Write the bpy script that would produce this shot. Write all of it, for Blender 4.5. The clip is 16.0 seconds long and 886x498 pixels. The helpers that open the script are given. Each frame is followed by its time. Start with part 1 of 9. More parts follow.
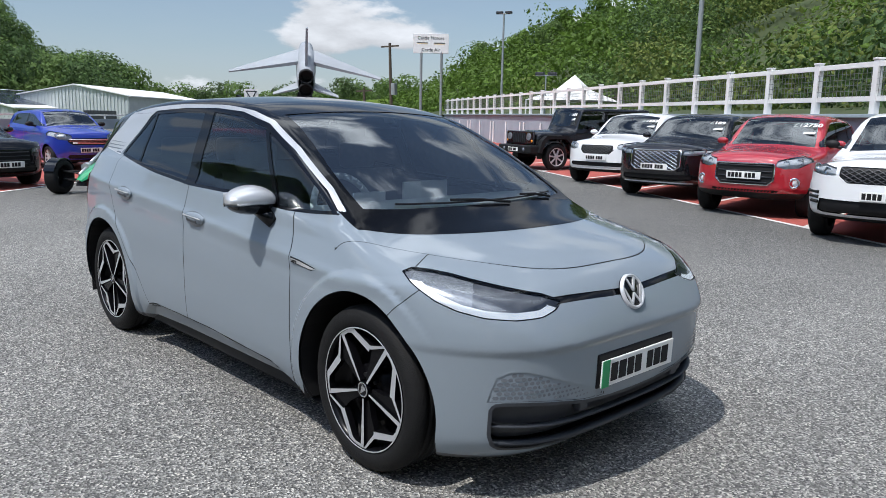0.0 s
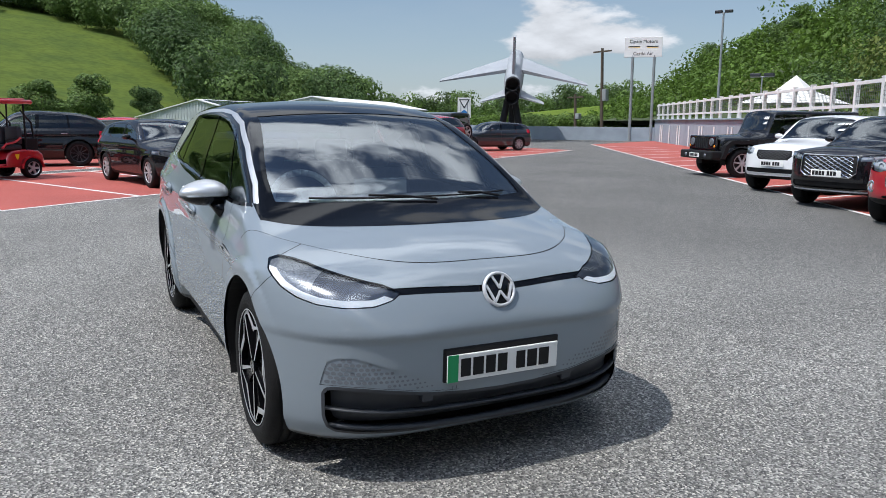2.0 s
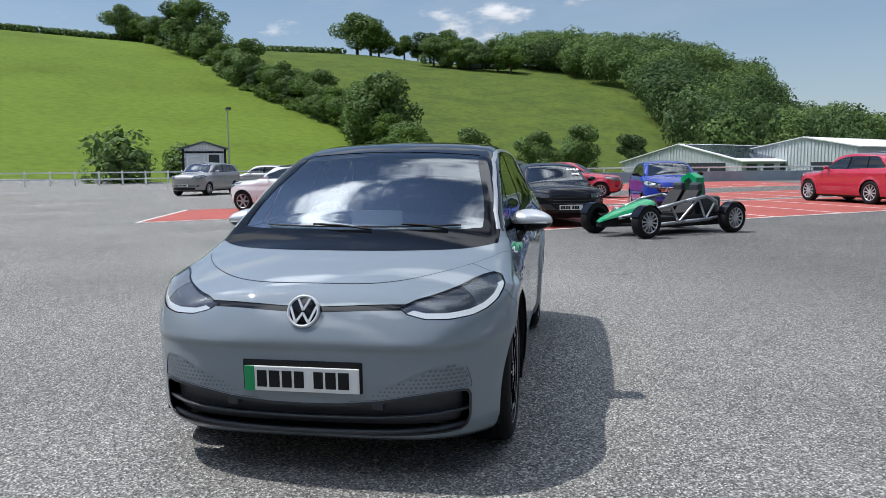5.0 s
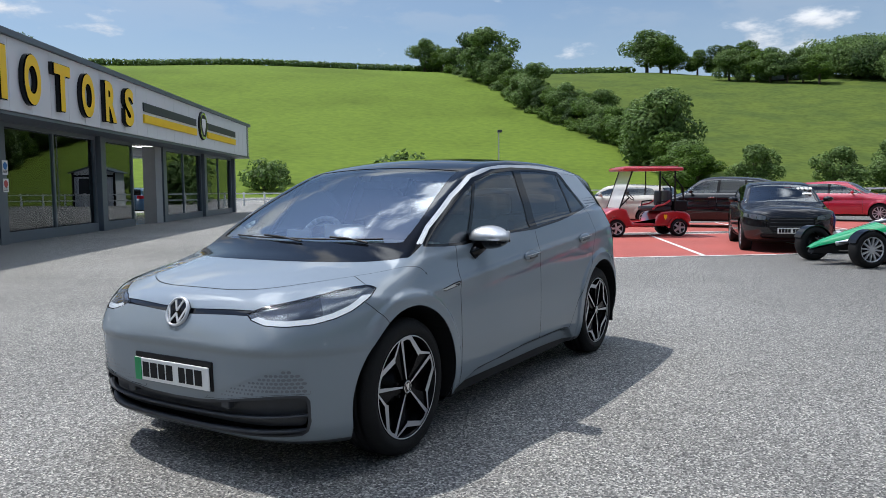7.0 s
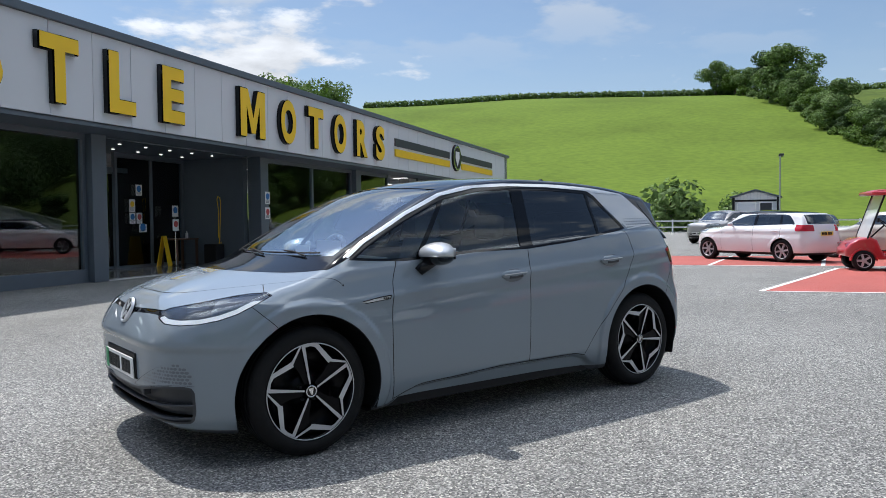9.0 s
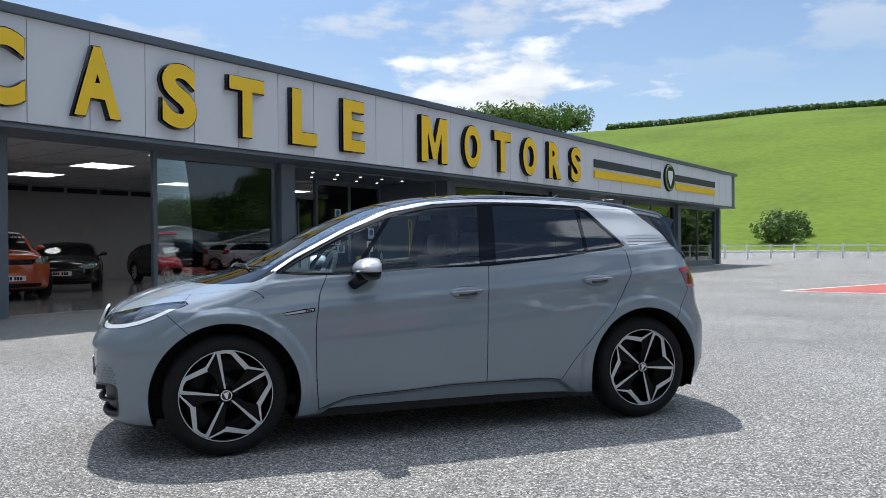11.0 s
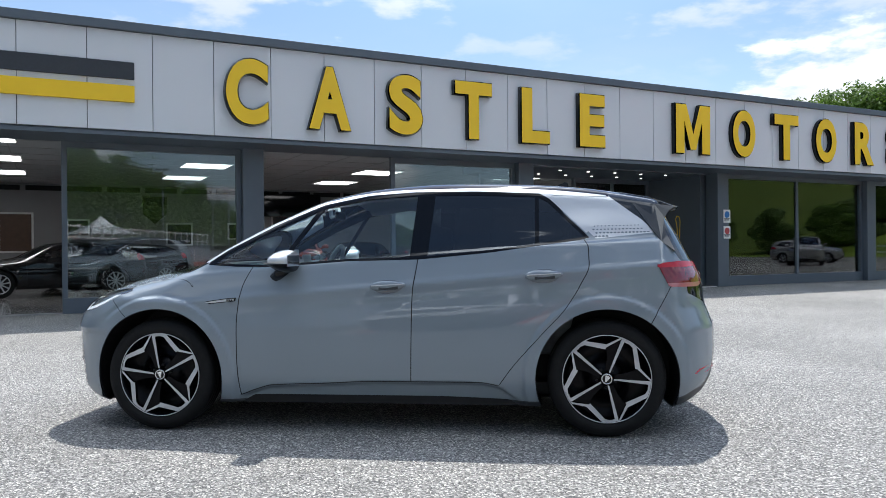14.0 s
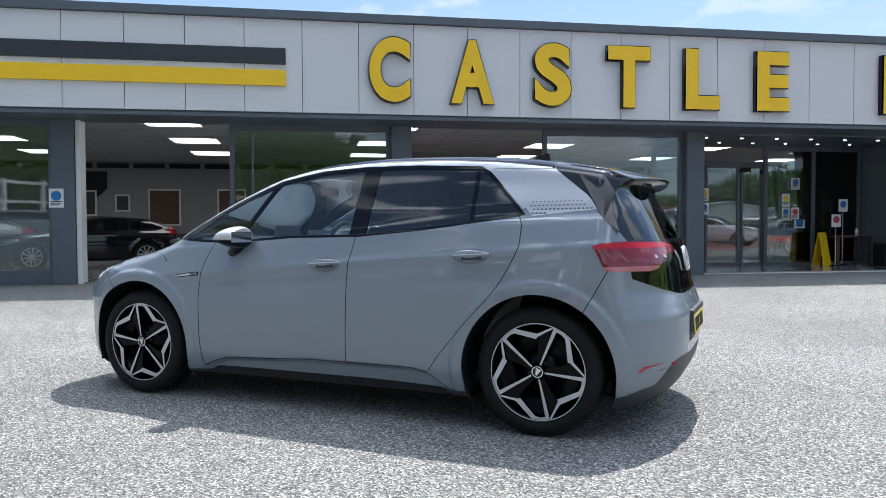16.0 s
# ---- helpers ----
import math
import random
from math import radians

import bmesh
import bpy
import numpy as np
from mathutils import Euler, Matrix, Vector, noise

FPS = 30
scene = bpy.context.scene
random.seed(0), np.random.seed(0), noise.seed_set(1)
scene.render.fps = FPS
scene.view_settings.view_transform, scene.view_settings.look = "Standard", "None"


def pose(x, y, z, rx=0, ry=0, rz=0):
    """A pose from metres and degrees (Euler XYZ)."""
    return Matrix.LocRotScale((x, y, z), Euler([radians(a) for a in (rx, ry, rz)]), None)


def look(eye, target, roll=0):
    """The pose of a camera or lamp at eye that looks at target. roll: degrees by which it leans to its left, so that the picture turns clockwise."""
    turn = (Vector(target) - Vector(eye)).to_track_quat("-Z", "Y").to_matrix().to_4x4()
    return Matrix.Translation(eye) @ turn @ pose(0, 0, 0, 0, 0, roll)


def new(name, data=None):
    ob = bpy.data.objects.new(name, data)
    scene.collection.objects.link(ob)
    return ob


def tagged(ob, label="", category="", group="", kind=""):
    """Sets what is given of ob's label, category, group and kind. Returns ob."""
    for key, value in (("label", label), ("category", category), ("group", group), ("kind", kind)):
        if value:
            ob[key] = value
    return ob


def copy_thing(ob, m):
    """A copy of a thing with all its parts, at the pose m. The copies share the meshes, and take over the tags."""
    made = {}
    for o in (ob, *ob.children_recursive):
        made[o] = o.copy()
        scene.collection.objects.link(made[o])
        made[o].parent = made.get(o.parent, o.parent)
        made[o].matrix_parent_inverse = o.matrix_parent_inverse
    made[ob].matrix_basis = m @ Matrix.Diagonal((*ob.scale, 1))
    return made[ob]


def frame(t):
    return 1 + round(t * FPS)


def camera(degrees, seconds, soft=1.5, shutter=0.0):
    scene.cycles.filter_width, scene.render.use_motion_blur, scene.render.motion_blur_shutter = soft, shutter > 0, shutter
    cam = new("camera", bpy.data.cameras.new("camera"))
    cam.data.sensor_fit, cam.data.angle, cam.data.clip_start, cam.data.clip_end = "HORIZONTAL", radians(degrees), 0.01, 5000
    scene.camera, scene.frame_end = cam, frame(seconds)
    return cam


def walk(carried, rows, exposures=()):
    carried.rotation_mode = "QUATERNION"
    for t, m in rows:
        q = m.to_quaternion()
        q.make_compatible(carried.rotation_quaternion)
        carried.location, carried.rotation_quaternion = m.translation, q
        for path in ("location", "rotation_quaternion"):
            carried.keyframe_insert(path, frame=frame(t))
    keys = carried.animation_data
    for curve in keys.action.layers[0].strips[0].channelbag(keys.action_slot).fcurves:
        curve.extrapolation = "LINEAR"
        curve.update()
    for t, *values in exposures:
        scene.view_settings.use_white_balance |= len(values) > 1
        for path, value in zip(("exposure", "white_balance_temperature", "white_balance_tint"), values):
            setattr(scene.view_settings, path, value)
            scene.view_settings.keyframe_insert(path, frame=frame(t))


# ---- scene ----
cam = camera(60.1, 16.0, soft=0.75)
PATH = [
    (0, (-3.797, 2.68, 1.463), (-2.359, 1.332, 1.122), 1.1),
    (0.5, (-4.03, 2.506, 1.462), (-2.534, 1.222, 1.125), 1.1),
    (1, (-4.244, 2.262, 1.443), (-2.667, 1.079, 1.109), 1.0),
    (1.5, (-4.454, 1.944, 1.449), (-2.783, 0.898, 1.114), 0.8),
    (2, (-4.712, 1.569, 1.444), (-2.947, 0.688, 1.113), 0.5),
    (2.5, (-4.922, 1.169, 1.44), (-3.073, 0.474, 1.123), 0.1),
    (3, (-5.081, 0.739, 1.429), (-3.166, 0.244, 1.133), -0.1),
    (3.5, (-5.217, 0.265, 1.425), (-3.257, -0.02, 1.15), -0.2),
    (4, (-5.253, -0.201, 1.423), (-3.271, -0.271, 1.169), -0.3),
    (4.5, (-5.251, -0.672, 1.411), (-3.269, -0.534, 1.176), -0.4),
    (7, (-4.548, -2.979, 1.352), (-2.841, -1.95, 1.192), -0.5),
    (7.5, (-4.282, -3.384, 1.342), (-2.678, -2.198, 1.201), -0.6),
    (8, (-4.005, -3.805, 1.312), (-2.518, -2.473, 1.192), -0.6),
    (8.5, (-3.666, -4.159, 1.291), (-2.308, -2.694, 1.193), -0.6),
    (9, (-3.307, -4.512, 1.26), (-2.086, -2.929, 1.184), -0.5),
    (11.5, (-1.232, -5.515, 1.174), (-0.715, -3.583, 1.177), -0.5),
    (12, (-0.811, -5.617, 1.149), (-0.444, -3.652, 1.162), -0.6),
    (12.5, (-0.379, -5.647, 1.154), (-0.161, -3.659, 1.167), -0.6),
    (13, (0.075, -5.632, 1.162), (0.145, -3.633, 1.172), -0.6),
    (13.5, (0.5, -5.569, 1.144), (0.427, -3.57, 1.149), -0.5),
    (14, (0.932, -5.457, 1.13), (0.71, -3.47, 1.128), -0.5),
    (14.5, (1.359, -5.336, 1.123), (0.987, -3.371, 1.107), -0.4),
    (15, (1.746, -5.152, 1.13), (1.226, -3.221, 1.096), -0.4),
    (15.5, (2.166, -4.985, 1.146), (1.502, -3.099, 1.093), -0.2),
    (16, (2.547, -4.765, 1.139), (1.747, -2.933, 1.073), -0.2),
]
walk(cam, [(t, look(eye, target, roll)) for t, eye, target, roll in PATH], exposures=[(0.0, -0.03, 6230, 10), (3.5, -0.08, 6230, 10), (7.0, 0.05, 6230, 10), (9.0, 0.15, 6230, 10), (12.5, 0.45, 6230, 10), (16.0, 0.66, 6230, 10)])

# ---- daylight: high sun from +y, blue sky with scattered cumulus ----
SUN_ELEVATION = 62.0
world = bpy.data.worlds.new("sky")
scene.world = world
world.use_nodes = True
wn, wl = world.node_tree.nodes, world.node_tree.links
wn.clear()
sky = wn.new("ShaderNodeTexSky")
sky.sky_type, sky.sun_disc = "NISHITA", False
sky.sun_elevation, sky.sun_rotation = radians(SUN_ELEVATION), 0.0
sky.air_density, sky.dust_density, sky.ozone_density = 1.0, 0.4, 1.5
coord = wn.new("ShaderNodeTexCoord")
sepd = wn.new("ShaderNodeSeparateXYZ")
wl.new(coord.outputs["Generated"], sepd.inputs[0])


def wmath(op, a, b=None, c=None, clamp=False):
    n = wn.new("ShaderNodeMath")
    n.operation, n.use_clamp = op, clamp
    for k, v in enumerate((a, b, c)):
        if v is None:
            continue
        if isinstance(v, (int, float)):
            n.inputs[k].default_value = v
        else:
            wl.new(v, n.inputs[k])
    return n.outputs[0]


def wramp(value, low, high, a=0.0, b=1.0):
    r = wn.new("ShaderNodeMapRange")
    r.interpolation_type = "SMOOTHSTEP"
    for key, v in (("From Min", low), ("From Max", high), ("To Min", a), ("To Max", b)):
        r.inputs[key].default_value = v
    wl.new(value, r.inputs["Value"])
    return r.outputs[0]


def wnoise(vector, scale, detail, rough):
    n = wn.new("ShaderNodeTexNoise")
    n.inputs["Scale"].default_value, n.inputs["Detail"].default_value, n.inputs["Roughness"].default_value = scale, detail, rough
    wl.new(vector, n.inputs["Vector"])
    return n.outputs["Fac"]


def wmix(fac, a, b):
    m = wn.new("ShaderNodeMix")
    m.data_type = "RGBA"
    for k, v in ((0, fac), (6, a), (7, b)):
        if isinstance(v, tuple):
            m.inputs[k].default_value = (*v, 1)
        else:
            wl.new(v, m.inputs[k])
    return m.outputs[2]


def wscale(color, factor):
    v = wn.new("ShaderNodeVectorMath")
    v.operation = "SCALE"
    if isinstance(color, tuple):
        v.inputs[0].default_value = color
    else:
        wl.new(color, v.inputs[0])
    wl.new(factor, v.inputs["Scale"])
    return v.outputs[0]


UPZ = sepd.outputs[2]
# high broken deck: the direction projected as xy / (z + 0.14)
lift = wmath("ADD", UPZ, 0.14)
flat = wn.new("ShaderNodeCombineXYZ")
for n in (0, 1):
    wl.new(wmath("DIVIDE", sepd.outputs[n], lift), flat.inputs[n])
deck_n = wnoise(flat.outputs[0], 1.9, 9, 0.56)
deck = wmath("MULTIPLY", wramp(deck_n, 0.50, 0.60), wramp(UPZ, 0.16, 0.36))
veil = wnoise(flat.outputs[0], 0.55, 6, 0.62)
# low cumulus: puffs with pale tops and greyer feet
puff_map = wn.new("ShaderNodeMapping")
puff_map.inputs["Scale"].default_value, puff_map.inputs["Location"].default_value = (3.4, 3.4, 9.0), (2.1, 0.4, 0.0)
wl.new(coord.outputs["Generated"], puff_map.inputs["Vector"])
puff_up = wn.new("ShaderNodeVectorMath")
puff_up.inputs[1].default_value = (0, 0, 0.16)
wl.new(puff_map.outputs[0], puff_up.inputs[0])
puff_n = wnoise(puff_map.outputs[0], 1.0, 9, 0.55)
puff_a = wnoise(puff_up.outputs[0], 1.0, 9, 0.55)
puffs = wmath("MULTIPLY", wramp(puff_n, 0.56, 0.62), wramp(UPZ, 0.42, 0.20))
toplit = wmath("MULTIPLY_ADD", wmath("SUBTRACT", puff_n, puff_a), 2.4, 0.96)
# pale haze low down, thin veil above
pale = wmix(wramp(UPZ, 0.30, 0.0, 0.0, 0.52), sky.outputs[0], (4.1, 5.0, 6.0))
veiled = wmix(wramp(veil, 0.42, 0.78, 0.0, 0.28), pale, (4.9, 5.6, 6.4))
# the sky and its clouds are brighter round the sun and overhead
toward = wn.new("ShaderNodeVectorMath")
toward.operation = "DOT_PRODUCT"
wl.new(coord.outputs["Generated"], toward.inputs[0])
toward.inputs[1].default_value = (0, math.cos(radians(SUN_ELEVATION)), math.sin(radians(SUN_ELEVATION)))
glare = wramp(toward.outputs["Value"], 0.66, 1.0, 1.0, 2.6)
lit_deck = wscale((6.2, 6.5, 6.8), wramp(UPZ, 0.45, 0.80, 1.0, 3.2))
with_deck = wmix(deck, veiled, lit_deck)
with_puffs = wmix(puffs, with_deck, wscale((7.4, 7.6, 7.9), toplit))
shone = wscale(with_puffs, glare)
back = wn.new("ShaderNodeBackground")
back.inputs["Strength"].default_value = 0.10
wl.new(shone, back.inputs["Color"])
wout = wn.new("ShaderNodeOutputWorld")
wl.new(back.outputs[0], wout.inputs["Surface"])

sun_data = bpy.data.lights.new("sun", "SUN")
sun_data.energy, sun_data.angle, sun_data.color = 4.2, radians(0.53), (1.0, 0.95, 0.87)
sun = new("sun", sun_data)
sun.matrix_world = look((0, 40 * math.cos(radians(SUN_ELEVATION)), 40 * math.sin(radians(SUN_ELEVATION))), (0, 0, 0))


# ---- materials ----
def material(name, color, rough=0.5, metal=0.0, vary=0.0, scale=8.0, bump=0.0, bump_scale=60.0, coat=0.0, second=None, stain=0.0, stain_scale=0.7, island=0.0, spec=0.5):
    """A surface with grain at one size, stains at another and fine relief."""
    m = bpy.data.materials.new(name)
    m.use_nodes = True
    nt = m.node_tree
    b = nt.nodes["Principled BSDF"]
    b.inputs["Roughness"].default_value, b.inputs["Metallic"].default_value = rough, metal
    b.inputs["Specular IOR Level"].default_value = spec
    b.inputs["Coat Weight"].default_value, b.inputs["Coat Roughness"].default_value = coat, 0.03
    b.inputs["Coat IOR"].default_value = 1.75
    b.inputs["Base Color"].default_value = (*color, 1)
    tc = nt.nodes.new("ShaderNodeTexCoord")
    last = None
    if vary > 0:
        n = nt.nodes.new("ShaderNodeTexNoise")
        n.inputs["Scale"].default_value, n.inputs["Detail"].default_value = scale, 6
        nt.links.new(tc.outputs["Object"], n.inputs["Vector"])
        mix = nt.nodes.new("ShaderNodeMix")
        mix.data_type = "RGBA"
        other = second or tuple(c * 0.55 for c in color)
        r = nt.nodes.new("ShaderNodeMapRange")
        r.inputs["From Min"].default_value, r.inputs["From Max"].default_value, r.inputs["To Max"].default_value = 0.35, 0.7, vary
        nt.links.new(n.outputs["Fac"], r.inputs["Value"])
        nt.links.new(r.outputs[0], mix.inputs[0])
        mix.inputs[6].default_value, mix.inputs[7].default_value = (*color, 1), (*other, 1)
        last = mix.outputs[2]
    if stain > 0:
        n = nt.nodes.new("ShaderNodeTexNoise")
        n.inputs["Scale"].default_value, n.inputs["Detail"].default_value = stain_scale, 4
        nt.links.new(tc.outputs["Object"], n.inputs["Vector"])
        mix = nt.nodes.new("ShaderNodeMix")
        mix.data_type, mix.blend_type = "RGBA", "MULTIPLY"
        r = nt.nodes.new("ShaderNodeMapRange")
        r.inputs["From Min"].default_value, r.inputs["From Max"].default_value, r.inputs["To Max"].default_value = 0.4, 0.7, stain
        nt.links.new(n.outputs["Fac"], r.inputs["Value"])
        nt.links.new(r.outputs[0], mix.inputs[0])
        mix.inputs[6].default_value = (*color, 1)
        if last:
            nt.links.new(last, mix.inputs[6])
        mix.inputs[7].default_value = (0.45, 0.45, 0.45, 1)
        last = mix.outputs[2]
    if island > 0:
        geo = nt.nodes.new("ShaderNodeNewGeometry")
        hsv = nt.nodes.new("ShaderNodeHueSaturation")
        r = nt.nodes.new("ShaderNodeMapRange")
        r.inputs["To Min"].default_value, r.inputs["To Max"].default_value = 1 - island, 1 + island
        nt.links.new(geo.outputs["Random Per Island"], r.inputs["Value"])
        nt.links.new(r.outputs[0], hsv.inputs["Value"])
        hsv.inputs["Color"].default_value = (*color, 1)
        if last:
            nt.links.new(last, hsv.inputs["Color"])
        last = hsv.outputs[0]
    if last:
        nt.links.new(last, b.inputs["Base Color"])
    if bump > 0:
        n = nt.nodes.new("ShaderNodeTexNoise")
        n.inputs["Scale"].default_value, n.inputs["Detail"].default_value = bump_scale, 5
        nt.links.new(tc.outputs["Object"], n.inputs["Vector"])
        bm_ = nt.nodes.new("ShaderNodeBump")
        bm_.inputs["Strength"].default_value, bm_.inputs["Distance"].default_value = bump, 0.02
        nt.links.new(n.outputs["Fac"], bm_.inputs["Height"])
        nt.links.new(bm_.outputs[0], b.inputs["Normal"])
    return m


def glass(name, tint, ior=1.5, rough=0.0):
    """A thin pane: what is behind shows tinted, and the surface mirrors by its angle."""
    m = bpy.data.materials.new(name)
    m.use_nodes = True
    nt = m.node_tree
    nt.nodes.clear()
    out, mix = nt.nodes.new("ShaderNodeOutputMaterial"), nt.nodes.new("ShaderNodeMixShader")
    tr, gl, fr = nt.nodes.new("ShaderNodeBsdfTransparent"), nt.nodes.new("ShaderNodeBsdfGlossy"), nt.nodes.new("ShaderNodeFresnel")
    tr.inputs[0].default_value = (*tint, 1)
    gl.inputs["Roughness"].default_value = rough
    gl.inputs["Color"].default_value = (0.93, 0.97, 1.0, 1)
    fr.inputs["IOR"].default_value = ior
    nt.links.new(fr.outputs[0], mix.inputs[0])
    nt.links.new(tr.outputs[0], mix.inputs[1])
    nt.links.new(gl.outputs[0], mix.inputs[2])
    nt.links.new(mix.outputs[0], out.inputs[0])
    return m


def hazy(name, color, haze):
    """Scuffed clear plastic: mostly see-through, with a pale bloom."""
    m = bpy.data.materials.new(name)
    m.use_nodes = True
    nt = m.node_tree
    nt.nodes.clear()
    out, mix = nt.nodes.new("ShaderNodeOutputMaterial"), nt.nodes.new("ShaderNodeMixShader")
    tr, di = nt.nodes.new("ShaderNodeBsdfTransparent"), nt.nodes.new("ShaderNodeBsdfDiffuse")
    tr.inputs[0].default_value = (0.93, 0.95, 0.95, 1)
    di.inputs[0].default_value = (*color, 1)
    mix.inputs[0].default_value = haze
    nt.links.new(tr.outputs[0], mix.inputs[1])
    nt.links.new(di.outputs[0], mix.inputs[2])
    nt.links.new(mix.outputs[0], out.inputs[0])
    return m


def glowing(name, color, strength):
    m = bpy.data.materials.new(name)
    m.use_nodes = True
    b = m.node_tree.nodes["Principled BSDF"]
    b.inputs["Base Color"].default_value = (0.8, 0.8, 0.8, 1)
    b.inputs["Emission Color"].default_value, b.inputs["Emission Strength"].default_value = (*color, 1), strength
    return m


def asphalt_material():
    """Worn chip-seal: pale and dark stone chips in bitumen, with broad paler drifts."""
    m = material("asphalt", (0.2, 0.2, 0.2), 0.85)
    nt = m.node_tree
    b = nt.nodes["Principled BSDF"]
    tc = nt.nodes.new("ShaderNodeTexCoord")
    chips = nt.nodes.new("ShaderNodeTexVoronoi")
    chips.inputs["Scale"].default_value = 112
    nt.links.new(tc.outputs["Object"], chips.inputs["Vector"])
    ramp = nt.nodes.new("ShaderNodeValToRGB")
    e = ramp.color_ramp.elements
    e[0].position, e[0].color = 0.0, (0.05, 0.05, 0.052, 1)
    e[1].position, e[1].color = 1.0, (0.66, 0.635, 0.575, 1)
    for p, c in ((0.30, 0.13), (0.60, 0.22), (0.86, 0.37)):
        k = e.new(p)
        k.color = (c, c * 0.985, c * 0.925, 1)
    sepc = nt.nodes.new("ShaderNodeSeparateColor")
    nt.links.new(chips.outputs["Color"], sepc.inputs[0])
    nt.links.new(sepc.outputs[0], ramp.inputs[0])
    drift = nt.nodes.new("ShaderNodeTexNoise")
    drift.inputs["Scale"].default_value, drift.inputs["Detail"].default_value, drift.inputs["Roughness"].default_value = 0.35, 5, 0.6
    nt.links.new(tc.outputs["Object"], drift.inputs["Vector"])
    r = nt.nodes.new("ShaderNodeMapRange")
    r.inputs["From Min"].default_value, r.inputs["From Max"].default_value = 0.3, 0.72
    r.inputs["To Min"].default_value, r.inputs["To Max"].default_value = 0.72, 1.08
    nt.links.new(drift.outputs["Fac"], r.inputs["Value"])
    mul = nt.nodes.new("ShaderNodeMix")
    mul.data_type, mul.blend_type = "RGBA", "MULTIPLY"
    mul.inputs[0].default_value = 1.0
    nt.links.new(ramp.outputs[0], mul.inputs[6])
    nt.links.new(r.outputs[0], mul.inputs[7])
    # lane side away from the sun: its duller look is painted as darker colour
    lane = nt.nodes.new("ShaderNodeVectorMath")
    lane.operation = "DOT_PRODUCT"
    nt.links.new(tc.outputs["Object"], lane.inputs[0])
    lane.inputs[1].default_value = (0.45, -0.89, 0)
    edge_ = nt.nodes.new("ShaderNodeMath")
    edge_.operation, edge_.inputs[1].default_value = "MULTIPLY_ADD", 5.0
    nt.links.new(drift.outputs["Fac"], edge_.inputs[0])
    nt.links.new(lane.outputs["Value"], edge_.inputs[2])
    darkened = nt.nodes.new("ShaderNodeMapRange")
    darkened.interpolation_type = "SMOOTHSTEP"
    darkened.inputs["From Min"].default_value, darkened.inputs["From Max"].default_value = 5.0, 9.5
    darkened.inputs["To Min"].default_value, darkened.inputs["To Max"].default_value = 1.0, 0.62
    nt.links.new(edge_.outputs[0], darkened.inputs["Value"])
    mul2 = nt.nodes.new("ShaderNodeMix")
    mul2.data_type, mul2.blend_type = "RGBA", "MULTIPLY"
    mul2.inputs[0].default_value = 1.0
    nt.links.new(mul.outputs[2], mul2.inputs[6])
    nt.links.new(darkened.outputs[0], mul2.inputs[7])
    nt.links.new(mul2.outputs[2], b.inputs["Base Color"])
    bp = nt.nodes.new("ShaderNodeBump")
    bp.inputs["Strength"].default_value, bp.inputs["Distance"].default_value = 0.9, 0.009
    nt.links.new(chips.outputs["Distance"], bp.inputs["Height"])
    nt.links.new(bp.outputs[0], b.inputs["Normal"])
    return m


ASPHALT = asphalt_material()
RED_PAINT = material("red_bay_paint", (0.40, 0.085, 0.065), 0.8, vary=0.5, scale=60, bump=0.4, bump_scale=90, stain=0.35, stain_scale=0.5, second=(0.28, 0.07, 0.06))
LINE_PAINT = material("line_paint", (0.74, 0.73, 0.70), 0.75, vary=0.5, scale=25, second=(0.45, 0.44, 0.42), bump=0.3, bump_scale=90)
GRASS = material("field_grass", (0.13, 0.186, 0.024), 0.95, spec=0.08, vary=0.85, scale=0.9, second=(0.088, 0.135, 0.020), stain=0.42, stain_scale=0.05, bump=0.8, bump_scale=2.2)

ROUGH_GRASS = material("rough_pasture_grass", (0.100, 0.135, 0.026), 0.95, spec=0.06, vary=0.9, scale=0.16, second=(0.062, 0.094, 0.024), stain=0.45, stain_scale=0.9, bump=0.7, bump_scale=1.6)


def leaf_material(name, color, other):
    """Leaves that let some sunlight through, each clump a little different."""
    m = material(name, color, 0.6, vary=0.6, scale=0.35, second=other, island=0.36, spec=0.2)
    nt = m.node_tree
    b = nt.nodes["Principled BSDF"]
    tr, mx = nt.nodes.new("ShaderNodeBsdfTranslucent"), nt.nodes.new("ShaderNodeMixShader")
    src = b.inputs["Base Color"].links[0].from_socket
    nt.links.new(src, tr.inputs["Color"])
    mx.inputs[0].default_value = 0.35
    nt.links.new(b.outputs[0], mx.inputs[1])
    nt.links.new(tr.outputs[0], mx.inputs[2])
    nt.links.new(mx.outputs[0], nt.nodes["Material Output"].inputs["Surface"])
    return m


LEAF = leaf_material("leaves", (0.112, 0.178, 0.050), (0.150, 0.222, 0.068))
LEAF_DARK = leaf_material("dark_leaves", (0.060, 0.105, 0.034), (0.085, 0.135, 0.045))
LEAF_OLIVE = leaf_material("olive_leaves", (0.150, 0.185, 0.045), (0.110, 0.155, 0.040))
LEAF_FAR = leaf_material("far_leaves", (0.075, 0.115, 0.045), (0.10, 0.14, 0.06))
LEAF_LIGHT = leaf_material("pale_leaves", (0.105, 0.175, 0.028), (0.07, 0.125, 0.022))
BARK = material("bark", (0.09, 0.07, 0.05), 0.9, vary=0.6, scale=6, bump=0.6, bump_scale=12)
RENDER_GREY = material("pale_grey_render", (0.33, 0.38, 0.435), 0.85, vary=0.35, scale=2.0, stain=0.3, stain_scale=0.8, bump=0.2, bump_scale=40, second=(0.27, 0.31, 0.355))
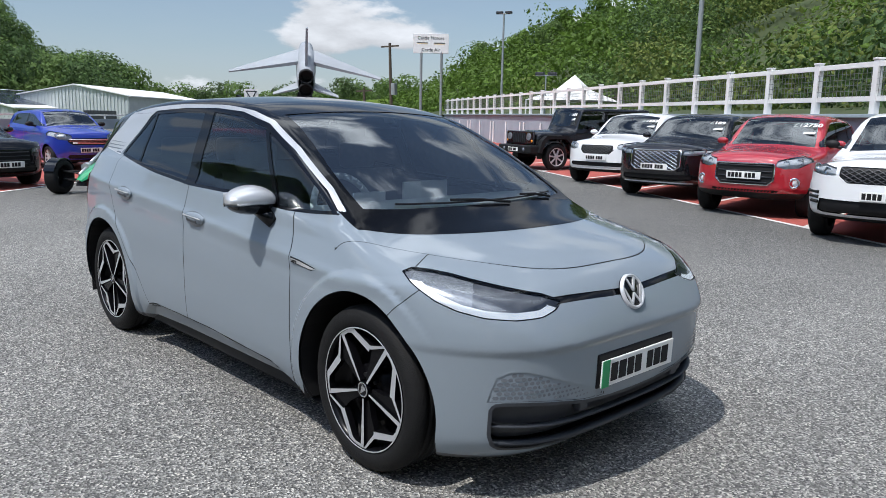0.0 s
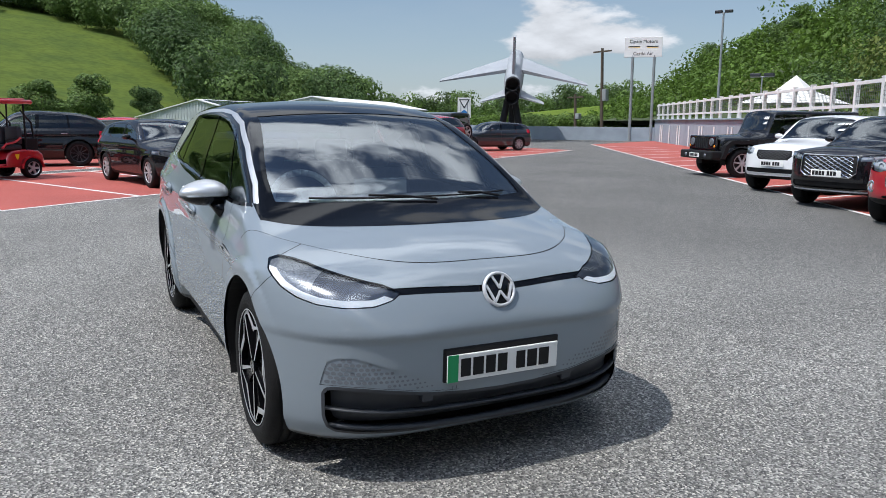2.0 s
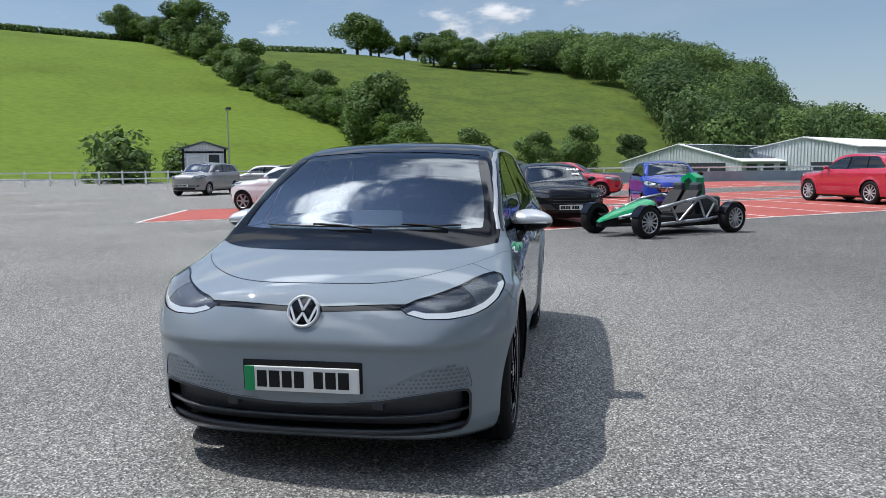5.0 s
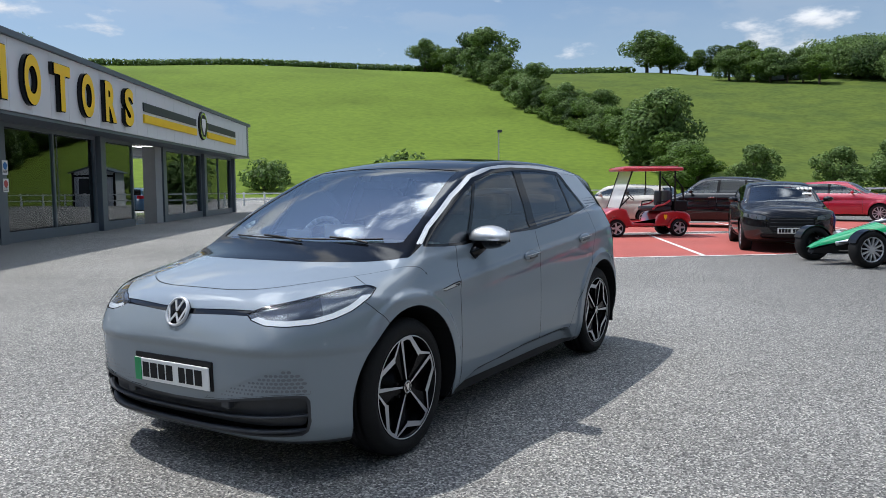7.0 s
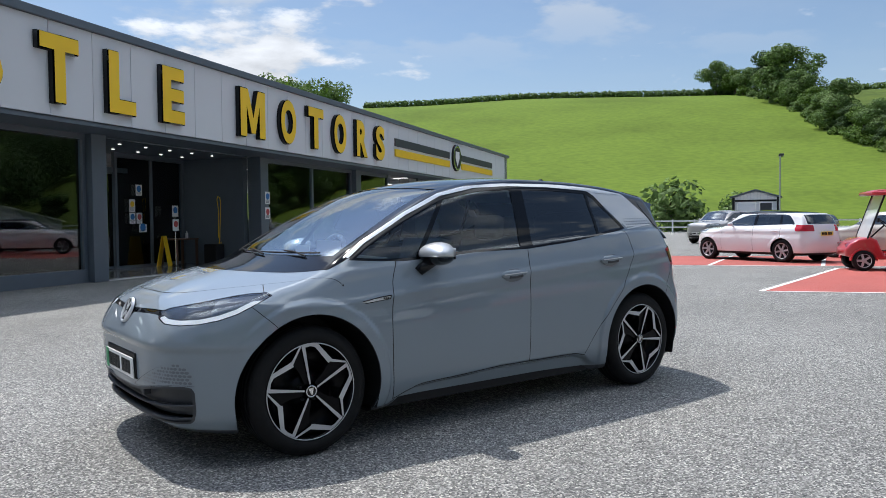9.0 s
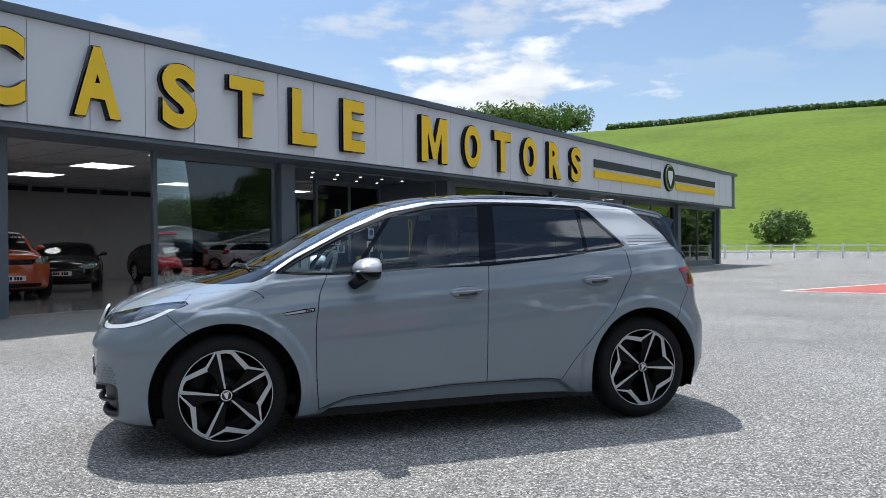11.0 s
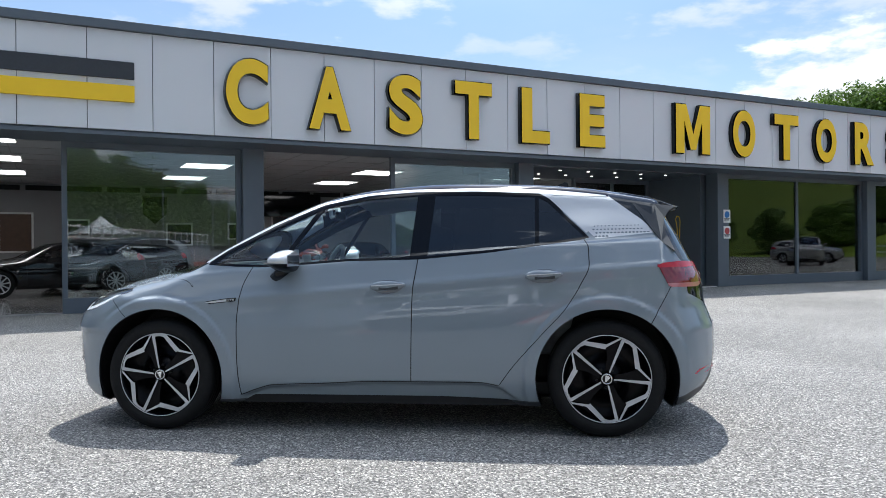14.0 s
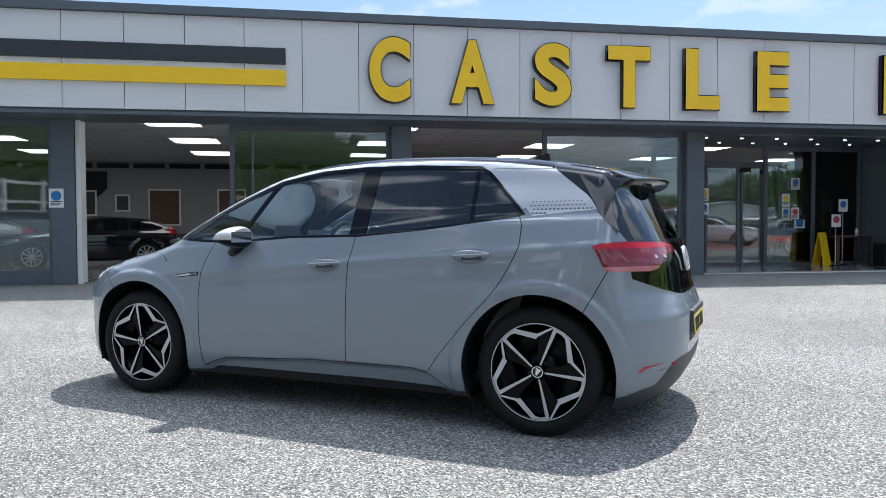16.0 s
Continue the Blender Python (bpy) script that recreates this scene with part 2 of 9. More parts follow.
WHITE_PAINT = material("white_paint", (0.80, 0.80, 0.79), 0.5, vary=0.25, scale=5, second=(0.66, 0.66, 0.64), bump=0.08, bump_scale=30)
PANEL_GREY = material("silver_grey_cladding", (0.65, 0.665, 0.69), 0.45, metal=0.0, vary=0.15, scale=1.2, second=(0.60, 0.615, 0.64))
DARK_GREY = material("anthracite_aluminium", (0.098, 0.120, 0.146), 0.4, vary=0.3, scale=3, second=(0.078, 0.096, 0.118))
YELLOW = material("yellow_sign_paint", (0.92, 0.585, 0.010), 0.4, vary=0.1, scale=2)
BLACK = material("matt_black", (0.008, 0.008, 0.009), 0.6, vary=0.3, scale=20, second=(0.014, 0.014, 0.015), spec=0.3)
GLOSS_BLACK = material("gloss_black", (0.004, 0.0045, 0.006), 0.06, spec=0.32)
FLANK = material("dark_grey_gloss", (0.022, 0.026, 0.032), 0.08, spec=0.5)
SCUTTLE = material("gloss_black_panel", (0.004, 0.0045, 0.006), 0.06, spec=0.10)
RUBBER = material("tyre_rubber", (0.007, 0.007, 0.0075), 0.7, vary=0.5, scale=30, spec=0.25, second=(0.012, 0.012, 0.0118), bump=0.2, bump_scale=150)
CHROME = material("chrome", (0.75, 0.76, 0.78), 0.12, metal=1.0)
ALLOY = material("machined_alloy", (0.52, 0.53, 0.55), 0.30, metal=0.45)
WHEEL_BLACK = material("black_wheel_lacquer", (0.004, 0.004, 0.005), 0.25, spec=0.12)
EMBLEM = material("bright_emblem", (0.62, 0.63, 0.65), 0.3, metal=0.25)
SILVER = material("silver_paint", (0.58, 0.59, 0.60), 0.3, metal=0.5, coat=0.6)
HERO_GREY = material("grey_car_paint", (0.214, 0.251, 0.286), 0.6, coat=1.0, spec=0.0, vary=0.05, scale=1.5)
HERO_GREY.node_tree.nodes["Principled BSDF"].inputs["Coat IOR"].default_value = 1.6
HERO_GREY.node_tree.nodes["Principled BSDF"].inputs["Coat Roughness"].default_value = 0.012
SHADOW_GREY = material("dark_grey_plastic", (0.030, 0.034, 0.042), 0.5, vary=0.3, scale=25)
GLASS_CLEAR = glass("clear_pane", (0.72, 0.76, 0.76), 1.5)
GLASS_DARK = glass("privacy_pane", (0.10, 0.11, 0.125), 1.8)
GLASS_CAR = glass("car_pane", (0.86, 0.95, 0.96), 1.75)
GLASS_SCREEN = glass("windscreen_pane", (0.82, 0.90, 0.92), 2.7)
GLASS_MID = glass("tinted_car_pane", (0.50, 0.54, 0.54), 2.0)
GLASS_LAMP = glass("lamp_cover", (0.82, 0.84, 0.86), 1.45)
GLASS_SHOP = glass("shop_pane", (0.70, 0.76, 0.76), 1.75)
WHITE_TRIM = material("white_interior_trim", (0.68, 0.69, 0.68), 0.5, vary=0.1, scale=8)
DASH_TOP = material("pale_dashboard_top", (0.58, 0.60, 0.60), 0.6, vary=0.1, scale=10)
GREY_TRIM = material("grey_interior_fabric", (0.20, 0.21, 0.22), 0.85, vary=0.3, scale=30)
PLATE_WHITE = material("number_plate_white", (0.80, 0.80, 0.78), 0.35)
PLATE_YELLOW = material("number_plate_yellow", (0.78, 0.60, 0.06), 0.35)
EV_GREEN = material("green_plate_flash", (0.01, 0.30, 0.10), 0.4)
TAIL_DEEP = material("deep_red_lamp_lens", (0.15, 0.006, 0.012), 0.12, coat=0.5, spec=0.4, vary=0.5, scale=30, second=(0.28, 0.01, 0.02))
TAIL_PALE = material("pale_red_lamp_strip", (0.46, 0.15, 0.16), 0.2, coat=0.4)
TAIL_RED = material("red_lamp_lens", (0.42, 0.008, 0.022), 0.2, coat=0.25, spec=0.25)
AMBER = material("amber_lens", (0.75, 0.25, 0.02), 0.2)
# darker body grey that paints the shade of dimples and handle hollows
DIMPLE_SHADE = material("dimple_shade_grey", (0.105, 0.122, 0.145), 0.4, coat=0.6)
LED = glowing("running_light", (0.92, 0.96, 1.0), 0.5)
LAMP_GREY = material("lamp_bowl_grey", (0.21, 0.22, 0.245), 0.2, metal=0.3, vary=0.7, scale=18, second=(0.08, 0.085, 0.10))
LAMP_BRIGHT = material("lamp_reflector", (0.40, 0.42, 0.45), 0.3, metal=0.4, vary=0.8, scale=120, second=(0.10, 0.105, 0.115))
SCRUB_SOIL = material("scrub_undergrowth", (0.035, 0.055, 0.015), 0.95, vary=0.7, scale=0.8, second=(0.06, 0.07, 0.025), bump=0.6, bump_scale=4)
LAMP_CLEAR = material("clear_lamp_bowl", (0.72, 0.74, 0.76), 0.25, vary=0.7, scale=18, second=(0.30, 0.31, 0.33), coat=0.6)


# ---- mesh helpers ----
def part(name, bm, mat, parent=None, label="", smooth=False, category=""):
    """Links a bmesh as one mesh object under a thing or part."""
    me = bpy.data.meshes.new(name)
    bm.to_mesh(me)
    bm.free()
    me.materials.append(mat)
    if smooth:
        for p in me.polygons:
            p.use_smooth = True
    ob = new(name, me)
    ob.parent = parent
    if label or category:
        tagged(ob, label, category)
    return ob


def raw(name, verts, faces, mat, parent=None, smooth=False):
    me = bpy.data.meshes.new(name)
    me.from_pydata([tuple(v) for v in verts], [], [tuple(f) for f in faces])
    me.materials.append(mat)
    if smooth:
        for p in me.polygons:
            p.use_smooth = True
    me.update()
    ob = new(name, me)
    ob.parent = parent
    return ob


def add_box(bm, lo, hi, bevel=0.0, m=None):
    lo, hi = Vector(lo), Vector(hi)
    out = bmesh.ops.create_cube(bm, size=1.0)
    vs = out["verts"]
    for v in vs:
        v.co = Vector([(lo[i] + hi[i]) / 2 + v.co[i] * (hi[i] - lo[i]) for i in range(3)])
    if bevel > 0:
        es = list({e for v in vs for e in v.link_edges})
        res = bmesh.ops.bevel(bm, geom=es, offset=bevel, segments=2, affect="EDGES", profile=0.5)
        vs = list({v for f in res["faces"] for v in f.verts} | {v for v in vs if v.is_valid})
    if m is not None:
        bmesh.ops.transform(bm, matrix=m, verts=vs)
    return vs


def box(lo, hi, bevel=0.0, m=None):
    bm = bmesh.new()
    add_box(bm, lo, hi, bevel, m)
    return bm


def add_tube(bm, a, b, r0, r1=None, seg=10):
    """A round bar from a to b."""
    a, b = Vector(a), Vector(b)
    r1 = r0 if r1 is None else r1
    q = (b - a).to_track_quat("Z", "Y").to_matrix().to_4x4()
    mid = Matrix.Translation((a + b) / 2) @ q
    return bmesh.ops.create_cone(bm, cap_ends=True, segments=seg, radius1=r0, radius2=r1, depth=(b - a).length, matrix=mid)["verts"]


def tube(a, b, r0, r1=None, seg=10):
    bm = bmesh.new()
    add_tube(bm, a, b, r0, r1, seg)
    return bm


def chain(points, r, seg=8, joints=True):
    """A bent bar through several points."""
    bm = bmesh.new()
    for a, b in zip(points, points[1:]):
        add_tube(bm, a, b, r, r, seg)
    if joints:
        for p in points[1:-1]:
            bmesh.ops.create_uvsphere(bm, u_segments=seg, v_segments=6, radius=r * 1.01, matrix=Matrix.Translation(p))
    return bm


def sweep(points, r, seg=6):
    """One bent round bar through the points."""
    bm = bmesh.new()
    P = [Vector(p) for p in points]
    rings = []
    for i, p in enumerate(P):
        d = (P[min(i + 1, len(P) - 1)] - P[max(i - 1, 0)]).normalized()
        u = d.cross(Vector((0.3, 0.2, 1))).normalized()
        w = d.cross(u)
        rings.append([bm.verts.new(p + (u * math.cos(a) + w * math.sin(a)) * r) for a in np.linspace(0, 2 * math.pi, seg, endpoint=False)])
    for a, b in zip(rings, rings[1:]):
        for i in range(seg):
            bm.faces.new((a[i], a[(i + 1) % seg], b[(i + 1) % seg], b[i]))
    bm.faces.new(rings[0])
    bm.faces.new(rings[-1])
    bmesh.ops.recalc_face_normals(bm, faces=bm.faces)
    return bm


def spun(profile, seg=48, axis="Y"):
    """Turns a profile of (radius, along) pairs about the y axis."""
    bm = bmesh.new()
    rings = []
    for r, h in profile:
        ring = []
        for i in range(seg):
            a = 2 * math.pi * i / seg
            c, s = r * math.cos(a), r * math.sin(a)
            ring.append(bm.verts.new((c, h, s) if axis == "Y" else (h, c, s) if axis == "X" else (c, s, h)))
        rings.append(ring)
    for p, q in zip(rings, rings[1:]):
        for i in range(seg):
            j = (i + 1) % seg
            bm.faces.new((p[i], p[j], q[j], q[i]))
    bmesh.ops.recalc_face_normals(bm, faces=bm.faces)
    return bm


def prism(poly, lo, hi, to3):
    """A polygon drawn out from lo to hi; to3(a, b, depth) gives the place."""
    bm = bmesh.new()
    f = [bm.verts.new(to3(a, b, lo)) for a, b in poly]
    g = [bm.verts.new(to3(a, b, hi)) for a, b in poly]
    n = len(poly)
    bm.faces.new(f)
    bm.faces.new(g[::-1])
    for i in range(n):
        j = (i + 1) % n
        bm.faces.new((f[i], g[i], g[j], f[j]))
    bmesh.ops.recalc_face_normals(bm, faces=bm.faces)
    return bm


def empty(name, m=None):
    ob = new(name)
    ob.empty_display_size = 0.2
    if m is not None:
        ob.matrix_world = m
    return ob


def curve(x, knots):
    """A smooth curve through (x, value) knots, with no overshoot."""
    kx, ky = np.array([k[0] for k in knots], float), np.array([k[1] for k in knots], float)
    d = np.diff(ky) / np.diff(kx)
    m = np.zeros(len(kx))
    m[0], m[-1] = d[0], d[-1]
    for i in range(1, len(kx) - 1):
        m[i] = 0 if d[i - 1] * d[i] <= 0 else 2 * d[i - 1] * d[i] / (d[i - 1] + d[i])
    x = np.asarray(x, float)
    xc = np.clip(x, kx[0], kx[-1])
    i = np.clip(np.searchsorted(kx, xc) - 1, 0, len(kx) - 2)
    h = kx[i + 1] - kx[i]
    t = (xc - kx[i]) / h
    y = (2 * t**3 - 3 * t**2 + 1) * ky[i] + (t**3 - 2 * t**2 + t) * h * m[i] + (3 * t**2 - 2 * t**3) * ky[i + 1] + (t**3 - t**2) * h * m[i + 1]
    return y + np.where(x < kx[0], (x - kx[0]) * m[0], 0) + np.where(x > kx[-1], (x - kx[-1]) * m[-1], 0)


def smax(a, b, k):
    h = np.maximum(k - np.abs(a - b), 0) / k
    return np.maximum(a, b) + h * h * k / 4


def step01(x, a, b):
    t = np.clip((x - a) / (b - a), 0, 1)
    return t * t * (3 - 2 * t)


def poly_dist(px, py, poly):
    """Signed distance to a polygon, negative inside."""
    d = np.full(np.shape(px), 1e9)
    inside = np.zeros(np.shape(px), bool)
    for (ax, ay), (bx, by) in zip(poly, poly[1:] + poly[:1]):
        ex, ey = bx - ax, by - ay
        wx, wy = px - ax, py - ay
        t = np.clip((wx * ex + wy * ey) / (ex * ex + ey * ey + 1e-12), 0, 1)
        d = np.minimum(d, (wx - ex * t) ** 2 + (wy - ey * t) ** 2)
        inside ^= ((ay > py) != (by > py)) & (px < (bx - ax) * (py - ay) / (by - ay + 1e-12) + ax)
    return np.where(inside, -1, 1) * np.sqrt(d)


def surface(F, lo, hi, h):
    """The skin F = 0 as vertices, normals and quads."""
    ax = [np.arange(lo[i], hi[i] + h, h) for i in range(3)]
    g = F(*np.meshgrid(*ax, indexing="ij"))
    s = g < 0
    n = np.array(g.shape)
    c = sum(s[i : n[0] - 1 + i, j : n[1] - 1 + j, k : n[2] - 1 + k].astype(np.int8) for i in (0, 1) for j in (0, 1) for k in (0, 1))
    act = (c > 0) & (c < 8)
    ids = np.full(act.shape, -1)
    ids[act] = np.arange(act.sum())
    cells = np.argwhere(act)
    P = np.stack([ax[i][cells[:, i]] for i in range(3)], 1) + h / 2

    def grad(p):
        e = 1e-4
        return np.stack([(F(*(p + d).T) - F(*(p - d).T)) / (2 * e) for d in np.eye(3) * e], 1)

    for n_ in range(7):
        G = grad(P)
        move = (F(*P.T) / np.maximum((G * G).sum(1), 0.2))[:, None] * G
        P = P - np.clip(move, -h, h) * (0.7 if n_ < 3 else 1.0)
    G = grad(P)
    N = G / np.maximum(np.linalg.norm(G, axis=1, keepdims=True), 1e-9)
    quads = []
    for a in range(3):
        b, c_ = [i for i in range(3) if i != a]
        A = [slice(None)] * 3
        B = [slice(None)] * 3
        A[a], B[a] = slice(0, -1), slice(1, None)
        for i in (b, c_):
            A[i] = B[i] = slice(1, -1)
        e = np.argwhere(s[tuple(A)] != s[tuple(B)])
        e[:, b] += 1
        e[:, c_] += 1

        def at(db, dc):
            q = e.copy()
            q[:, b] += db
            q[:, c_] += dc
            return ids[tuple(q.T)]

        quads.append(np.stack([at(-1, -1), at(0, -1), at(0, 0), at(-1, 0)], 1))
    Q = np.concatenate(quads)
    Q = Q[(Q >= 0).all(1)]
    fn = np.cross(P[Q[:, 2]] - P[Q[:, 0]], P[Q[:, 3]] - P[Q[:, 1]])
    flip = (fn * N[Q].sum(1)).sum(1) < 0
    Q[flip] = Q[flip][:, ::-1]
    return P, N, np.concatenate([Q[:, [0, 1, 2]], Q[:, [0, 2, 3]]])


def cut(V, N, T, f, level=0.0):
    """Splits the triangles along f(V, N) = level."""
    d = f(V, N) - level
    d = np.where(np.abs(d) < 2e-4, 0.0, d)
    sg = np.sign(d)[T]
    cross = (sg.max(1) > 0) & (sg.min(1) < 0)
    keep, todo = T[~cross], T[cross]
    newv, newn, known, out = [], [], {}, []

    def mid(a, b):
        key = (a, b) if a < b else (b, a)
        if key not in known:
            t = d[a] / (d[a] - d[b])
            newv.append(V[a] + (V[b] - V[a]) * t)
            nn = N[a] + (N[b] - N[a]) * t
            newn.append(nn / np.linalg.norm(nn))
            known[key] = len(V) + len(newv) - 1
        return known[key]

    for tri in todo.tolist():
        s3 = [np.sign(d[i]) for i in tri]
        if 0 in s3:
            k = s3.index(0)
            a, b, c = tri[k], tri[(k + 1) % 3], tri[(k + 2) % 3]
            m = mid(b, c)
            out += [(a, b, m), (a, m, c)]
        else:
            k = next(i for i in range(3) if s3[i] != s3[(i + 1) % 3] and s3[i] != s3[(i + 2) % 3])
            a, b, c = tri[k], tri[(k + 1) % 3], tri[(k + 2) % 3]
            p, q = mid(a, b), mid(a, c)
            out += [(a, p, q), (p, b, c), (p, c, q)]
    if not newv:
        return V, N, T
    return np.concatenate([V, newv]), np.concatenate([N, newn]), np.concatenate([keep, np.array(out, int)])


def skin(name, V, N, T, sel, mat, parent=None, label="", push=0.0):
    """A part made of the chosen triangles of a skin, with the skin's own normals."""
    tri = T[sel]
    if not len(tri):
        return None
    used, inv = np.unique(tri, return_inverse=True)
    me = bpy.data.meshes.new(name)
    vv, nn = V[used] + N[used] * push, N[used]
    me.from_pydata(vv.tolist(), [], inv.reshape(-1, 3).tolist())
    me.materials.append(mat)
    me.polygons.foreach_set("use_smooth", [True] * len(me.polygons))
    me.update()
    me.normals_split_custom_set_from_vertices(nn.tolist())
    ob = new(name, me)
    ob.parent = parent
    if label:
        tagged(ob, label)
    return ob


def bar(name, a, b, y0, y1, mat, parent):
    """A flat box between two (x, z) corners."""
    return part(name, box((a[0], y0, a[1]), (b[0], y1, b[1])), mat, parent)


# ---- ground and hills ----
def crest(az):
    """Height angle of the skyline of the open hill, by bearing in degrees."""
    return curve(az, [(-180, 5.0), (-120, 5.0), (-60, 4.0), (-40, 1.6), (-28, 1.5), (-20, 2.0), (-15, 3.6), (-11, 5.0), (-6, 6.8), (0, 7.2), (10, 7.6), (16, 8.2), (25, 8.4), (33, 8.7), (45, 9.0), (54, 8.6), (70, 8.0), (90, 7.5), (130, 6.5), (180, 5.0)])


def land(r, az):
    c = np.tan(np.radians(crest(az)))
    far = 240.0
    foot = curve(az, [(-180, 90), (-60, 150), (-20, 120), (-8, 100), (10, 78), (45, 62), (90, 62), (130, 70), (180, 90)])
    s = np.clip((r - foot) / (far - foot), 0, None)
    up = np.where(s < 1, s * s * (3 - 2 * s) * 0.35 + s * 0.65, 1 + (s - 1) * 0.10)
    h = (far * c + 1.2) * up
    low = step01(az, -45, -25) * (1 - step01(az, -19, -12))
    h = h * (1 - 0.7 * low * (1 - step01(r, 500, 900)))
    return np.where(r < foot, 0.0, h)


HEDGE = [(11, 80), (13, 90), (18, 116), (24, 144), (27, 180), (31.5, 236)]


def build_ground():
    rs = np.concatenate([[0.0], np.linspace(20, 60, 3), np.linspace(66, 300, 60), np.geomspace(310, 3500, 22)])
    azs = np.linspace(-180, 180, 289)[:-1]
    verts, faces = [(0, 0, 0)], []
    for r in rs[1:]:
        z = land(np.full(len(azs), r), azs)
        for a, h in zip(np.radians(azs), z):
            verts.append((r * math.cos(a), r * math.sin(a), float(h)))
    n = len(azs)
    for j in range(n):
        faces.append((0, 1 + j, 1 + (j + 1) % n))
    for i in range(len(rs) - 2):
        for j in range(n):
            a, b = 1 + i * n + j, 1 + i * n + (j + 1) % n
            faces.append((a, a + n, b + n, b))
    g = raw("ground", verts, faces, ASPHALT, None, True)
    g.data.materials.append(GRASS)
    g.data.materials.append(ROUGH_GRASS)
    for p in g.data.polygons:
        c = p.center
        r, az = math.hypot(c.x, c.y), math.degrees(math.atan2(c.y, c.x))
        p.material_index = 1 if r > 63 and not (-62 < az < -20 and r < 130) else 0
        # the pasture beyond the hedge is rougher and darker than the mown field
        if p.material_index and -20 < az < 31.5 and r > float(curve(np.array([max(az, 11.0)]), HEDGE)[0]) - 2:
            p.material_index = 2 if r < 236 else 1
    return tagged(g, "worn grey asphalt yard running into green grass hills", "ground", kind="structure")


build_ground()


def flat_sheet(name, poly, z, mat, label, kind="structure", category="paint"):
    bm = bmesh.new()
    bm.faces.new([bm.verts.new((x, y, z)) for x, y in poly])
    bmesh.ops.recalc_face_normals(bm, faces=bm.faces)
    if bm.faces[:][0].normal.z < 0:
        bmesh.ops.reverse_faces(bm, faces=bm.faces[:])
    return tagged(part(name, bm, mat), label, category, kind=kind)


def stripe(a, b, width=0.1, z=0.012):
    a, b = Vector((*a, 0)), Vector((*b, 0))
    d = (b - a).normalized()
    n = Vector((-d.y, d.x, 0)) * width / 2
    return [(p.x, p.y) for p in (a + n, b + n, b - n, a - n)]


# red bays beyond the car: a corner at (8.86, 2.45), edges at -52.4 and 15.5 degrees
E1 = Vector((math.cos(radians(-52.4)), math.sin(radians(-52.4))))
E2 = Vector((math.cos(radians(15.5)), math.sin(radians(15.5))))
RC = Vector((8.86, 2.45))
pt = lambda a, b: tuple(RC + E1 * a + E2 * b)
flat_sheet("red_bays", [pt(0, 0), pt(31, 0), pt(31, 7.0), pt(0, 7.0)], 0.004, RED_PAINT, "faded red painted parking bays on asphalt")
flat_sheet("red_bays", [pt(-6.5, 7.9), pt(31, 7.9), pt(31, 13.5), pt(-6.5, 13.5)], 0.004, RED_PAINT, "faded red painted parking bays on asphalt")
flat_sheet("red_bays", [pt(-2, 19), pt(31, 19), pt(31, 30), pt(-2, 30)], 0.004, RED_PAINT, "faded red painted parking bays on asphalt")
lines = [(pt(0, 0), pt(31, 0)), (pt(0, 0), pt(0, 7.0)), (pt(-6.5, 7.9), pt(31, 7.9)), (pt(0, 7.0), pt(31, 7.0)), (pt(-2, 19), pt(31, 19)), (pt(-6.5, 7.9), pt(-6.5, 13.5))]
for k in range(1, 12):
    lines.append((pt(2.75 * k, 0), pt(2.75 * k - 1.2, 7.0)))
    lines.append((pt(2.75 * k - 6, 7.9), pt(2.75 * k - 7, 13.5)))
    lines.append((pt(2.75 * k - 2, 19), pt(2.75 * k - 2, 24.5)))
# bays along the retaining wall
W0, WD = Vector((2.0, -14.7)), Vector((math.cos(radians(-32.3)), math.sin(radians(-32.3))))
WN = Vector((WD.y, -WD.x))  # away from the yard
FD = Vector((math.cos(radians(-30.6)), math.sin(radians(-30.6))))
F0 = Vector((0.48, -8.40))
flat_sheet("red_bays", [tuple(F0 - FD * 2.68), tuple(F0 + FD * 41), tuple(W0 + WD * 47), tuple(W0 - WD * 1.2)], 0.004, RED_PAINT, "faded red painted parking bays on asphalt")
lines.append((tuple(F0 - FD * 2.68), tuple(F0 + FD * 41)))
for k in range(-1, 14):
    a = F0 + FD * (0.1 + 2.78 * k)
    lines.append((tuple(a), tuple(a + Vector((0.14, -0.99)) * (5.6 - 0.12 * k))))
for a, b in lines:
    flat_sheet("bay_line", stripe(a, b), 0.008, LINE_PAINT, "worn white painted bay line", category="line")


# ---- retaining wall, fence and bank ----
def wall_pt(s, d, z):
    p = W0 + WD * s + WN * d
    return (p.x, p.y, z)


bm = bmesh.new()
rot = Matrix.Translation((W0.x, W0.y, 0)) @ Matrix.Rotation(math.atan2(WD.y, WD.x), 4, "Z")
add_box(bm, (-40, -0.3, -0.2), (47, 0, 1.6), 0.0, rot)
add_box(bm, (-40, -0.34, 1.6), (47, 0.04, 1.68), 0.01, rot)
tagged(part("retaining_wall", bm, RENDER_GREY), "long rendered pale grey retaining wall", "wall", kind="structure")
post_bm = box((-0.07, -0.07, 0), (0.07, 0.07, 1.12), 0.008)
post_me = bpy.data.meshes.new("post")
add_box(post_bm, (-0.085, -0.085, 1.12), (0.085, 0.085, 1.16), 0.01)
post_bm.to_mesh(post_me)
post_bm.free()
post_me.materials.append(WHITE_PAINT)
fence = empty("fence", rot @ pose(0, -0.15, 1.66))
tagged(fence, "white painted post and rail fence with wire mesh on the wall", "fence")
for k in range(-16, 26):
    p = new("post", post_me)
    p.parent = fence
    p.location = (1.85 * k, 0, 0)
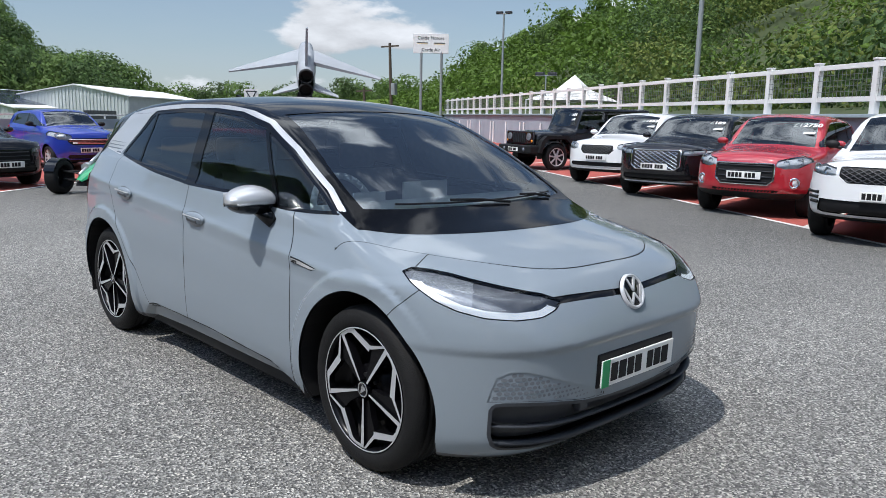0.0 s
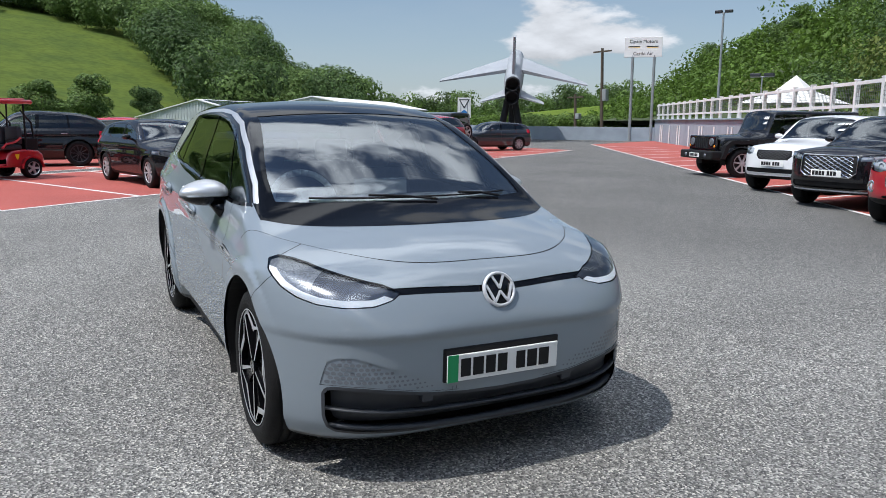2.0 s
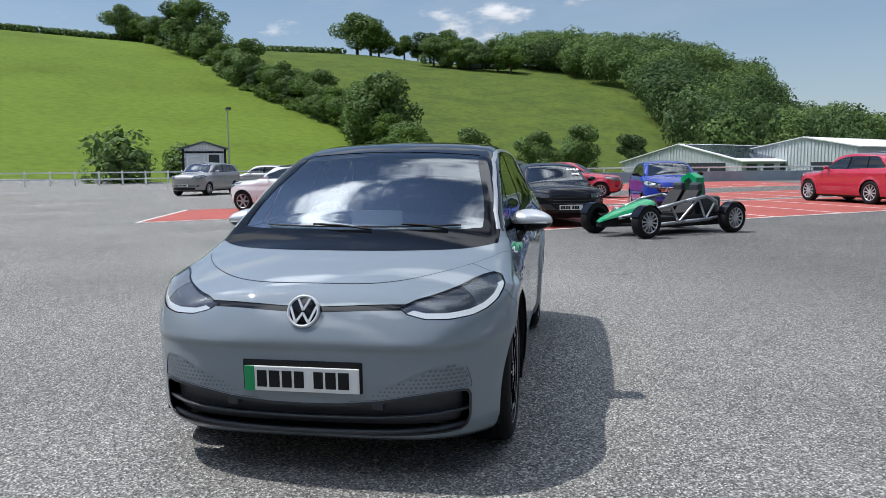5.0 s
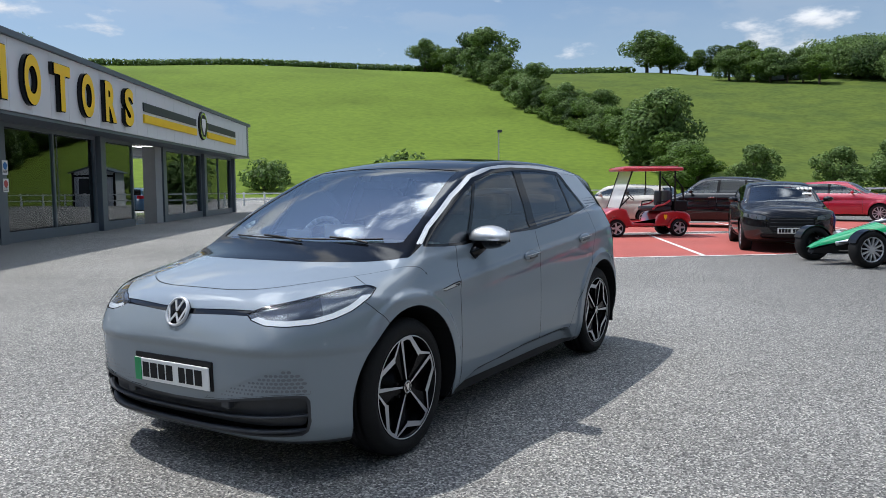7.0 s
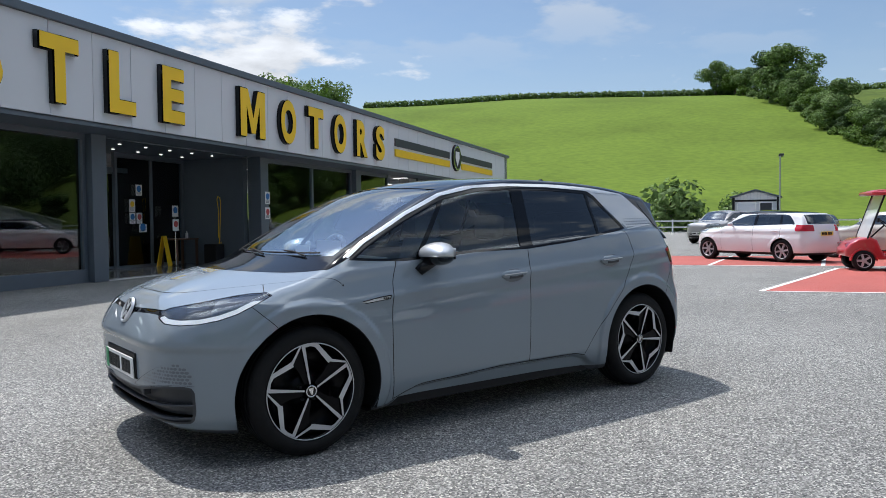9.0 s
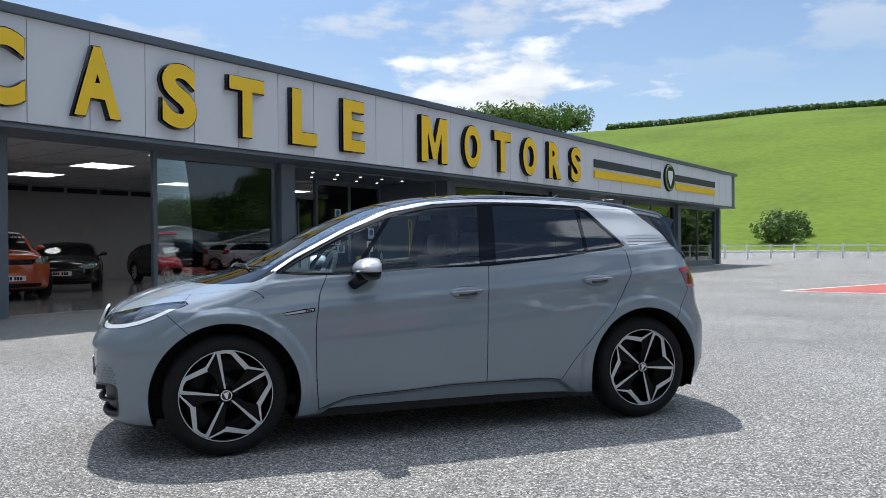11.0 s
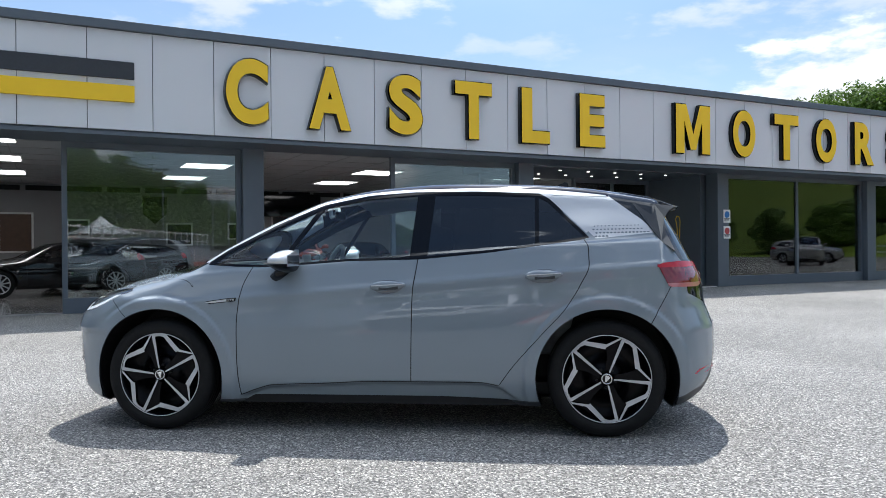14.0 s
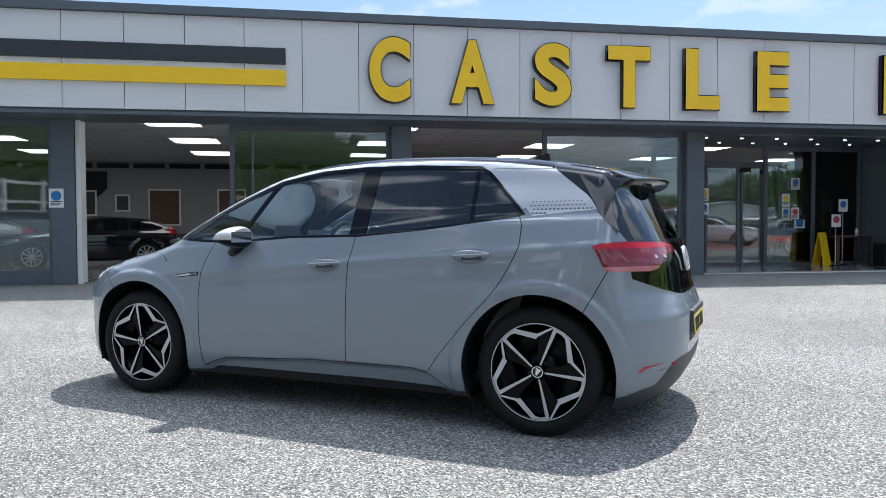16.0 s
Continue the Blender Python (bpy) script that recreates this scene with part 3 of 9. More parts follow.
for z in (0.28, 0.98):
    part("rail", box((-30, -0.035, z), (47, 0.035, z + 0.11), 0.006), WHITE_PAINT, fence)
bm = bmesh.new()
for k in range(-240, 380):
    add_box(bm, (0.125 * k - 0.004, 0.04, 0.38), (0.125 * k + 0.004, 0.048, 0.98))
for z in (0.5, 0.62, 0.74, 0.86):
    add_box(bm, (-30, 0.049, z), (47, 0.057, z + 0.008))
part("wire_mesh", bm, material("galvanised_wire", (0.25, 0.26, 0.26), 0.5, metal=0.6), fence, "thin galvanised wire mesh")
for k in range(-3, 22):
    q = part("drain_pipe", tube((0, 0, 0), (0, 0, 1.25), 0.045), WHITE_PAINT)
    q.matrix_world = rot @ pose(2.1 * k + 0.7 * (k % 3), 0.05, 0.0)
    tagged(q, "short white plastic drain pipe on the wall", "pipe", group="drain pipes along the wall")


def bank_h(d, s=0.0):
    return 1.6 + 8.8 * step01(d, 8, 28) + 5 * step01(d, 25, 52) * (1 - step01(s, 15, 60)) + 0.3 * np.sin(s * 0.21) + 0.2 * np.sin(s * 0.5 + d * 0.3)


verts, faces = [], []
S_, D_ = np.linspace(-120, 225, 120), np.concatenate([[-0.12], np.linspace(1, 60, 30), [90, 140]])
for s in S_:
    for d in D_:
        z = 1.6 if d < 2 else float(bank_h(d, s))
        drop = step01(s, 125, 215)
        verts.append(wall_pt(s, d, z * (1 - 0.6 * drop)))
nd = len(D_)
for i in range(len(S_) - 1):
    for j in range(nd - 1):
        a = i * nd + j
        faces.append((a, a + nd, a + nd + 1, a + 1))
bank = raw("bank", verts, faces, SCRUB_SOIL, None, True)
tagged(bank, "overgrown bank rising behind the retaining wall", "bank", kind="structure")


# ---- trees ----
def leaf_cloud(rng, blobs, count, size):
    """Leaf clumps: small bent cards scattered through the outer shell of several blobs."""
    B = np.array(blobs, float)
    vol = B[:, 3] ** 2
    pick = rng.choice(len(B), count, p=vol / vol.sum())
    d = rng.normal(size=(count, 3))
    d /= np.linalg.norm(d, axis=1, keepdims=True)
    rad = B[pick, 3] * (0.72 + 0.36 * rng.random(count))
    c = B[pick, :3] + d * rad[:, None] * np.array([1, 1, 0.85])
    n = d + rng.normal(size=(count, 3)) * 0.45 + np.array([0, 0, 0.35])
    n /= np.linalg.norm(n, axis=1, keepdims=True)
    u = np.cross(n, rng.normal(size=(count, 3)))
    u /= np.linalg.norm(u, axis=1, keepdims=True)
    w = np.cross(n, u)
    s = size * (0.6 + 0.8 * rng.random(count))[:, None]
    a, b, e, f = c - u * s, c + w * s * 0.6 - n * s * 0.15, c + u * s, c - w * s * 0.6 - n * s * 0.15
    V = np.stack([a, b, e, f], 1).reshape(-1, 3)
    F = np.arange(count * 4).reshape(-1, 4)
    return V, F


def build_tree(seed, height, spread, count, size, leaf, name="tree", low=0.28):
    rng = np.random.default_rng(seed)
    tree = empty(name)
    bm = bmesh.new()
    add_tube(bm, (0, 0, -0.3), (0, 0, height * 0.35), height * 0.03, height * 0.022, 8)
    blobs = []
    for k in range(11):
        a = rng.random() * 6.28
        lv = low + (0.85 - low) * rng.random()
        rr = spread * (0.62 - 0.35 * abs(lv - 0.5)) * rng.random() ** 0.5
        br = spread * (0.30 + 0.22 * rng.random()) * (1.15 - 0.5 * lv)
        p = (rr * math.cos(a), rr * math.sin(a), height * lv)
        blobs.append((*p, br))
        add_tube(bm, (0, 0, height * 0.3), p, height * 0.013, height * 0.004, 5)
    blobs.append((0, 0, height * 0.86, spread * 0.28))
    blobs.append((0, 0, height * 0.55, spread * 0.5))
    part("trunk", bm, BARK, tree)
    V, F = leaf_cloud(rng, blobs, count, size)
    raw("crown", V, F, leaf, tree)
    return tree


TREES = [build_tree(s, 9.0, 4.6, 6500, 0.20, m, low=lw) for s, m, lw in ((3, LEAF, 0.2), (5, LEAF_DARK, 0.28), (8, LEAF_LIGHT, 0.25), (13, LEAF, 0.15))]
BUSHES = [build_tree(s, 3.2, 2.6, 900, 0.22, m, "bush", 0.15) for s, m in ((21, LEAF_LIGHT), (24, LEAF))]
for t in TREES:
    tagged(t, "broad leafy green hillside tree", "tree", "hillside trees")
for t in BUSHES:
    tagged(t, "rounded leafy green bush", "bush", "bushes at the field edge")
stock = {"tree": list(TREES), "bush": list(BUSHES)}
rng0 = np.random.default_rng(4)
used_first = set()


def plant(kind, az, r, scale, z=None, sx=1.0, which=None):
    fresh = [t for t in stock[kind] if t.name not in used_first]
    src = stock[kind][which] if which is not None else fresh[0] if fresh else stock[kind][int(rng0.integers(len(stock[kind])))]
    x, y = r * math.cos(radians(az)), r * math.sin(radians(az))
    h = float(land(np.array([r]), np.array([az]))[0]) if z is None else z
    m = Matrix.Translation((x, y, h - 0.2)) @ Matrix.Rotation(rng0.random() * 6.28, 4, "Z")
    if src.name not in used_first:
        used_first.add(src.name)
        ob = src
        ob.matrix_world = m
    else:
        ob = copy_thing(src, m)
    ob.scale = (scale * sx, scale * sx, scale)
    return ob


# wood on the shoulder of the hill: uncountable crowns
rngw = np.random.default_rng(31)


def crowns(n, az0, az1, r0, r1, size, count, card, mats, up=None, name="wood", label="dense green wood on the hillside"):
    groups = [[] for _ in mats]
    for k in range(n):
        az = az0 + (az1 - az0) * rngw.random()
        lo = r0(az) if callable(r0) else r0
        r = lo + (r1 - lo) * rngw.random()
        x, y, h = r * math.cos(radians(az)), r * math.sin(radians(az)), float(land(np.array([r]), np.array([az]))[0]) if up is None else up
        q = size * (0.75 + 0.5 * rngw.random())
        g = groups[k % len(mats)]
        g.append((x, y, h + q * 1.05, q))
        for j_ in range(5):
            a = rngw.random() * 6.28
            g.append((x + 0.75 * q * math.cos(a), y + 0.75 * q * math.sin(a), h + q * (0.5 + 1.1 * rngw.random()), q * (0.45 + 0.2 * rngw.random())))
    for g, mt in zip(groups, mats):
        V, F = leaf_cloud(rngw, g, int(count * len(g) / 6), card)
        tagged(raw(name, V, F, mt), label, "wood", kind="stuff")


edge = lambda az: float(np.interp(az, [-20, -15, -10, -6, -3, 1.5, 4.5], [130, 112, 112, 165, 185, 205, 215]))
crowns(190, -19.8, 4.5, edge, 250, 4.6, 1400, 0.34, (LEAF, LEAF_DARK, LEAF))
crowns(190, -41, -19, 260, 640, 4.0, 380, 0.5, (LEAF_FAR, LEAF), label="far woods across the valley")
crowns(90, -43, -24, 100, 140, 1.2, 500, 0.17, (LEAF_LIGHT, LEAF), label="scrub and young trees by the road")
crowns(110, 140, 275, 75, 150, 5.0, 260, 0.8, (LEAF, LEAF_LIGHT), up=0.0, label="trees closing the yard behind")
crowns(34, 60, 75, 215, 245, 4.2, 500, 0.5, (LEAF, LEAF_LIGHT), label="trees on the crest behind the showroom")
# hedge line running up the hill, in single trees
for az, r, s, sx, w in ((32.3, 236, 1.05, 1.2, 0), (31.0, 232, 0.75, 1.4, 2), (30.1, 226, 0.8, 1.3, 0), (28.7, 205, 1.15, 1.3, 1), (27.5, 192, 1.35, 1.35, 3),
                       (26.6, 182, 0.85, 1.3, 0), (25.6, 168, 0.6, 1.5, 2), (24.9, 158, 0.62, 1.4, 0), (24.1, 149, 0.9, 1.15, 3), (23.2, 144, 0.5, 1.5, 1), (22.4, 140, 0.55, 1.4, 2),
                       (21.4, 134, 0.72, 1.2, 0), (20.7, 130, 0.5, 1.4, 1), (19.9, 127, 0.64, 1.2, 2), (19.0, 121, 0.76, 1.2, 3), (18.2, 117, 0.55, 1.4, 0), (17.4, 113, 0.6, 1.3, 2),
                       (16.6, 109, 0.66, 1.2, 0), (15.7, 104, 0.66, 1.2, 2), (14.8, 99, 0.95, 1.15, 0), (14.2, 97, 1.02, 1.15, 3), (13.2, 92, 0.55, 1.4, 2), (12.3, 88, 0.52, 1.5, 0), (11.4, 84, 0.5, 1.5, 2)):
    plant("tree", az, r, s * 1.12, sx=sx, which=w)
# low growth that closes the gaps between the hedge trees
for k in range(26):
    az = 12.0 + 19.0 * (k + 0.5 * rng0.random()) / 26
    plant("bush", az, float(curve(np.array([az]), HEDGE)[0]) - 0.8, 0.55 + 0.35 * rng0.random(), sx=1.4)
for az, r, s, w in ((15.9, 236, 1.45, 0), (14.9, 234, 1.3, 2), (14.3, 238, 0.95, 0), (12.4, 240, 0.85, 2), (11.4, 240, 0.6, 2), (10.5, 238, 1.05, 1), (9.4, 236, 1.15, 2), (8.5, 236, 0.8, 0), (7.6, 232, 0.95, 0), (5.5, 228, 0.9, 3), (4.2, 226, 1.0, 2),
                    (10.2, 212, 0.95, 0), (9.2, 210, 0.8, 3), (8.4, 208, 0.9, 2), (7.5, 206, 0.85, 0), (6.4, 204, 0.7, 1), (5.4, 203, 0.8, 0), (4.4, 200, 0.8, 2)):
    plant("tree", az, r, s, sx=1.4, which=w)
for az, r, s in ((12.4, 78, 0.62), (7.4, 82, 0.62), (2.0, 86, 0.62), (-1.0, 92, 0.7), (-5, 100, 0.55), (-9, 100, 0.5)):
    plant("tree", az, r, s, sx=1.2)
for az, r, s in ((29.5, 70, 1.0), (34.2, 64.5, 1.5), (45.0, 70, 1.0), (44.0, 74, 0.8)):
    plant("bush", az, r, s)

# hedgerow along the crest, one hedge of uncountable leaves
rngh = np.random.default_rng(77)
hb = []
for az in np.arange(31, 58, 0.35):
    r = 238
    hb.append((r * math.cos(radians(az)), r * math.sin(radians(az)), float(land(np.array([r]), np.array([az]))[0]) + 0.8, 1.3))
for az in np.arange(17, 33, 0.4):
    r = 240
    hb.append((r * math.cos(radians(az)), r * math.sin(radians(az)), float(land(np.array([r]), np.array([az]))[0]) + 0.8, 1.2))
V, F = leaf_cloud(rngh, hb, 9000, 0.5)
tagged(raw("hedge", V, F, LEAF), "clipped dark green hedge along the hill crest", "hedge", kind="stuff")

# overgrown bank: bushes and young trees
sets_ = [[] for _ in range(5)]
for k in range(900):
    s, d = -32 + 232 * rngh.random() ** 1.25, 7 + 40 * rngh.random() ** 1.2
    p = wall_pt(s, d, float(bank_h(d, s)) * (1 - 0.6 * step01(s, 125, 215)))
    rr = (1.1 + 2.3 * rngh.random() ** 1.6) * (0.7 + d / 45)
    kind_ = sets_[4] if s > 55 else sets_[k % 4]
    kind_.append((p[0], p[1], p[2] + rr * 0.55, rr))
    for j_ in range(3):
        a = rngh.random() * 6.28
        q = rr * (0.35 + 0.25 * rngh.random())
        kind_.append((p[0] + rr * 0.8 * math.cos(a), p[1] + rr * 0.8 * math.sin(a), p[2] + rr * (0.5 + 0.9 * rngh.random()), q))
for blobs_, count_, card_, mt, label in ((sets_[0], 62000, 0.15, LEAF_LIGHT, "dense pale green scrub covering the bank"), (sets_[1], 62000, 0.16, LEAF, "dense green scrub covering the bank"), (sets_[2], 62000, 0.13, LEAF_DARK, "dark green bushes on the bank"), (sets_[3], 62000, 0.14, LEAF_OLIVE, "yellowish green bushes on the bank"), (sets_[4], 80000, 0.28, LEAF_LIGHT, "scrub along the far end of the bank")):
    V, F = leaf_cloud(rngh, blobs_, count_, card_)
    tagged(raw("bank_shrubs", V, F, mt), label, "shrubs", kind="stuff")
for k in range(46):
    s, d = -45 + 200 * rng0.random(), 22 + 16 * rng0.random()
    p = wall_pt(s, d, float(bank_h(d, s)) * (1 - 0.6 * step01(s, 125, 215)))
    plant("tree", math.degrees(math.atan2(p[1], p[0])), math.hypot(p[0], p[1]), 0.42 + 0.42 * rng0.random(), z=p[2])


# ---- showroom ----
FA = radians(33.6)
BM = Matrix.Translation((-3.1, 9.035, 0)) @ Matrix.Rotation(FA, 4, "Z")  # u along the front, v inwards, z up


def place(ob, label="", category="", kind="structure", group=""):
    ob.matrix_world = BM @ ob.matrix_world
    return tagged(ob, label, category, group, kind)


U0, U1 = -27.0, 37.9
COLS = [-27.0 + 6.48 * k for k in range(11)]
GV = 1.2  # glazing line
SEAM = 1.056
# fascia: one panel at a time on a backing
place(part("fascia", box((U0, 0.16, 3.2), (U1 - 0.02, 0.5, 5.0)), DARK_GREY), "dark backing of the showroom fascia", "fascia")
fas = bpy.data.objects["fascia"]
pm = bpy.data.meshes.new("fascia_panel")
b_ = box((0.006, 0.10, 3.24), (SEAM - 0.006, 0.155, 4.96), 0.003)
b_.to_mesh(pm)
b_.free()
pm.materials.append(PANEL_GREY)
k = 0
while -7.23 + SEAM * (k - 18) + SEAM < U1:
    u = -7.23 + SEAM * (k - 18)
    p = new("fascia_panel", pm)
    p.parent = fas
    p.location = (u, 0, 0)
    k += 1
place(part("roof_trim", box((U0, 0.02, 4.965), (U1 + 0.05, 0.6, 5.12), 0.01), DARK_GREY), "dark grey metal roof edge trim", "trim")
place(part("fascia_soffit", box((U0, 0.10, 3.14), (U1, 1.3, 3.2), 0.0), DARK_GREY), "dark grey soffit under the fascia", "soffit")
place(part("roof", box((U0, 0.5, 4.6), (U1, 24, 4.9)), DARK_GREY), "flat showroom roof", "roof")
place(part("wall_east", box((U1 - 0.25, 0.16, 3.2), (U1, 24, 4.9)), PANEL_GREY), "grey cladding end wall", "wall")
FLOOR = material("polished_grey_floor", (0.30, 0.30, 0.295), 0.12, vary=0.3, scale=3)
INNER = material("warm_grey_plaster", (0.30, 0.30, 0.31), 0.8, vary=0.15, scale=2, bump=0.05)
CEIL = material("white_ceiling_tiles", (0.58, 0.59, 0.60), 0.9, vary=0.15, scale=4)
place(part("floor", box((U0, GV - 0.05, -0.05), (U1, 24, 0.03)), FLOOR), "polished grey showroom floor", "floor")
place(part("wall_back", box((U0, 13.8, 0), (24.6, 14.1, 4.6)), INNER), "warm grey plaster back wall", "wall")
place(part("ceiling", box((U0, 1.25, 3.35), (U1, 24, 3.45)), CEIL), "white tiled suspended ceiling", "ceiling")
place(part("wall_west", box((U0 - 0.3, 0.2, 0), (U0, 24, 4.9)), PANEL_GREY), "grey end wall", "wall")
# ceiling grid and light panels
bm = bmesh.new()
for u in np.arange(U0, U1, 1.2):
    add_box(bm, (u - 0.012, 1.3, 3.343), (u + 0.012, 13.8, 3.349))
for v in np.arange(1.8, 13.8, 1.2):
    add_box(bm, (U0, v - 0.012, 3.343), (U1, v + 0.012, 3.349))
place(part("ceiling_grid", bm, material("ceiling_grid_metal", (0.4, 0.4, 0.4), 0.6)), "thin metal ceiling grid", "ceiling")
LIGHT = glowing("lit_diffuser", (1.0, 0.97, 0.95), 3.0)
first = None
for u in np.arange(-25.0, 36, 4.8):
    for v in (2.7, 6.3, 9.9):
        if first is None:
            first = part("ceiling_light", box((-0.6, -0.6, 3.325), (0.6, 0.6, 3.348), 0.004), WHITE_PAINT)
            part("diffuser", box((-0.56, -0.56, 3.318), (0.56, 0.56, 3.324)), LIGHT, first, "glowing white diffuser")
            first.matrix_world = BM @ pose(u, v, 0)
            tagged(first, "flush square lit ceiling light panel", "ceiling light", "ceiling lights")
        else:
            copy_thing(first, BM @ pose(u, v, 0))
# columns
cm = None
for u in COLS:
    w = 0.21 if u < 36 else 0.15
    c = part("column", box((-w, GV - 0.22, 0), (w, GV + 0.22, 3.14), 0.01), DARK_GREY)
    c.matrix_world = BM @ pose(u + 0.05, 0, 0)
    tagged(c, "square anthracite metal clad column", "column", "showroom columns", "structure")


def glazing(u0, u1, v=GV, panes=1, z1=3.14, base=0.28):
    """A framed shop window on a dark plinth."""
    w = empty("window")
    w.matrix_world = BM
    tagged(w, "large framed showroom window with dark plinth", "window", "showroom windows", "structure")
    part("plinth", box((u0, v - 0.06, 0), (u1, v + 0.06, base), 0.005), DARK_GREY, w)
    part("head_frame", box((u0, v - 0.05, z1 - 0.12), (u1, v + 0.05, z1)), DARK_GREY, w)
    n = panes
    for k in range(n + 1):
        u = u0 + (u1 - u0) * k / n
        lo, hi = (u, u + 0.09) if k == 0 else (u - 0.09, u) if k == n else (u - 0.045, u + 0.045)
        part("mullion", box((lo, v - 0.05, base), (hi, v + 0.05, z1 - 0.12)), DARK_GREY, w)
    for k in range(n):
        a, b = u0 + (u1 - u0) * k / n, u0 + (u1 - u0) * (k + 1) / n
        g = part("pane", box((a + 0.05, v - 0.006, base), (b - 0.05, v + 0.006, z1 - 0.12)), GLASS_SHOP, w)
        g.visible_shadow = False
    return w


# bays, from far left to far right; where a bay has one leaf slid open, the gap stands free
for k, u in enumerate(COLS[:-1]):
    a, b = u + 0.26, u + 6.48 - 0.16
    if k in (5,):
        continue
    if k < 5:
        glazing(a + (b - a) * 0.47, b)
        if k in (0, 1):
            glazing(a, a + (b - a) * 0.47)
    elif k == 6 or k == 8 or k == 9:
        glazing(a, b, panes=2)
    elif k == 7:
        glazing(a, a + 3.0)
place(part("pier", box((23.7, GV - 0.2, 0), (24.5, GV + 0.3, 3.1)), material("pier_grey", (0.28, 0.29, 0.30), 0.6, vary=0.15, scale=3)), "mid grey painted pier", "pier")
# recessed entrance between two columns
place(part("ceiling", box((COLS[5], 1.3, 3.12), (COLS[6], 4.0, 3.3)), DARK_GREY), "dark entrance ceiling", "ceiling")
ea, eb = COLS[5] + 0.26, COLS[6] - 0.16
place(part("side_wall_entrance", box((eb - 0.12, GV + 0.3, 0), (eb + 0.1, 4.0, 3.14)), DARK_GREY), "dark entrance side wall", "wall")
glazing(ea, ea + 1.4, 3.6, 1, 3.12, 0.1)
glazing(ea + 3.1, eb - 0.12, 3.6, 2, 3.12, 0.1)
place(part("trim", box((COLS[3] + 0.27, GV - 0.15, 0), (COLS[3] + 0.36, GV + 0.2, 3.14), 0.004), WHITE_PAINT), "pale painted jamb beside the column", "trim")


# ---- wheels shared by the cars ----
def wheel_mesh(kind, radius, width, rim_r):
    """The meshes of one wheel, its outer face towards -y, centred on the axle."""
    h = width / 2
    ty = [(rim_r - 0.004, -h + 0.012), (rim_r + 0.012, -h), (radius - 0.05, -h - 0.006), (radius - 0.012, -h + 0.012), (radius, -h + 0.04),
          *([] if kind != "star" else [(radius - dr, -h + 0.04 + (width - 0.08) * t) for t, dr in ((0.18, 0), (0.19, 0.007), (0.23, 0.007), (0.24, 0), (0.47, 0), (0.48, 0.007), (0.52, 0.007), (0.53, 0), (0.76, 0), (0.77, 0.007), (0.81, 0.007), (0.82, 0))]),
          (radius, h - 0.04), (radius - 0.012, h - 0.012), (rim_r + 0.012, h), (rim_r - 0.004, h - 0.012)]
    bm = spun(ty, 64 if kind == "star" else 32)
    return bm


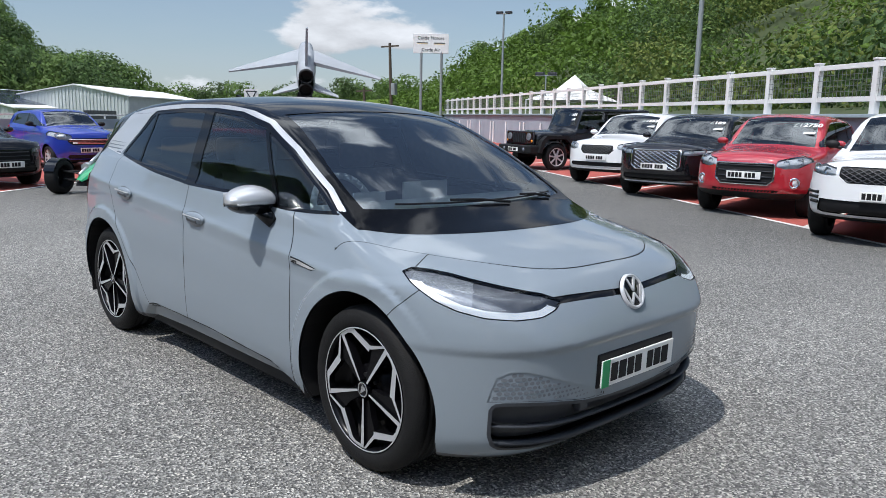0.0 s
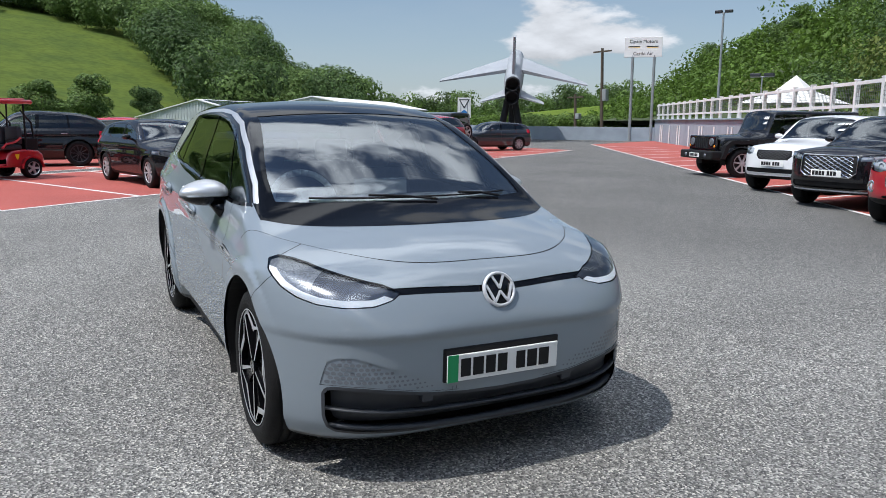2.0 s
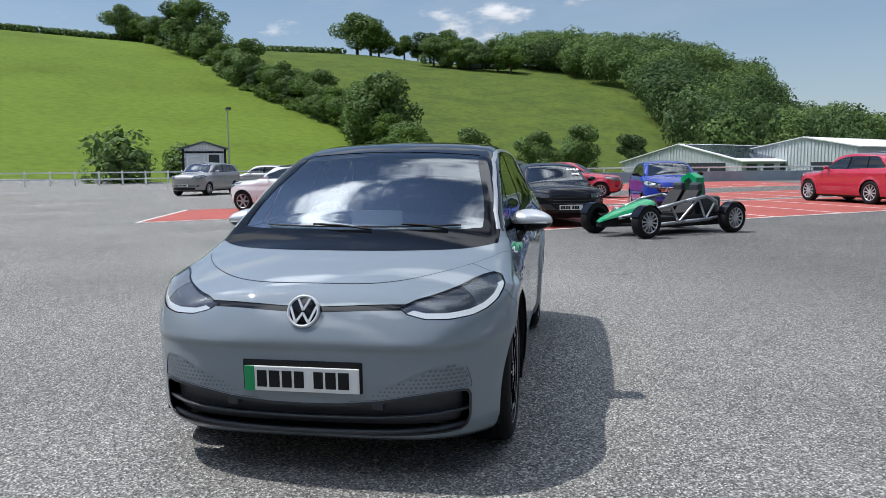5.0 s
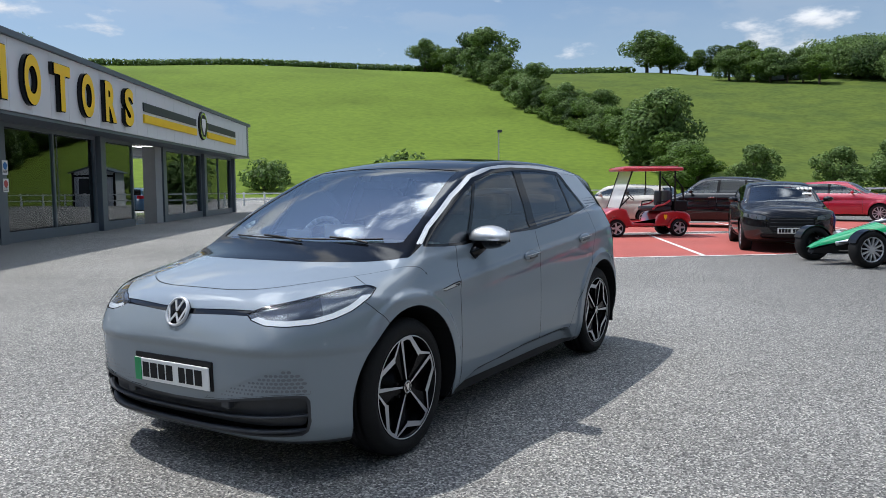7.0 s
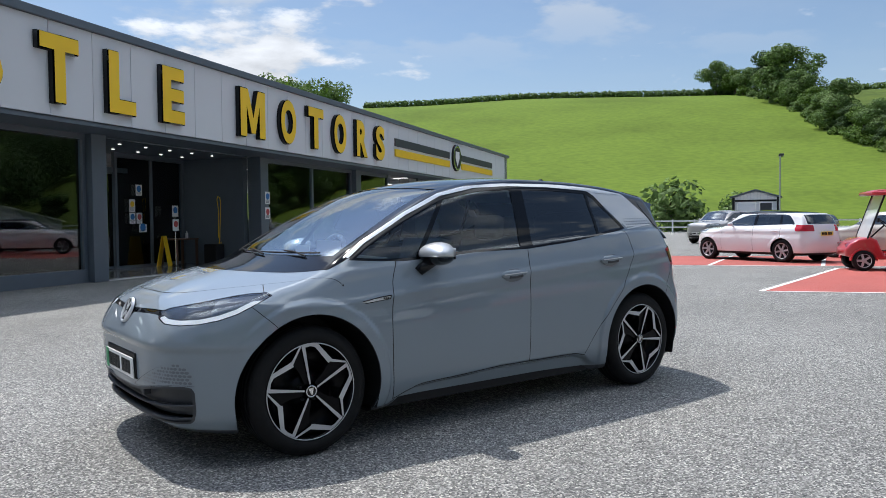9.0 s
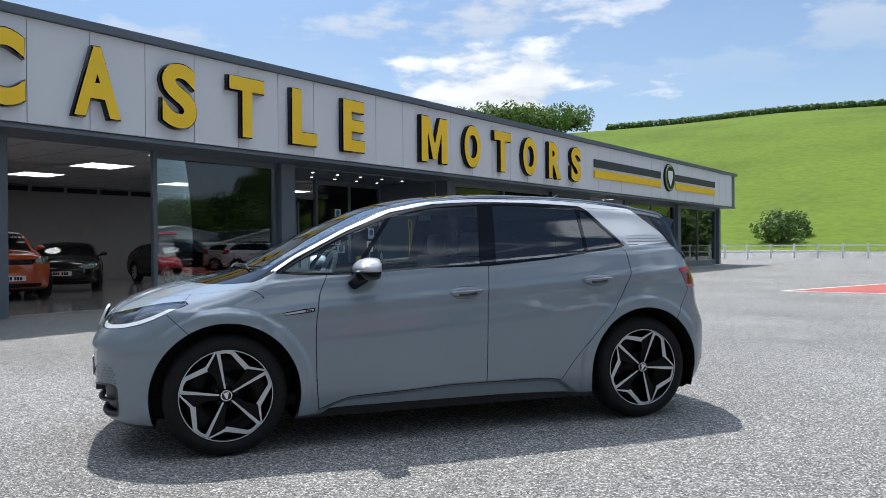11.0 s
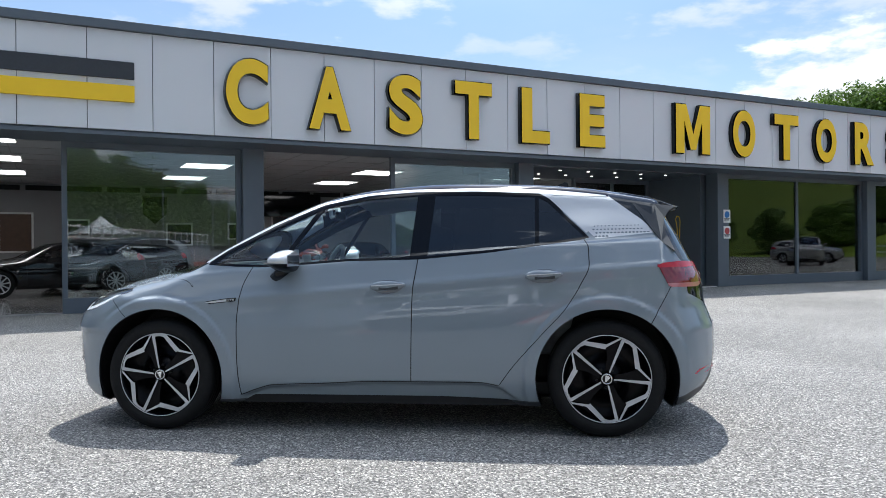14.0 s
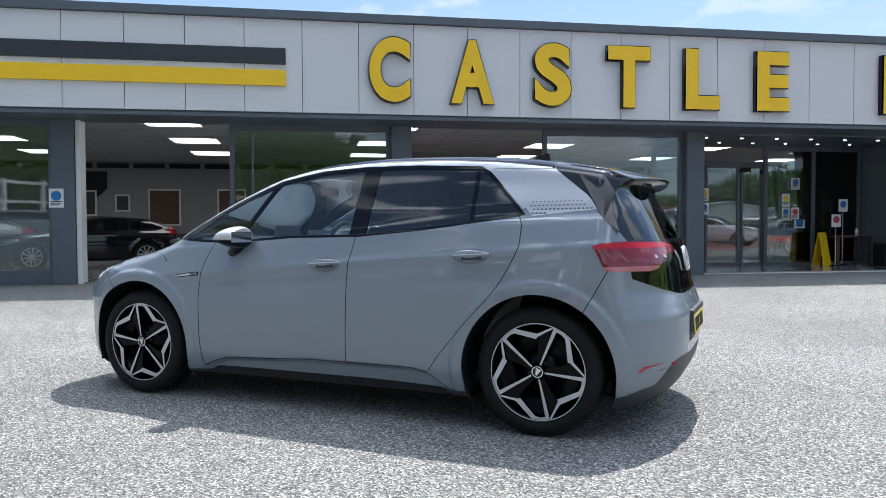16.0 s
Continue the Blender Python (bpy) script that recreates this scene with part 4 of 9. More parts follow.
def star_wheel(parent, x, y, turn, radius=0.349):
    """Black alloy with machined silver zigzag spokes. turn: 0 for the side that looks to -y, 180 for the other."""
    w = part("wheel", spun([(0.0, -0.052), (0.10, -0.055), (0.10, -0.02), (0.235, -0.02), (0.246, -0.085), (0.256, -0.10), (0.262, -0.104), (0.262, -0.09), (0.25, 0.09), (0.258, 0.10)], 64), WHEEL_BLACK, parent, "black alloy wheel with machined silver spokes", True)
    w.matrix_local = pose(x, y, radius, 0, (-10 if x < 0 else 23) if turn == 0 else 37, turn)
    part("tyre", wheel_mesh("star", radius, 0.215, 0.262), RUBBER, w, "black rubber tyre", True)
    part("rim", spun([(0.256, -0.1045), (0.2585, -0.107), (0.2615, -0.1045)], 64), ALLOY, w, "machined silver rim edge", True)

    def ribbon(pts, widths, y0, y1):
        """A flat bar along plan points (angle in degrees clockwise from the top, radius)."""
        xy = [(r * math.sin(radians(a)), r * math.cos(radians(a))) for a, r in pts]
        left, right = [], []
        for i, (px, pz) in enumerate(xy):
            a, b = xy[max(i - 1, 0)], xy[min(i + 1, len(xy) - 1)]
            dx, dz = b[0] - a[0], b[1] - a[1]
            n = math.hypot(dx, dz)
            left.append((px - dz / n * widths[i] / 2, pz + dx / n * widths[i] / 2))
            right.append((px + dz / n * widths[i] / 2, pz - dx / n * widths[i] / 2))
        return prism(left + right[::-1], y0, y1, lambda a, b, d: (a, d, b))

    def machined(name, bm):
        ob = part(name, bm, ALLOY, w)
        ob.data.materials.append(WHEEL_BLACK)
        for p in ob.data.polygons:
            p.material_index = 0 if p.normal.y < -0.8 else 1

    for k in range(5):
        a = 72 * k
        machined("spoke", ribbon([(a, 0.040), (a, 0.15), (a, 0.254)], [0.009, 0.015, 0.021], -0.098, -0.06))
        machined("rim_band", ribbon([(a - 2, 0.249), (a + 10, 0.250), (a + 20, 0.246)], [0.014, 0.014, 0.020], -0.099, -0.07))
        machined("rim_band", ribbon([(a + 18, 0.247), (a + 48, 0.190)], [0.024, 0.030], -0.0985, -0.07))
        machined("rim_band", ribbon([(a + 45, 0.190), (a + 69, 0.257)], [0.016, 0.009], -0.098, -0.07))
        # black web on the trailing side of the next spoke
        web = [(a + 70, 0.045), (a + 71, 0.25), (a + 49, 0.185), (a + 50, 0.12), (a + 40, 0.05)]
        part("web", prism([(r * math.sin(radians(t)), r * math.cos(radians(t))) for t, r in web], -0.088, -0.06, lambda p, q, d: (p, d, q)), WHEEL_BLACK, w)
        part("bolt", tube((0.057 * math.sin(radians(a + 15)), -0.075, 0.057 * math.cos(radians(a + 15))), (0.057 * math.sin(radians(a + 15)), -0.05, 0.057 * math.cos(radians(a + 15))), 0.009, seg=6), BLACK, w)
    part("hub_cap", tube((0, -0.1, 0), (0, -0.05, 0), 0.034, seg=24), GLOSS_BLACK, w)
    part("hub_ring", spun([(0.026, -0.101), (0.029, -0.103), (0.032, -0.101)], 32), CHROME, w, "silver ring on the hub cap", True)
    part("hub_mark", prism([(-0.016, 0.018), (0.016, 0.018), (0.003, -0.02), (-0.003, -0.02)], -0.102, -0.0995, lambda p, q, d: (p, d, q)), CHROME, w)
    return w


def plain_wheel(parent, x, y, turn, radius, spokes, mat):
    w = part("wheel", spun([(0.0, -0.05), (radius * 0.6, -0.05), (radius * 0.66, -0.09), (radius * 0.7, -0.095), (radius * 0.7, 0.09)], 32), BLACK, parent, "", True)
    w.matrix_local = pose(x, y, radius, 0, 20 * x, turn)
    part("tyre", wheel_mesh("plain", radius, 0.22, radius * 0.69), RUBBER, w, "black rubber tyre", True)
    bm = spun([(radius * 0.62, -0.088), (radius * 0.66, -0.1), (radius * 0.7, -0.098)], 32)
    for k in range(spokes):
        a = 2 * math.pi * k / spokes
        m = Matrix.Rotation(a, 4, "Y")
        hw = min(0.024, 0.15 / spokes)
        add_box(bm, (-hw, -0.092, 0.02), (hw, -0.06, radius * 0.65), 0.0, m)
    add_tube(bm, (0, -0.095, 0), (0, -0.05, 0), 0.05, seg=16)
    part("rim", bm, mat, w, "spoked alloy rim")
    return w


# ---- the grey electric hatchback ----
HERO_TOP = [(-2.13, 0.70), (-2.05, 0.815), (-1.95, 0.872), (-1.8, 0.93), (-1.6, 0.98), (-1.41, 1.02), (-1.25, 1.07), (-1.1, 1.15), (-0.7, 1.35), (-0.35, 1.485), (0, 1.545), (0.4, 1.567), (0.8, 1.56), (1.2, 1.535), (1.6, 1.475), (1.95, 1.40)]
HERO_W = [(0.17, 0.815), (0.22, 0.852), (0.275, 0.872), (0.315, 0.882), (0.36, 0.888), (0.5, 0.894), (0.65, 0.893), (0.76, 0.887), (0.81, 0.883), (0.86, 0.884), (0.90, 0.867), (0.97, 0.842), (1.03, 0.822), (1.06, 0.802), (1.2, 0.762), (1.35, 0.712), (1.5, 0.652), (1.62, 0.58)]
HERO_PLAN = [(-2.1, 0.955), (-1.7, 0.985), (-1.385, 1.0), (-0.6, 0.985), (0.3, 0.985), (1.385, 1.004), (1.8, 0.975), (2.1, 0.93)]
HERO_FRONT = [(0.17, -2.0), (0.22, -2.065), (0.28, -2.10), (0.40, -2.115), (0.5, -2.12), (0.60, -2.122), (0.628, -2.133), (0.68, -2.120), (0.76, -2.080), (0.83, -2.035), (0.95, -1.93)]
HERO_REAR = [(0.17, 1.95), (0.25, 2.04), (0.35, 2.09), (0.5, 2.11), (0.62, 2.11), (0.70, 2.085), (0.78, 2.055), (0.92, 2.035), (1.03, 1.985), (1.2, 1.895), (1.33, 1.825), (1.5, 1.80)]
AXLE = 1.385
GAP = 0.0028

SILL_Z = [(-0.92, 0.205), (-0.841, 0.234), (-0.754, 0.267), (-0.65, 0.294), (-0.336, 0.307), (0.016, 0.323), (0.374, 0.323), (0.627, 0.323), (0.739, 0.304), (0.835, 0.247), (0.9, 0.215)]


def hero_F(x, y, z):
    ay = np.abs(y)
    roofy = step01(x, -1.5, -0.9)
    crown = (1 - roofy) * 0.085 * (ay / 0.8) ** 2.4 + roofy * 0.035 * (ay / 0.62) ** 2
    top = (z - curve(x - 0.03 * (ay / 0.6) ** 2, HERO_TOP) + crown) * (1 - 0.1 * step01(x, -1.3, -1.1) * (1 - step01(x, -0.4, -0.1)))
    w = curve(z - 0.076 * (x + 0.4) * step01(z, 0.5, 0.8) * (1 - step01(z, 1.1, 1.4)) * step01(x, -1.9, -1.2) * (1 - step01(x, 1.7, 2.2)), HERO_W) * curve(x, HERO_PLAN)
    w = w * (1 - 0.05 * step01(x, 0.7, 2.0) * step01(z, 0.95, 1.25))
    for ax_ in (-AXLE, AXLE):
        r = np.hypot(x - ax_, z - 0.345)
        w = w + 0.016 * step01(r, 0.36, 0.41) * (1 - step01(r, 0.478, 0.508))
    # hollow sill below the doors
    w = w - 0.042 * step01(curve(x, SILL_Z) - z, 0.0, 0.03) * step01(x, -0.90, -0.78) * (1 - step01(x, 0.80, 0.90))
    side = ay - w
    front = curve(z, HERO_FRONT) + 0.45 * (ay / 0.9) ** 5 - x
    rear = x - (curve(z, HERO_REAR) - 0.30 * (ay / 0.9) ** 4)
    f = smax(top, side, 0.075)
    f = smax(f, front, 0.05)
    f = smax(f, rear, 0.06)
    return smax(f, 0.17 - z, 0.03)


DLO = [(-1.10, 1.037), (-0.90, 1.024), (-0.716, 1.020), (-0.45, 1.035), (-0.185, 1.054), (0.267, 1.062), (0.692, 1.10), (1.24, 1.172), (1.29, 1.185), (1.285, 1.20), (1.06, 1.425), (1.0, 1.458), (0.61, 1.478), (0.23, 1.479), (-0.065, 1.462), (-0.36, 1.405), (-0.65, 1.285), (-0.97, 1.123)]
C_PANEL = [(1.075, 1.45), (1.425, 1.439), (1.618, 1.291), (1.69, 1.215), (1.335, 1.18)]
HEADLAMP = [(26, 0.785), (31, 0.813), (39, 0.836), (45.4, 0.855), (52.4, 0.875), (58, 0.885), (63, 0.889), (65, 0.875), (60.5, 0.838), (55, 0.790), (50, 0.761), (44.5, 0.742), (38, 0.734), (32, 0.737), (28, 0.757)]
INTAKE = [(-1, 0.368), (10, 0.372), (20, 0.388), (27, 0.410), (34, 0.426), (40, 0.430), (42.3, 0.424), (43.2, 0.40), (43.4, 0.30), (42.6, 0.255), (41, 0.236), (36, 0.228), (22, 0.218), (10, 0.215), (-1, 0.214)]
HONEYCOMB = [(43.6, 0.432), (42.7, 0.48), (41.7, 0.526), (39.4, 0.545), (36, 0.547), (32.3, 0.529), (26.5, 0.489), (17, 0.420), (12, 0.382), (20, 0.392), (27, 0.414), (34, 0.430), (40, 0.434)]
TAILLAMP = [(14, 0.985), (17, 1.010), (30, 1.034), (51.7, 1.042), (59.2, 1.032), (60.8, 1.018), (58, 0.900), (57, 0.893), (43, 0.888), (38.5, 0.900), (32.5, 0.968)]


def scaled(poly, k=0.85):
    return [(radians(a) * k, z) for a, z in poly]


def build_hero():
    car = empty("grey_hatchback")
    tagged(car, "grey electric hatchback with black roof and silver window arches", "car")
    V, N, T = surface(hero_F, (-2.2, -0.97, 0.12), (2.2, 0.97, 1.66), 0.016)
    ay = lambda V: np.abs(V[:, 1])
    phi = lambda V: np.arctan2(np.abs(V[:, 1]), -(V[:, 0] + 1.2)) * 0.85
    phr = lambda V: np.arctan2(np.abs(V[:, 1]), (V[:, 0] - 1.2)) * 0.85
    off_side = lambda V, N: (0.30 - np.abs(N[:, 1])) * 0.5
    off_front = lambda V: (V[:, 0] + 1.35) * 0.8
    off_rear = lambda V: (1.45 - V[:, 0]) * 0.8
    f_dlo = lambda V, N: np.maximum(poly_dist(V[:, 0], V[:, 2], DLO), off_side(V, N))
    f_cpan = lambda V, N: np.maximum(poly_dist(V[:, 0], V[:, 2], C_PANEL), off_side(V, N))
    f_lamp = lambda V, N: np.maximum(poly_dist(phi(V), V[:, 2], scaled(HEADLAMP)), off_front(V))
    f_int = lambda V, N: np.maximum(poly_dist(phi(V), V[:, 2], scaled(INTAKE)), off_front(V))
    f_honey = lambda V, N: np.maximum(poly_dist(phi(V), V[:, 2], scaled(HONEYCOMB)), off_front(V))
    f_tail = lambda V, N: np.maximum(poly_dist(phr(V), V[:, 2], scaled(TAILLAMP)), off_rear(V))
    f_arch = lambda V, N: np.maximum(np.hypot(np.abs(V[:, 0]) - AXLE, V[:, 2] - 0.345) - 0.420, 0.5 - ay(V))
    strip_z = lambda V: curve(V[:, 0], [(-1.22, 1.035), (-1.19, 1.052), (-0.87, 1.216), (-0.5, 1.388), (-0.14, 1.474), (0.24, 1.503), (0.62, 1.505), (1.0, 1.490), (1.40, 1.448), (1.45, 1.44)])
    side_min = lambda V: 0.52 + 0.0 * V[:, 0]
    f_roof = lambda V, N: np.maximum(strip_z(V) - V[:, 2], np.maximum(-1.25 - V[:, 0], V[:, 0] - 1.41))
    f_scut = lambda V, N: np.maximum(-1.60 + 0.34 * (ay(V) / 0.74) ** 2.5 - V[:, 0], np.maximum(0.84 - V[:, 2] + (ay(V) > 0.9), np.maximum(V[:, 0] + 0.9, ay(V) - 0.765 + 0.0 * V[:, 0])))
    f_hood = lambda V, N: np.maximum(-1.95 + 0.45 * (ay(V) / 0.71) ** 3.2 - V[:, 0], np.maximum(V[:, 0] + 1.15, 0.8 - V[:, 2]))
    f_wind = lambda V, N: np.maximum(np.maximum(-1.290 + 0.14 * (ay(V) / 0.65) ** 2 - V[:, 0], V[:, 0] + 0.36 - 0.03 * (ay(V) / 0.5) ** 2), np.maximum(ay(V) - (0.672 - 0.115 * step01(V[:, 0], -1.1, -0.3)), 1.0 - V[:, 2]))
    f_rglass = lambda V, N: np.maximum(np.maximum(1.048 - V[:, 2], V[:, 2] - 1.345), np.maximum(ay(V) - (0.735 - 0.24 * (V[:, 2] - 1.04)), 1.858 - 0.43 * (V[:, 2] - 1.04) - V[:, 0]))
    # black flank beside the rear window, behind the pillar panel
    REARSIDE = [(1.41, 1.47), (1.433, 1.437), (1.618, 1.291), (1.69, 1.215), (1.76, 1.14), (1.846, 1.03), (2.2, 1.03), (2.2, 1.5)]
    f_rside = lambda V, N: poly_dist(V[:, 0], V[:, 2], REARSIDE)
    f_hatch = lambda V, N: np.maximum(np.maximum(0.74 + 0.11 * (ay(V) / 0.785) ** 3 - V[:, 2], ay(V) - 0.79), np.where(V[:, 2] > 1.03, f_rside(V, N), 1.86 - V[:, 0]))
    lower = lambda V, N: V[:, 2] - 0.198 - 0.012 * step01(V[:, 0], -1, 1) - 0.05 * step01(V[:, 0], 1.6, 2.1)
    f_rump = lambda V, N: np.maximum(V[:, 2] - 0.24 - 0.05 * step01(V[:, 0], 1.78, 1.97) - 0.13 * step01(V[:, 0], 1.95, 2.08), 1.75 - V[:, 0])
    f_bar = lambda V, N: np.maximum(np.abs(V[:, 2] - 0.782 + 0.012 * (1 - step01(ay(V), 0, 0.38)) - 0.003) - 0.011, np.maximum(ay(V) - 0.47, V[:, 0] + 1.9))
    # shut lines
    door_f = lambda V: V[:, 0] - curve(V[:, 2], [(0.2, -0.855), (0.45, -0.872), (0.65, -0.874), (0.89, -0.848), (1.03, -0.79)])
    door_m = lambda V: V[:, 0] - curve(V[:, 2], [(0.3, 0.216), (0.83, 0.228), (1.06, 0.257), (1.5, 0.30)])
    door_r = lambda V: V[:, 0] - curve(V[:, 2], [(0.28, 0.73), (0.339, 0.771), (0.411, 0.824), (0.517, 0.915), (0.64, 1.027), (0.764, 1.142), (0.906, 1.233), (1.032, 1.287), (1.123, 1.287), (1.18, 1.262)])
    sill_z = lambda V: curve(V[:, 0], SILL_Z)
    sidey = lambda V: (ay(V) < 0.72) * 1.0
    door_zone = lambda V: np.maximum(np.maximum(-door_f(V), door_r(V)), sill_z(V) - V[:, 2])
    belt = lambda V: V[:, 2] - 1.2
    seams = [
        (lambda V, N: door_zone(V), lambda V: (V[:, 2] < 1.2) & (ay(V) > 0.70)),
        (lambda V, N: door_m(V), lambda V: (V[:, 2] < 1.1) & (ay(V) > 0.70) & (V[:, 2] > sill_z(V))),
        (f_hood, lambda V: (V[:, 0] < -1.17) & (V[:, 2] > 0.8)),
        # bumper to wing, from the arch up to the lamp
        (lambda V, N: V[:, 0] + 1.705 - (0.822 - V[:, 2]) * 1.05, lambda V: (V[:, 2] > 0.60) & (V[:, 2] < 0.85) & (ay(V) > 0.6)),
        # bonnet corner down to the lamp
        (lambda V, N: V[:, 0] + 1.60 + 0.4 * (ay(V) - 0.75), lambda V: (V[:, 2] > 0.86) & (V[:, 0] < -1.4) & (f_hood(V, V) > 0) & (ay(V) > 0.6)),
        # bumper to rear wing
        (lambda V, N: V[:, 0] - 1.76 - (V[:, 2] - 0.90) * 0.55, lambda V: (V[:, 2] > 0.62) & (V[:, 2] < 0.905) & (ay(V) > 0.6)),
    ]
    bar_z = lambda V, N: V[:, 2] - 0.786 + 0.012 * (1 - step01(ay(V), 0, 0.38))
    f_bar = lambda V, N: np.maximum(np.abs(bar_z(V, N)) - 0.012, np.maximum(ay(V) - 0.47, V[:, 0] + 1.9))
    in_bar = lambda V: (ay(V) < 0.5) & (V[:, 0] < -1.8)
    in_trim = lambda V, N: poly_dist(V[:, 0], V[:, 2], DLO) - 0.006
    belt_z = lambda V: np.interp(V[:, 0], [-1.2, -1.10, -0.716, 0.267, 0.692, 1.29], [1.05, 1.05, 1.05, 1.09, 1.13, 1.22])
    lamp_up = lambda V, N: V[:, 2] + 0.030 - np.interp(phi(V), [radians(a) * 0.85 for a in (26, 31, 39, 45.4, 52.4, 58, 63)], [0.785, 0.813, 0.836, 0.855, 0.875, 0.885, 0.889])
    trim_w = lambda N: 0.036 * np.abs(N[:, 1])
    for f in (lambda V, N: np.where((V[:, 0] < -0.28) & (V[:, 0] > -1.25), in_trim(V, N) - trim_w(N), 9.0), f_dlo, f_cpan, f_lamp, f_int, f_honey, f_tail, f_arch, f_roof, f_scut, f_wind, f_hatch, f_rglass, f_rside, lower, f_rump, in_trim):
        V, N, T = cut(V, N, T, f)
    V, N, T = cut(V, N, T, f_dlo, -0.016)
    V, N, T = cut(V, N, T, f_lamp, -0.0035)
    V, N, T = cut(V, N, T, f_int, -0.012)
    V, N, T = cut(V, N, T, lambda V, N: np.where((V[:, 0] > -1.25) & (V[:, 0] < 1.3) & (V[:, 2] > 1.04) & (ay(V) > 0.4), (np.abs(N[:, 1]) - side_min(V)) * 0.1, 9.0))
    V, N, T = cut(V, N, T, f_lamp, -0.028)
    V, N, T = cut(V, N, T, lambda V, N: np.where(f_lamp(V, N) < 0.02, phi(V) - radians(47) * 0.85, 9.0))
    V, N, T = cut(V, N, T, lambda V, N: np.where(f_tail(V, N) < 0.02, V[:, 2] - 0.915, 9.0))
    V, N, T = cut(V, N, T, lambda V, N: np.where(f_tail(V, N) < 0.02, V[:, 2] - 1.006, 9.0))
    V, N, T = cut(V, N, T, lambda V, N: np.where(f_lamp(V, N) < 0.02, lamp_up(V, N), 9.0))
    for f, half in ((lambda V, N: door_m(V), 0.055), (lambda V, N: V[:, 0] - 0.985, 0.012), (lambda V, N: V[:, 0] + 0.455 - (V[:, 2] - 1.27) * 0.72, 0.016)):
        for lv in (-half, half):
            V, N, T = cut(V, N, T, lambda V, N: np.where(f_dlo(V, N) < 0.03, f(V, N), 9.0), lv)
    for lv in (-0.012, -0.006, 0.006, 0.012):
        V, N, T = cut(V, N, T, lambda V, N: np.where(in_bar(V), bar_z(V, N), 9.0), lv)
    for f, zone in seams:
        for lv in (-GAP, GAP):
            V, N, T = cut(V, N, T, lambda V, N: np.where(zone(V), f(V, N), 9.0), lv)
    C, M = V[T].mean(1), N[T].mean(1)
    free = np.ones(len(T), bool)

    def take(mask):
        nonlocal free
        got = mask & free
        free = free & ~got
        return got

    seam = np.zeros(len(T), bool)
    for f, zone in seams:
        seam |= (np.abs(f(C, M)) < GAP) & zone(C)
    take(f_arch(C, M) < 0)
    side_of = lambda k: (C[:, 1] * k > 0)
    dlo = f_dlo(C, M) < 0
    glassy = dlo & (f_dlo(C, M) < -0.016)
    mullion = (np.abs(door_m(C)) < 0.055) | (np.abs(C[:, 0] - 0.985) < 0.012) | (np.abs(C[:, 0] + 0.455 - (C[:, 2] - 1.27) * 0.72) < 0.016)
    nonglass = ~(glassy & ~mullion) & ~(f_wind(C, M) < 0) & ~(f_rglass(C, M) < 0)
    for k in (-1, 1):
        pane = take(glassy & ~mullion & side_of(k))
        x = C[:, 0]
        q = -0.455 + (C[:, 2] - 1.27) * 0.72
        skin("quarter_window", V, N, T, pane & (x < q), GLASS_CAR, car, "small front quarter window", -0.004)
        skin("front_window", V, N, T, pane & (x > q) & (x < 0.25), GLASS_CAR, car, "front door window", -0.004)
        skin("rear_window", V, N, T, pane & (x > 0.25) & (x < 0.985), GLASS_DARK, car, "dark tinted rear door window", -0.004)
        skin("rear_quarter_window", V, N, T, pane & (x > 0.985), GLASS_DARK, car, "dark tinted rear quarter window", -0.004)
        skin("window_surround", V, N, T, take(dlo & side_of(k)), GLOSS_BLACK, car, "gloss black window surround", -0.001)
        skin("pillar_panel", V, N, T, take((f_cpan(C, M) < 0) & side_of(k)), SILVER, car, "silver white rear pillar panel")
        lamp = take((f_lamp(C, M) < 0) & side_of(k))
        deep = lamp & (f_lamp(C, M) < -0.0035)
        hl = skin("headlight", V, N, T, deep, GLASS_LAMP, car, "clear headlight cover")
        led = deep & (f_lamp(C, M) > -0.028) & (lamp_up(C, M) < 0)
        skin("light_strip", V, N, T, led, LED, hl, "bright silver running light strip", -0.006)
        skin("lamp_rim", V, N, T, lamp & ~deep, GLOSS_BLACK, hl, "", 0.001)
        skin("lamp_bowl", V, N, T, deep & (phi(C) < radians(47) * 0.85), LAMP_GREY, hl, "dark grey lamp bowl", -0.012)
        skin("lamp_reflector", V, N, T, deep & (phi(C) >= radians(47) * 0.85), LAMP_BRIGHT, hl, "silver patterned lamp reflector", -0.010)
        tail = take((f_tail(C, M) < 0) & side_of(k))
        tl = skin("tail_light", V, N, T, tail & (C[:, 2] > 0.915) & (C[:, 2] < 1.006), TAIL_DEEP, car, "dark red tail light", 0.004)
        skin("light_bar", V, N, T, tail & (C[:, 2] >= 1.006), TAIL_RED, tl, "bright red bar along the top of the lamp", 0.005)
        skin("lamp_strip", V, N, T, tail & (C[:, 2] <= 0.915), TAIL_PALE, tl, "pale strip at the foot of the tail light", 0.004)
    skin("windscreen", V, N, T, take(f_wind(C, M) < 0), GLASS_SCREEN, car, "large raked windscreen", -0.003)
    skin("rear_screen", V, N, T, take(f_rglass(C, M) < 0), GLASS_DARK, car, "dark tinted rear screen", -0.003)
    intake = take(f_int(C, M) < 0)
    skin("lower_intake_frame", V, N, T, intake & (f_int(C, M) > -0.012), SHADOW_GREY, car, "dark grey intake surround", 0.002)
    skin("lower_intake", V, N, T, intake & (f_int(C, M) <= -0.012), SHADOW_GREY, car, "dark recessed lower intake", -0.05)
    for k in (-1, 1):
        skin("bumper_recess", V, N, T, take((f_honey(C, M) < 0) & side_of(k)), HERO_GREY, car, "shallow recess in the front bumper", -0.0035)
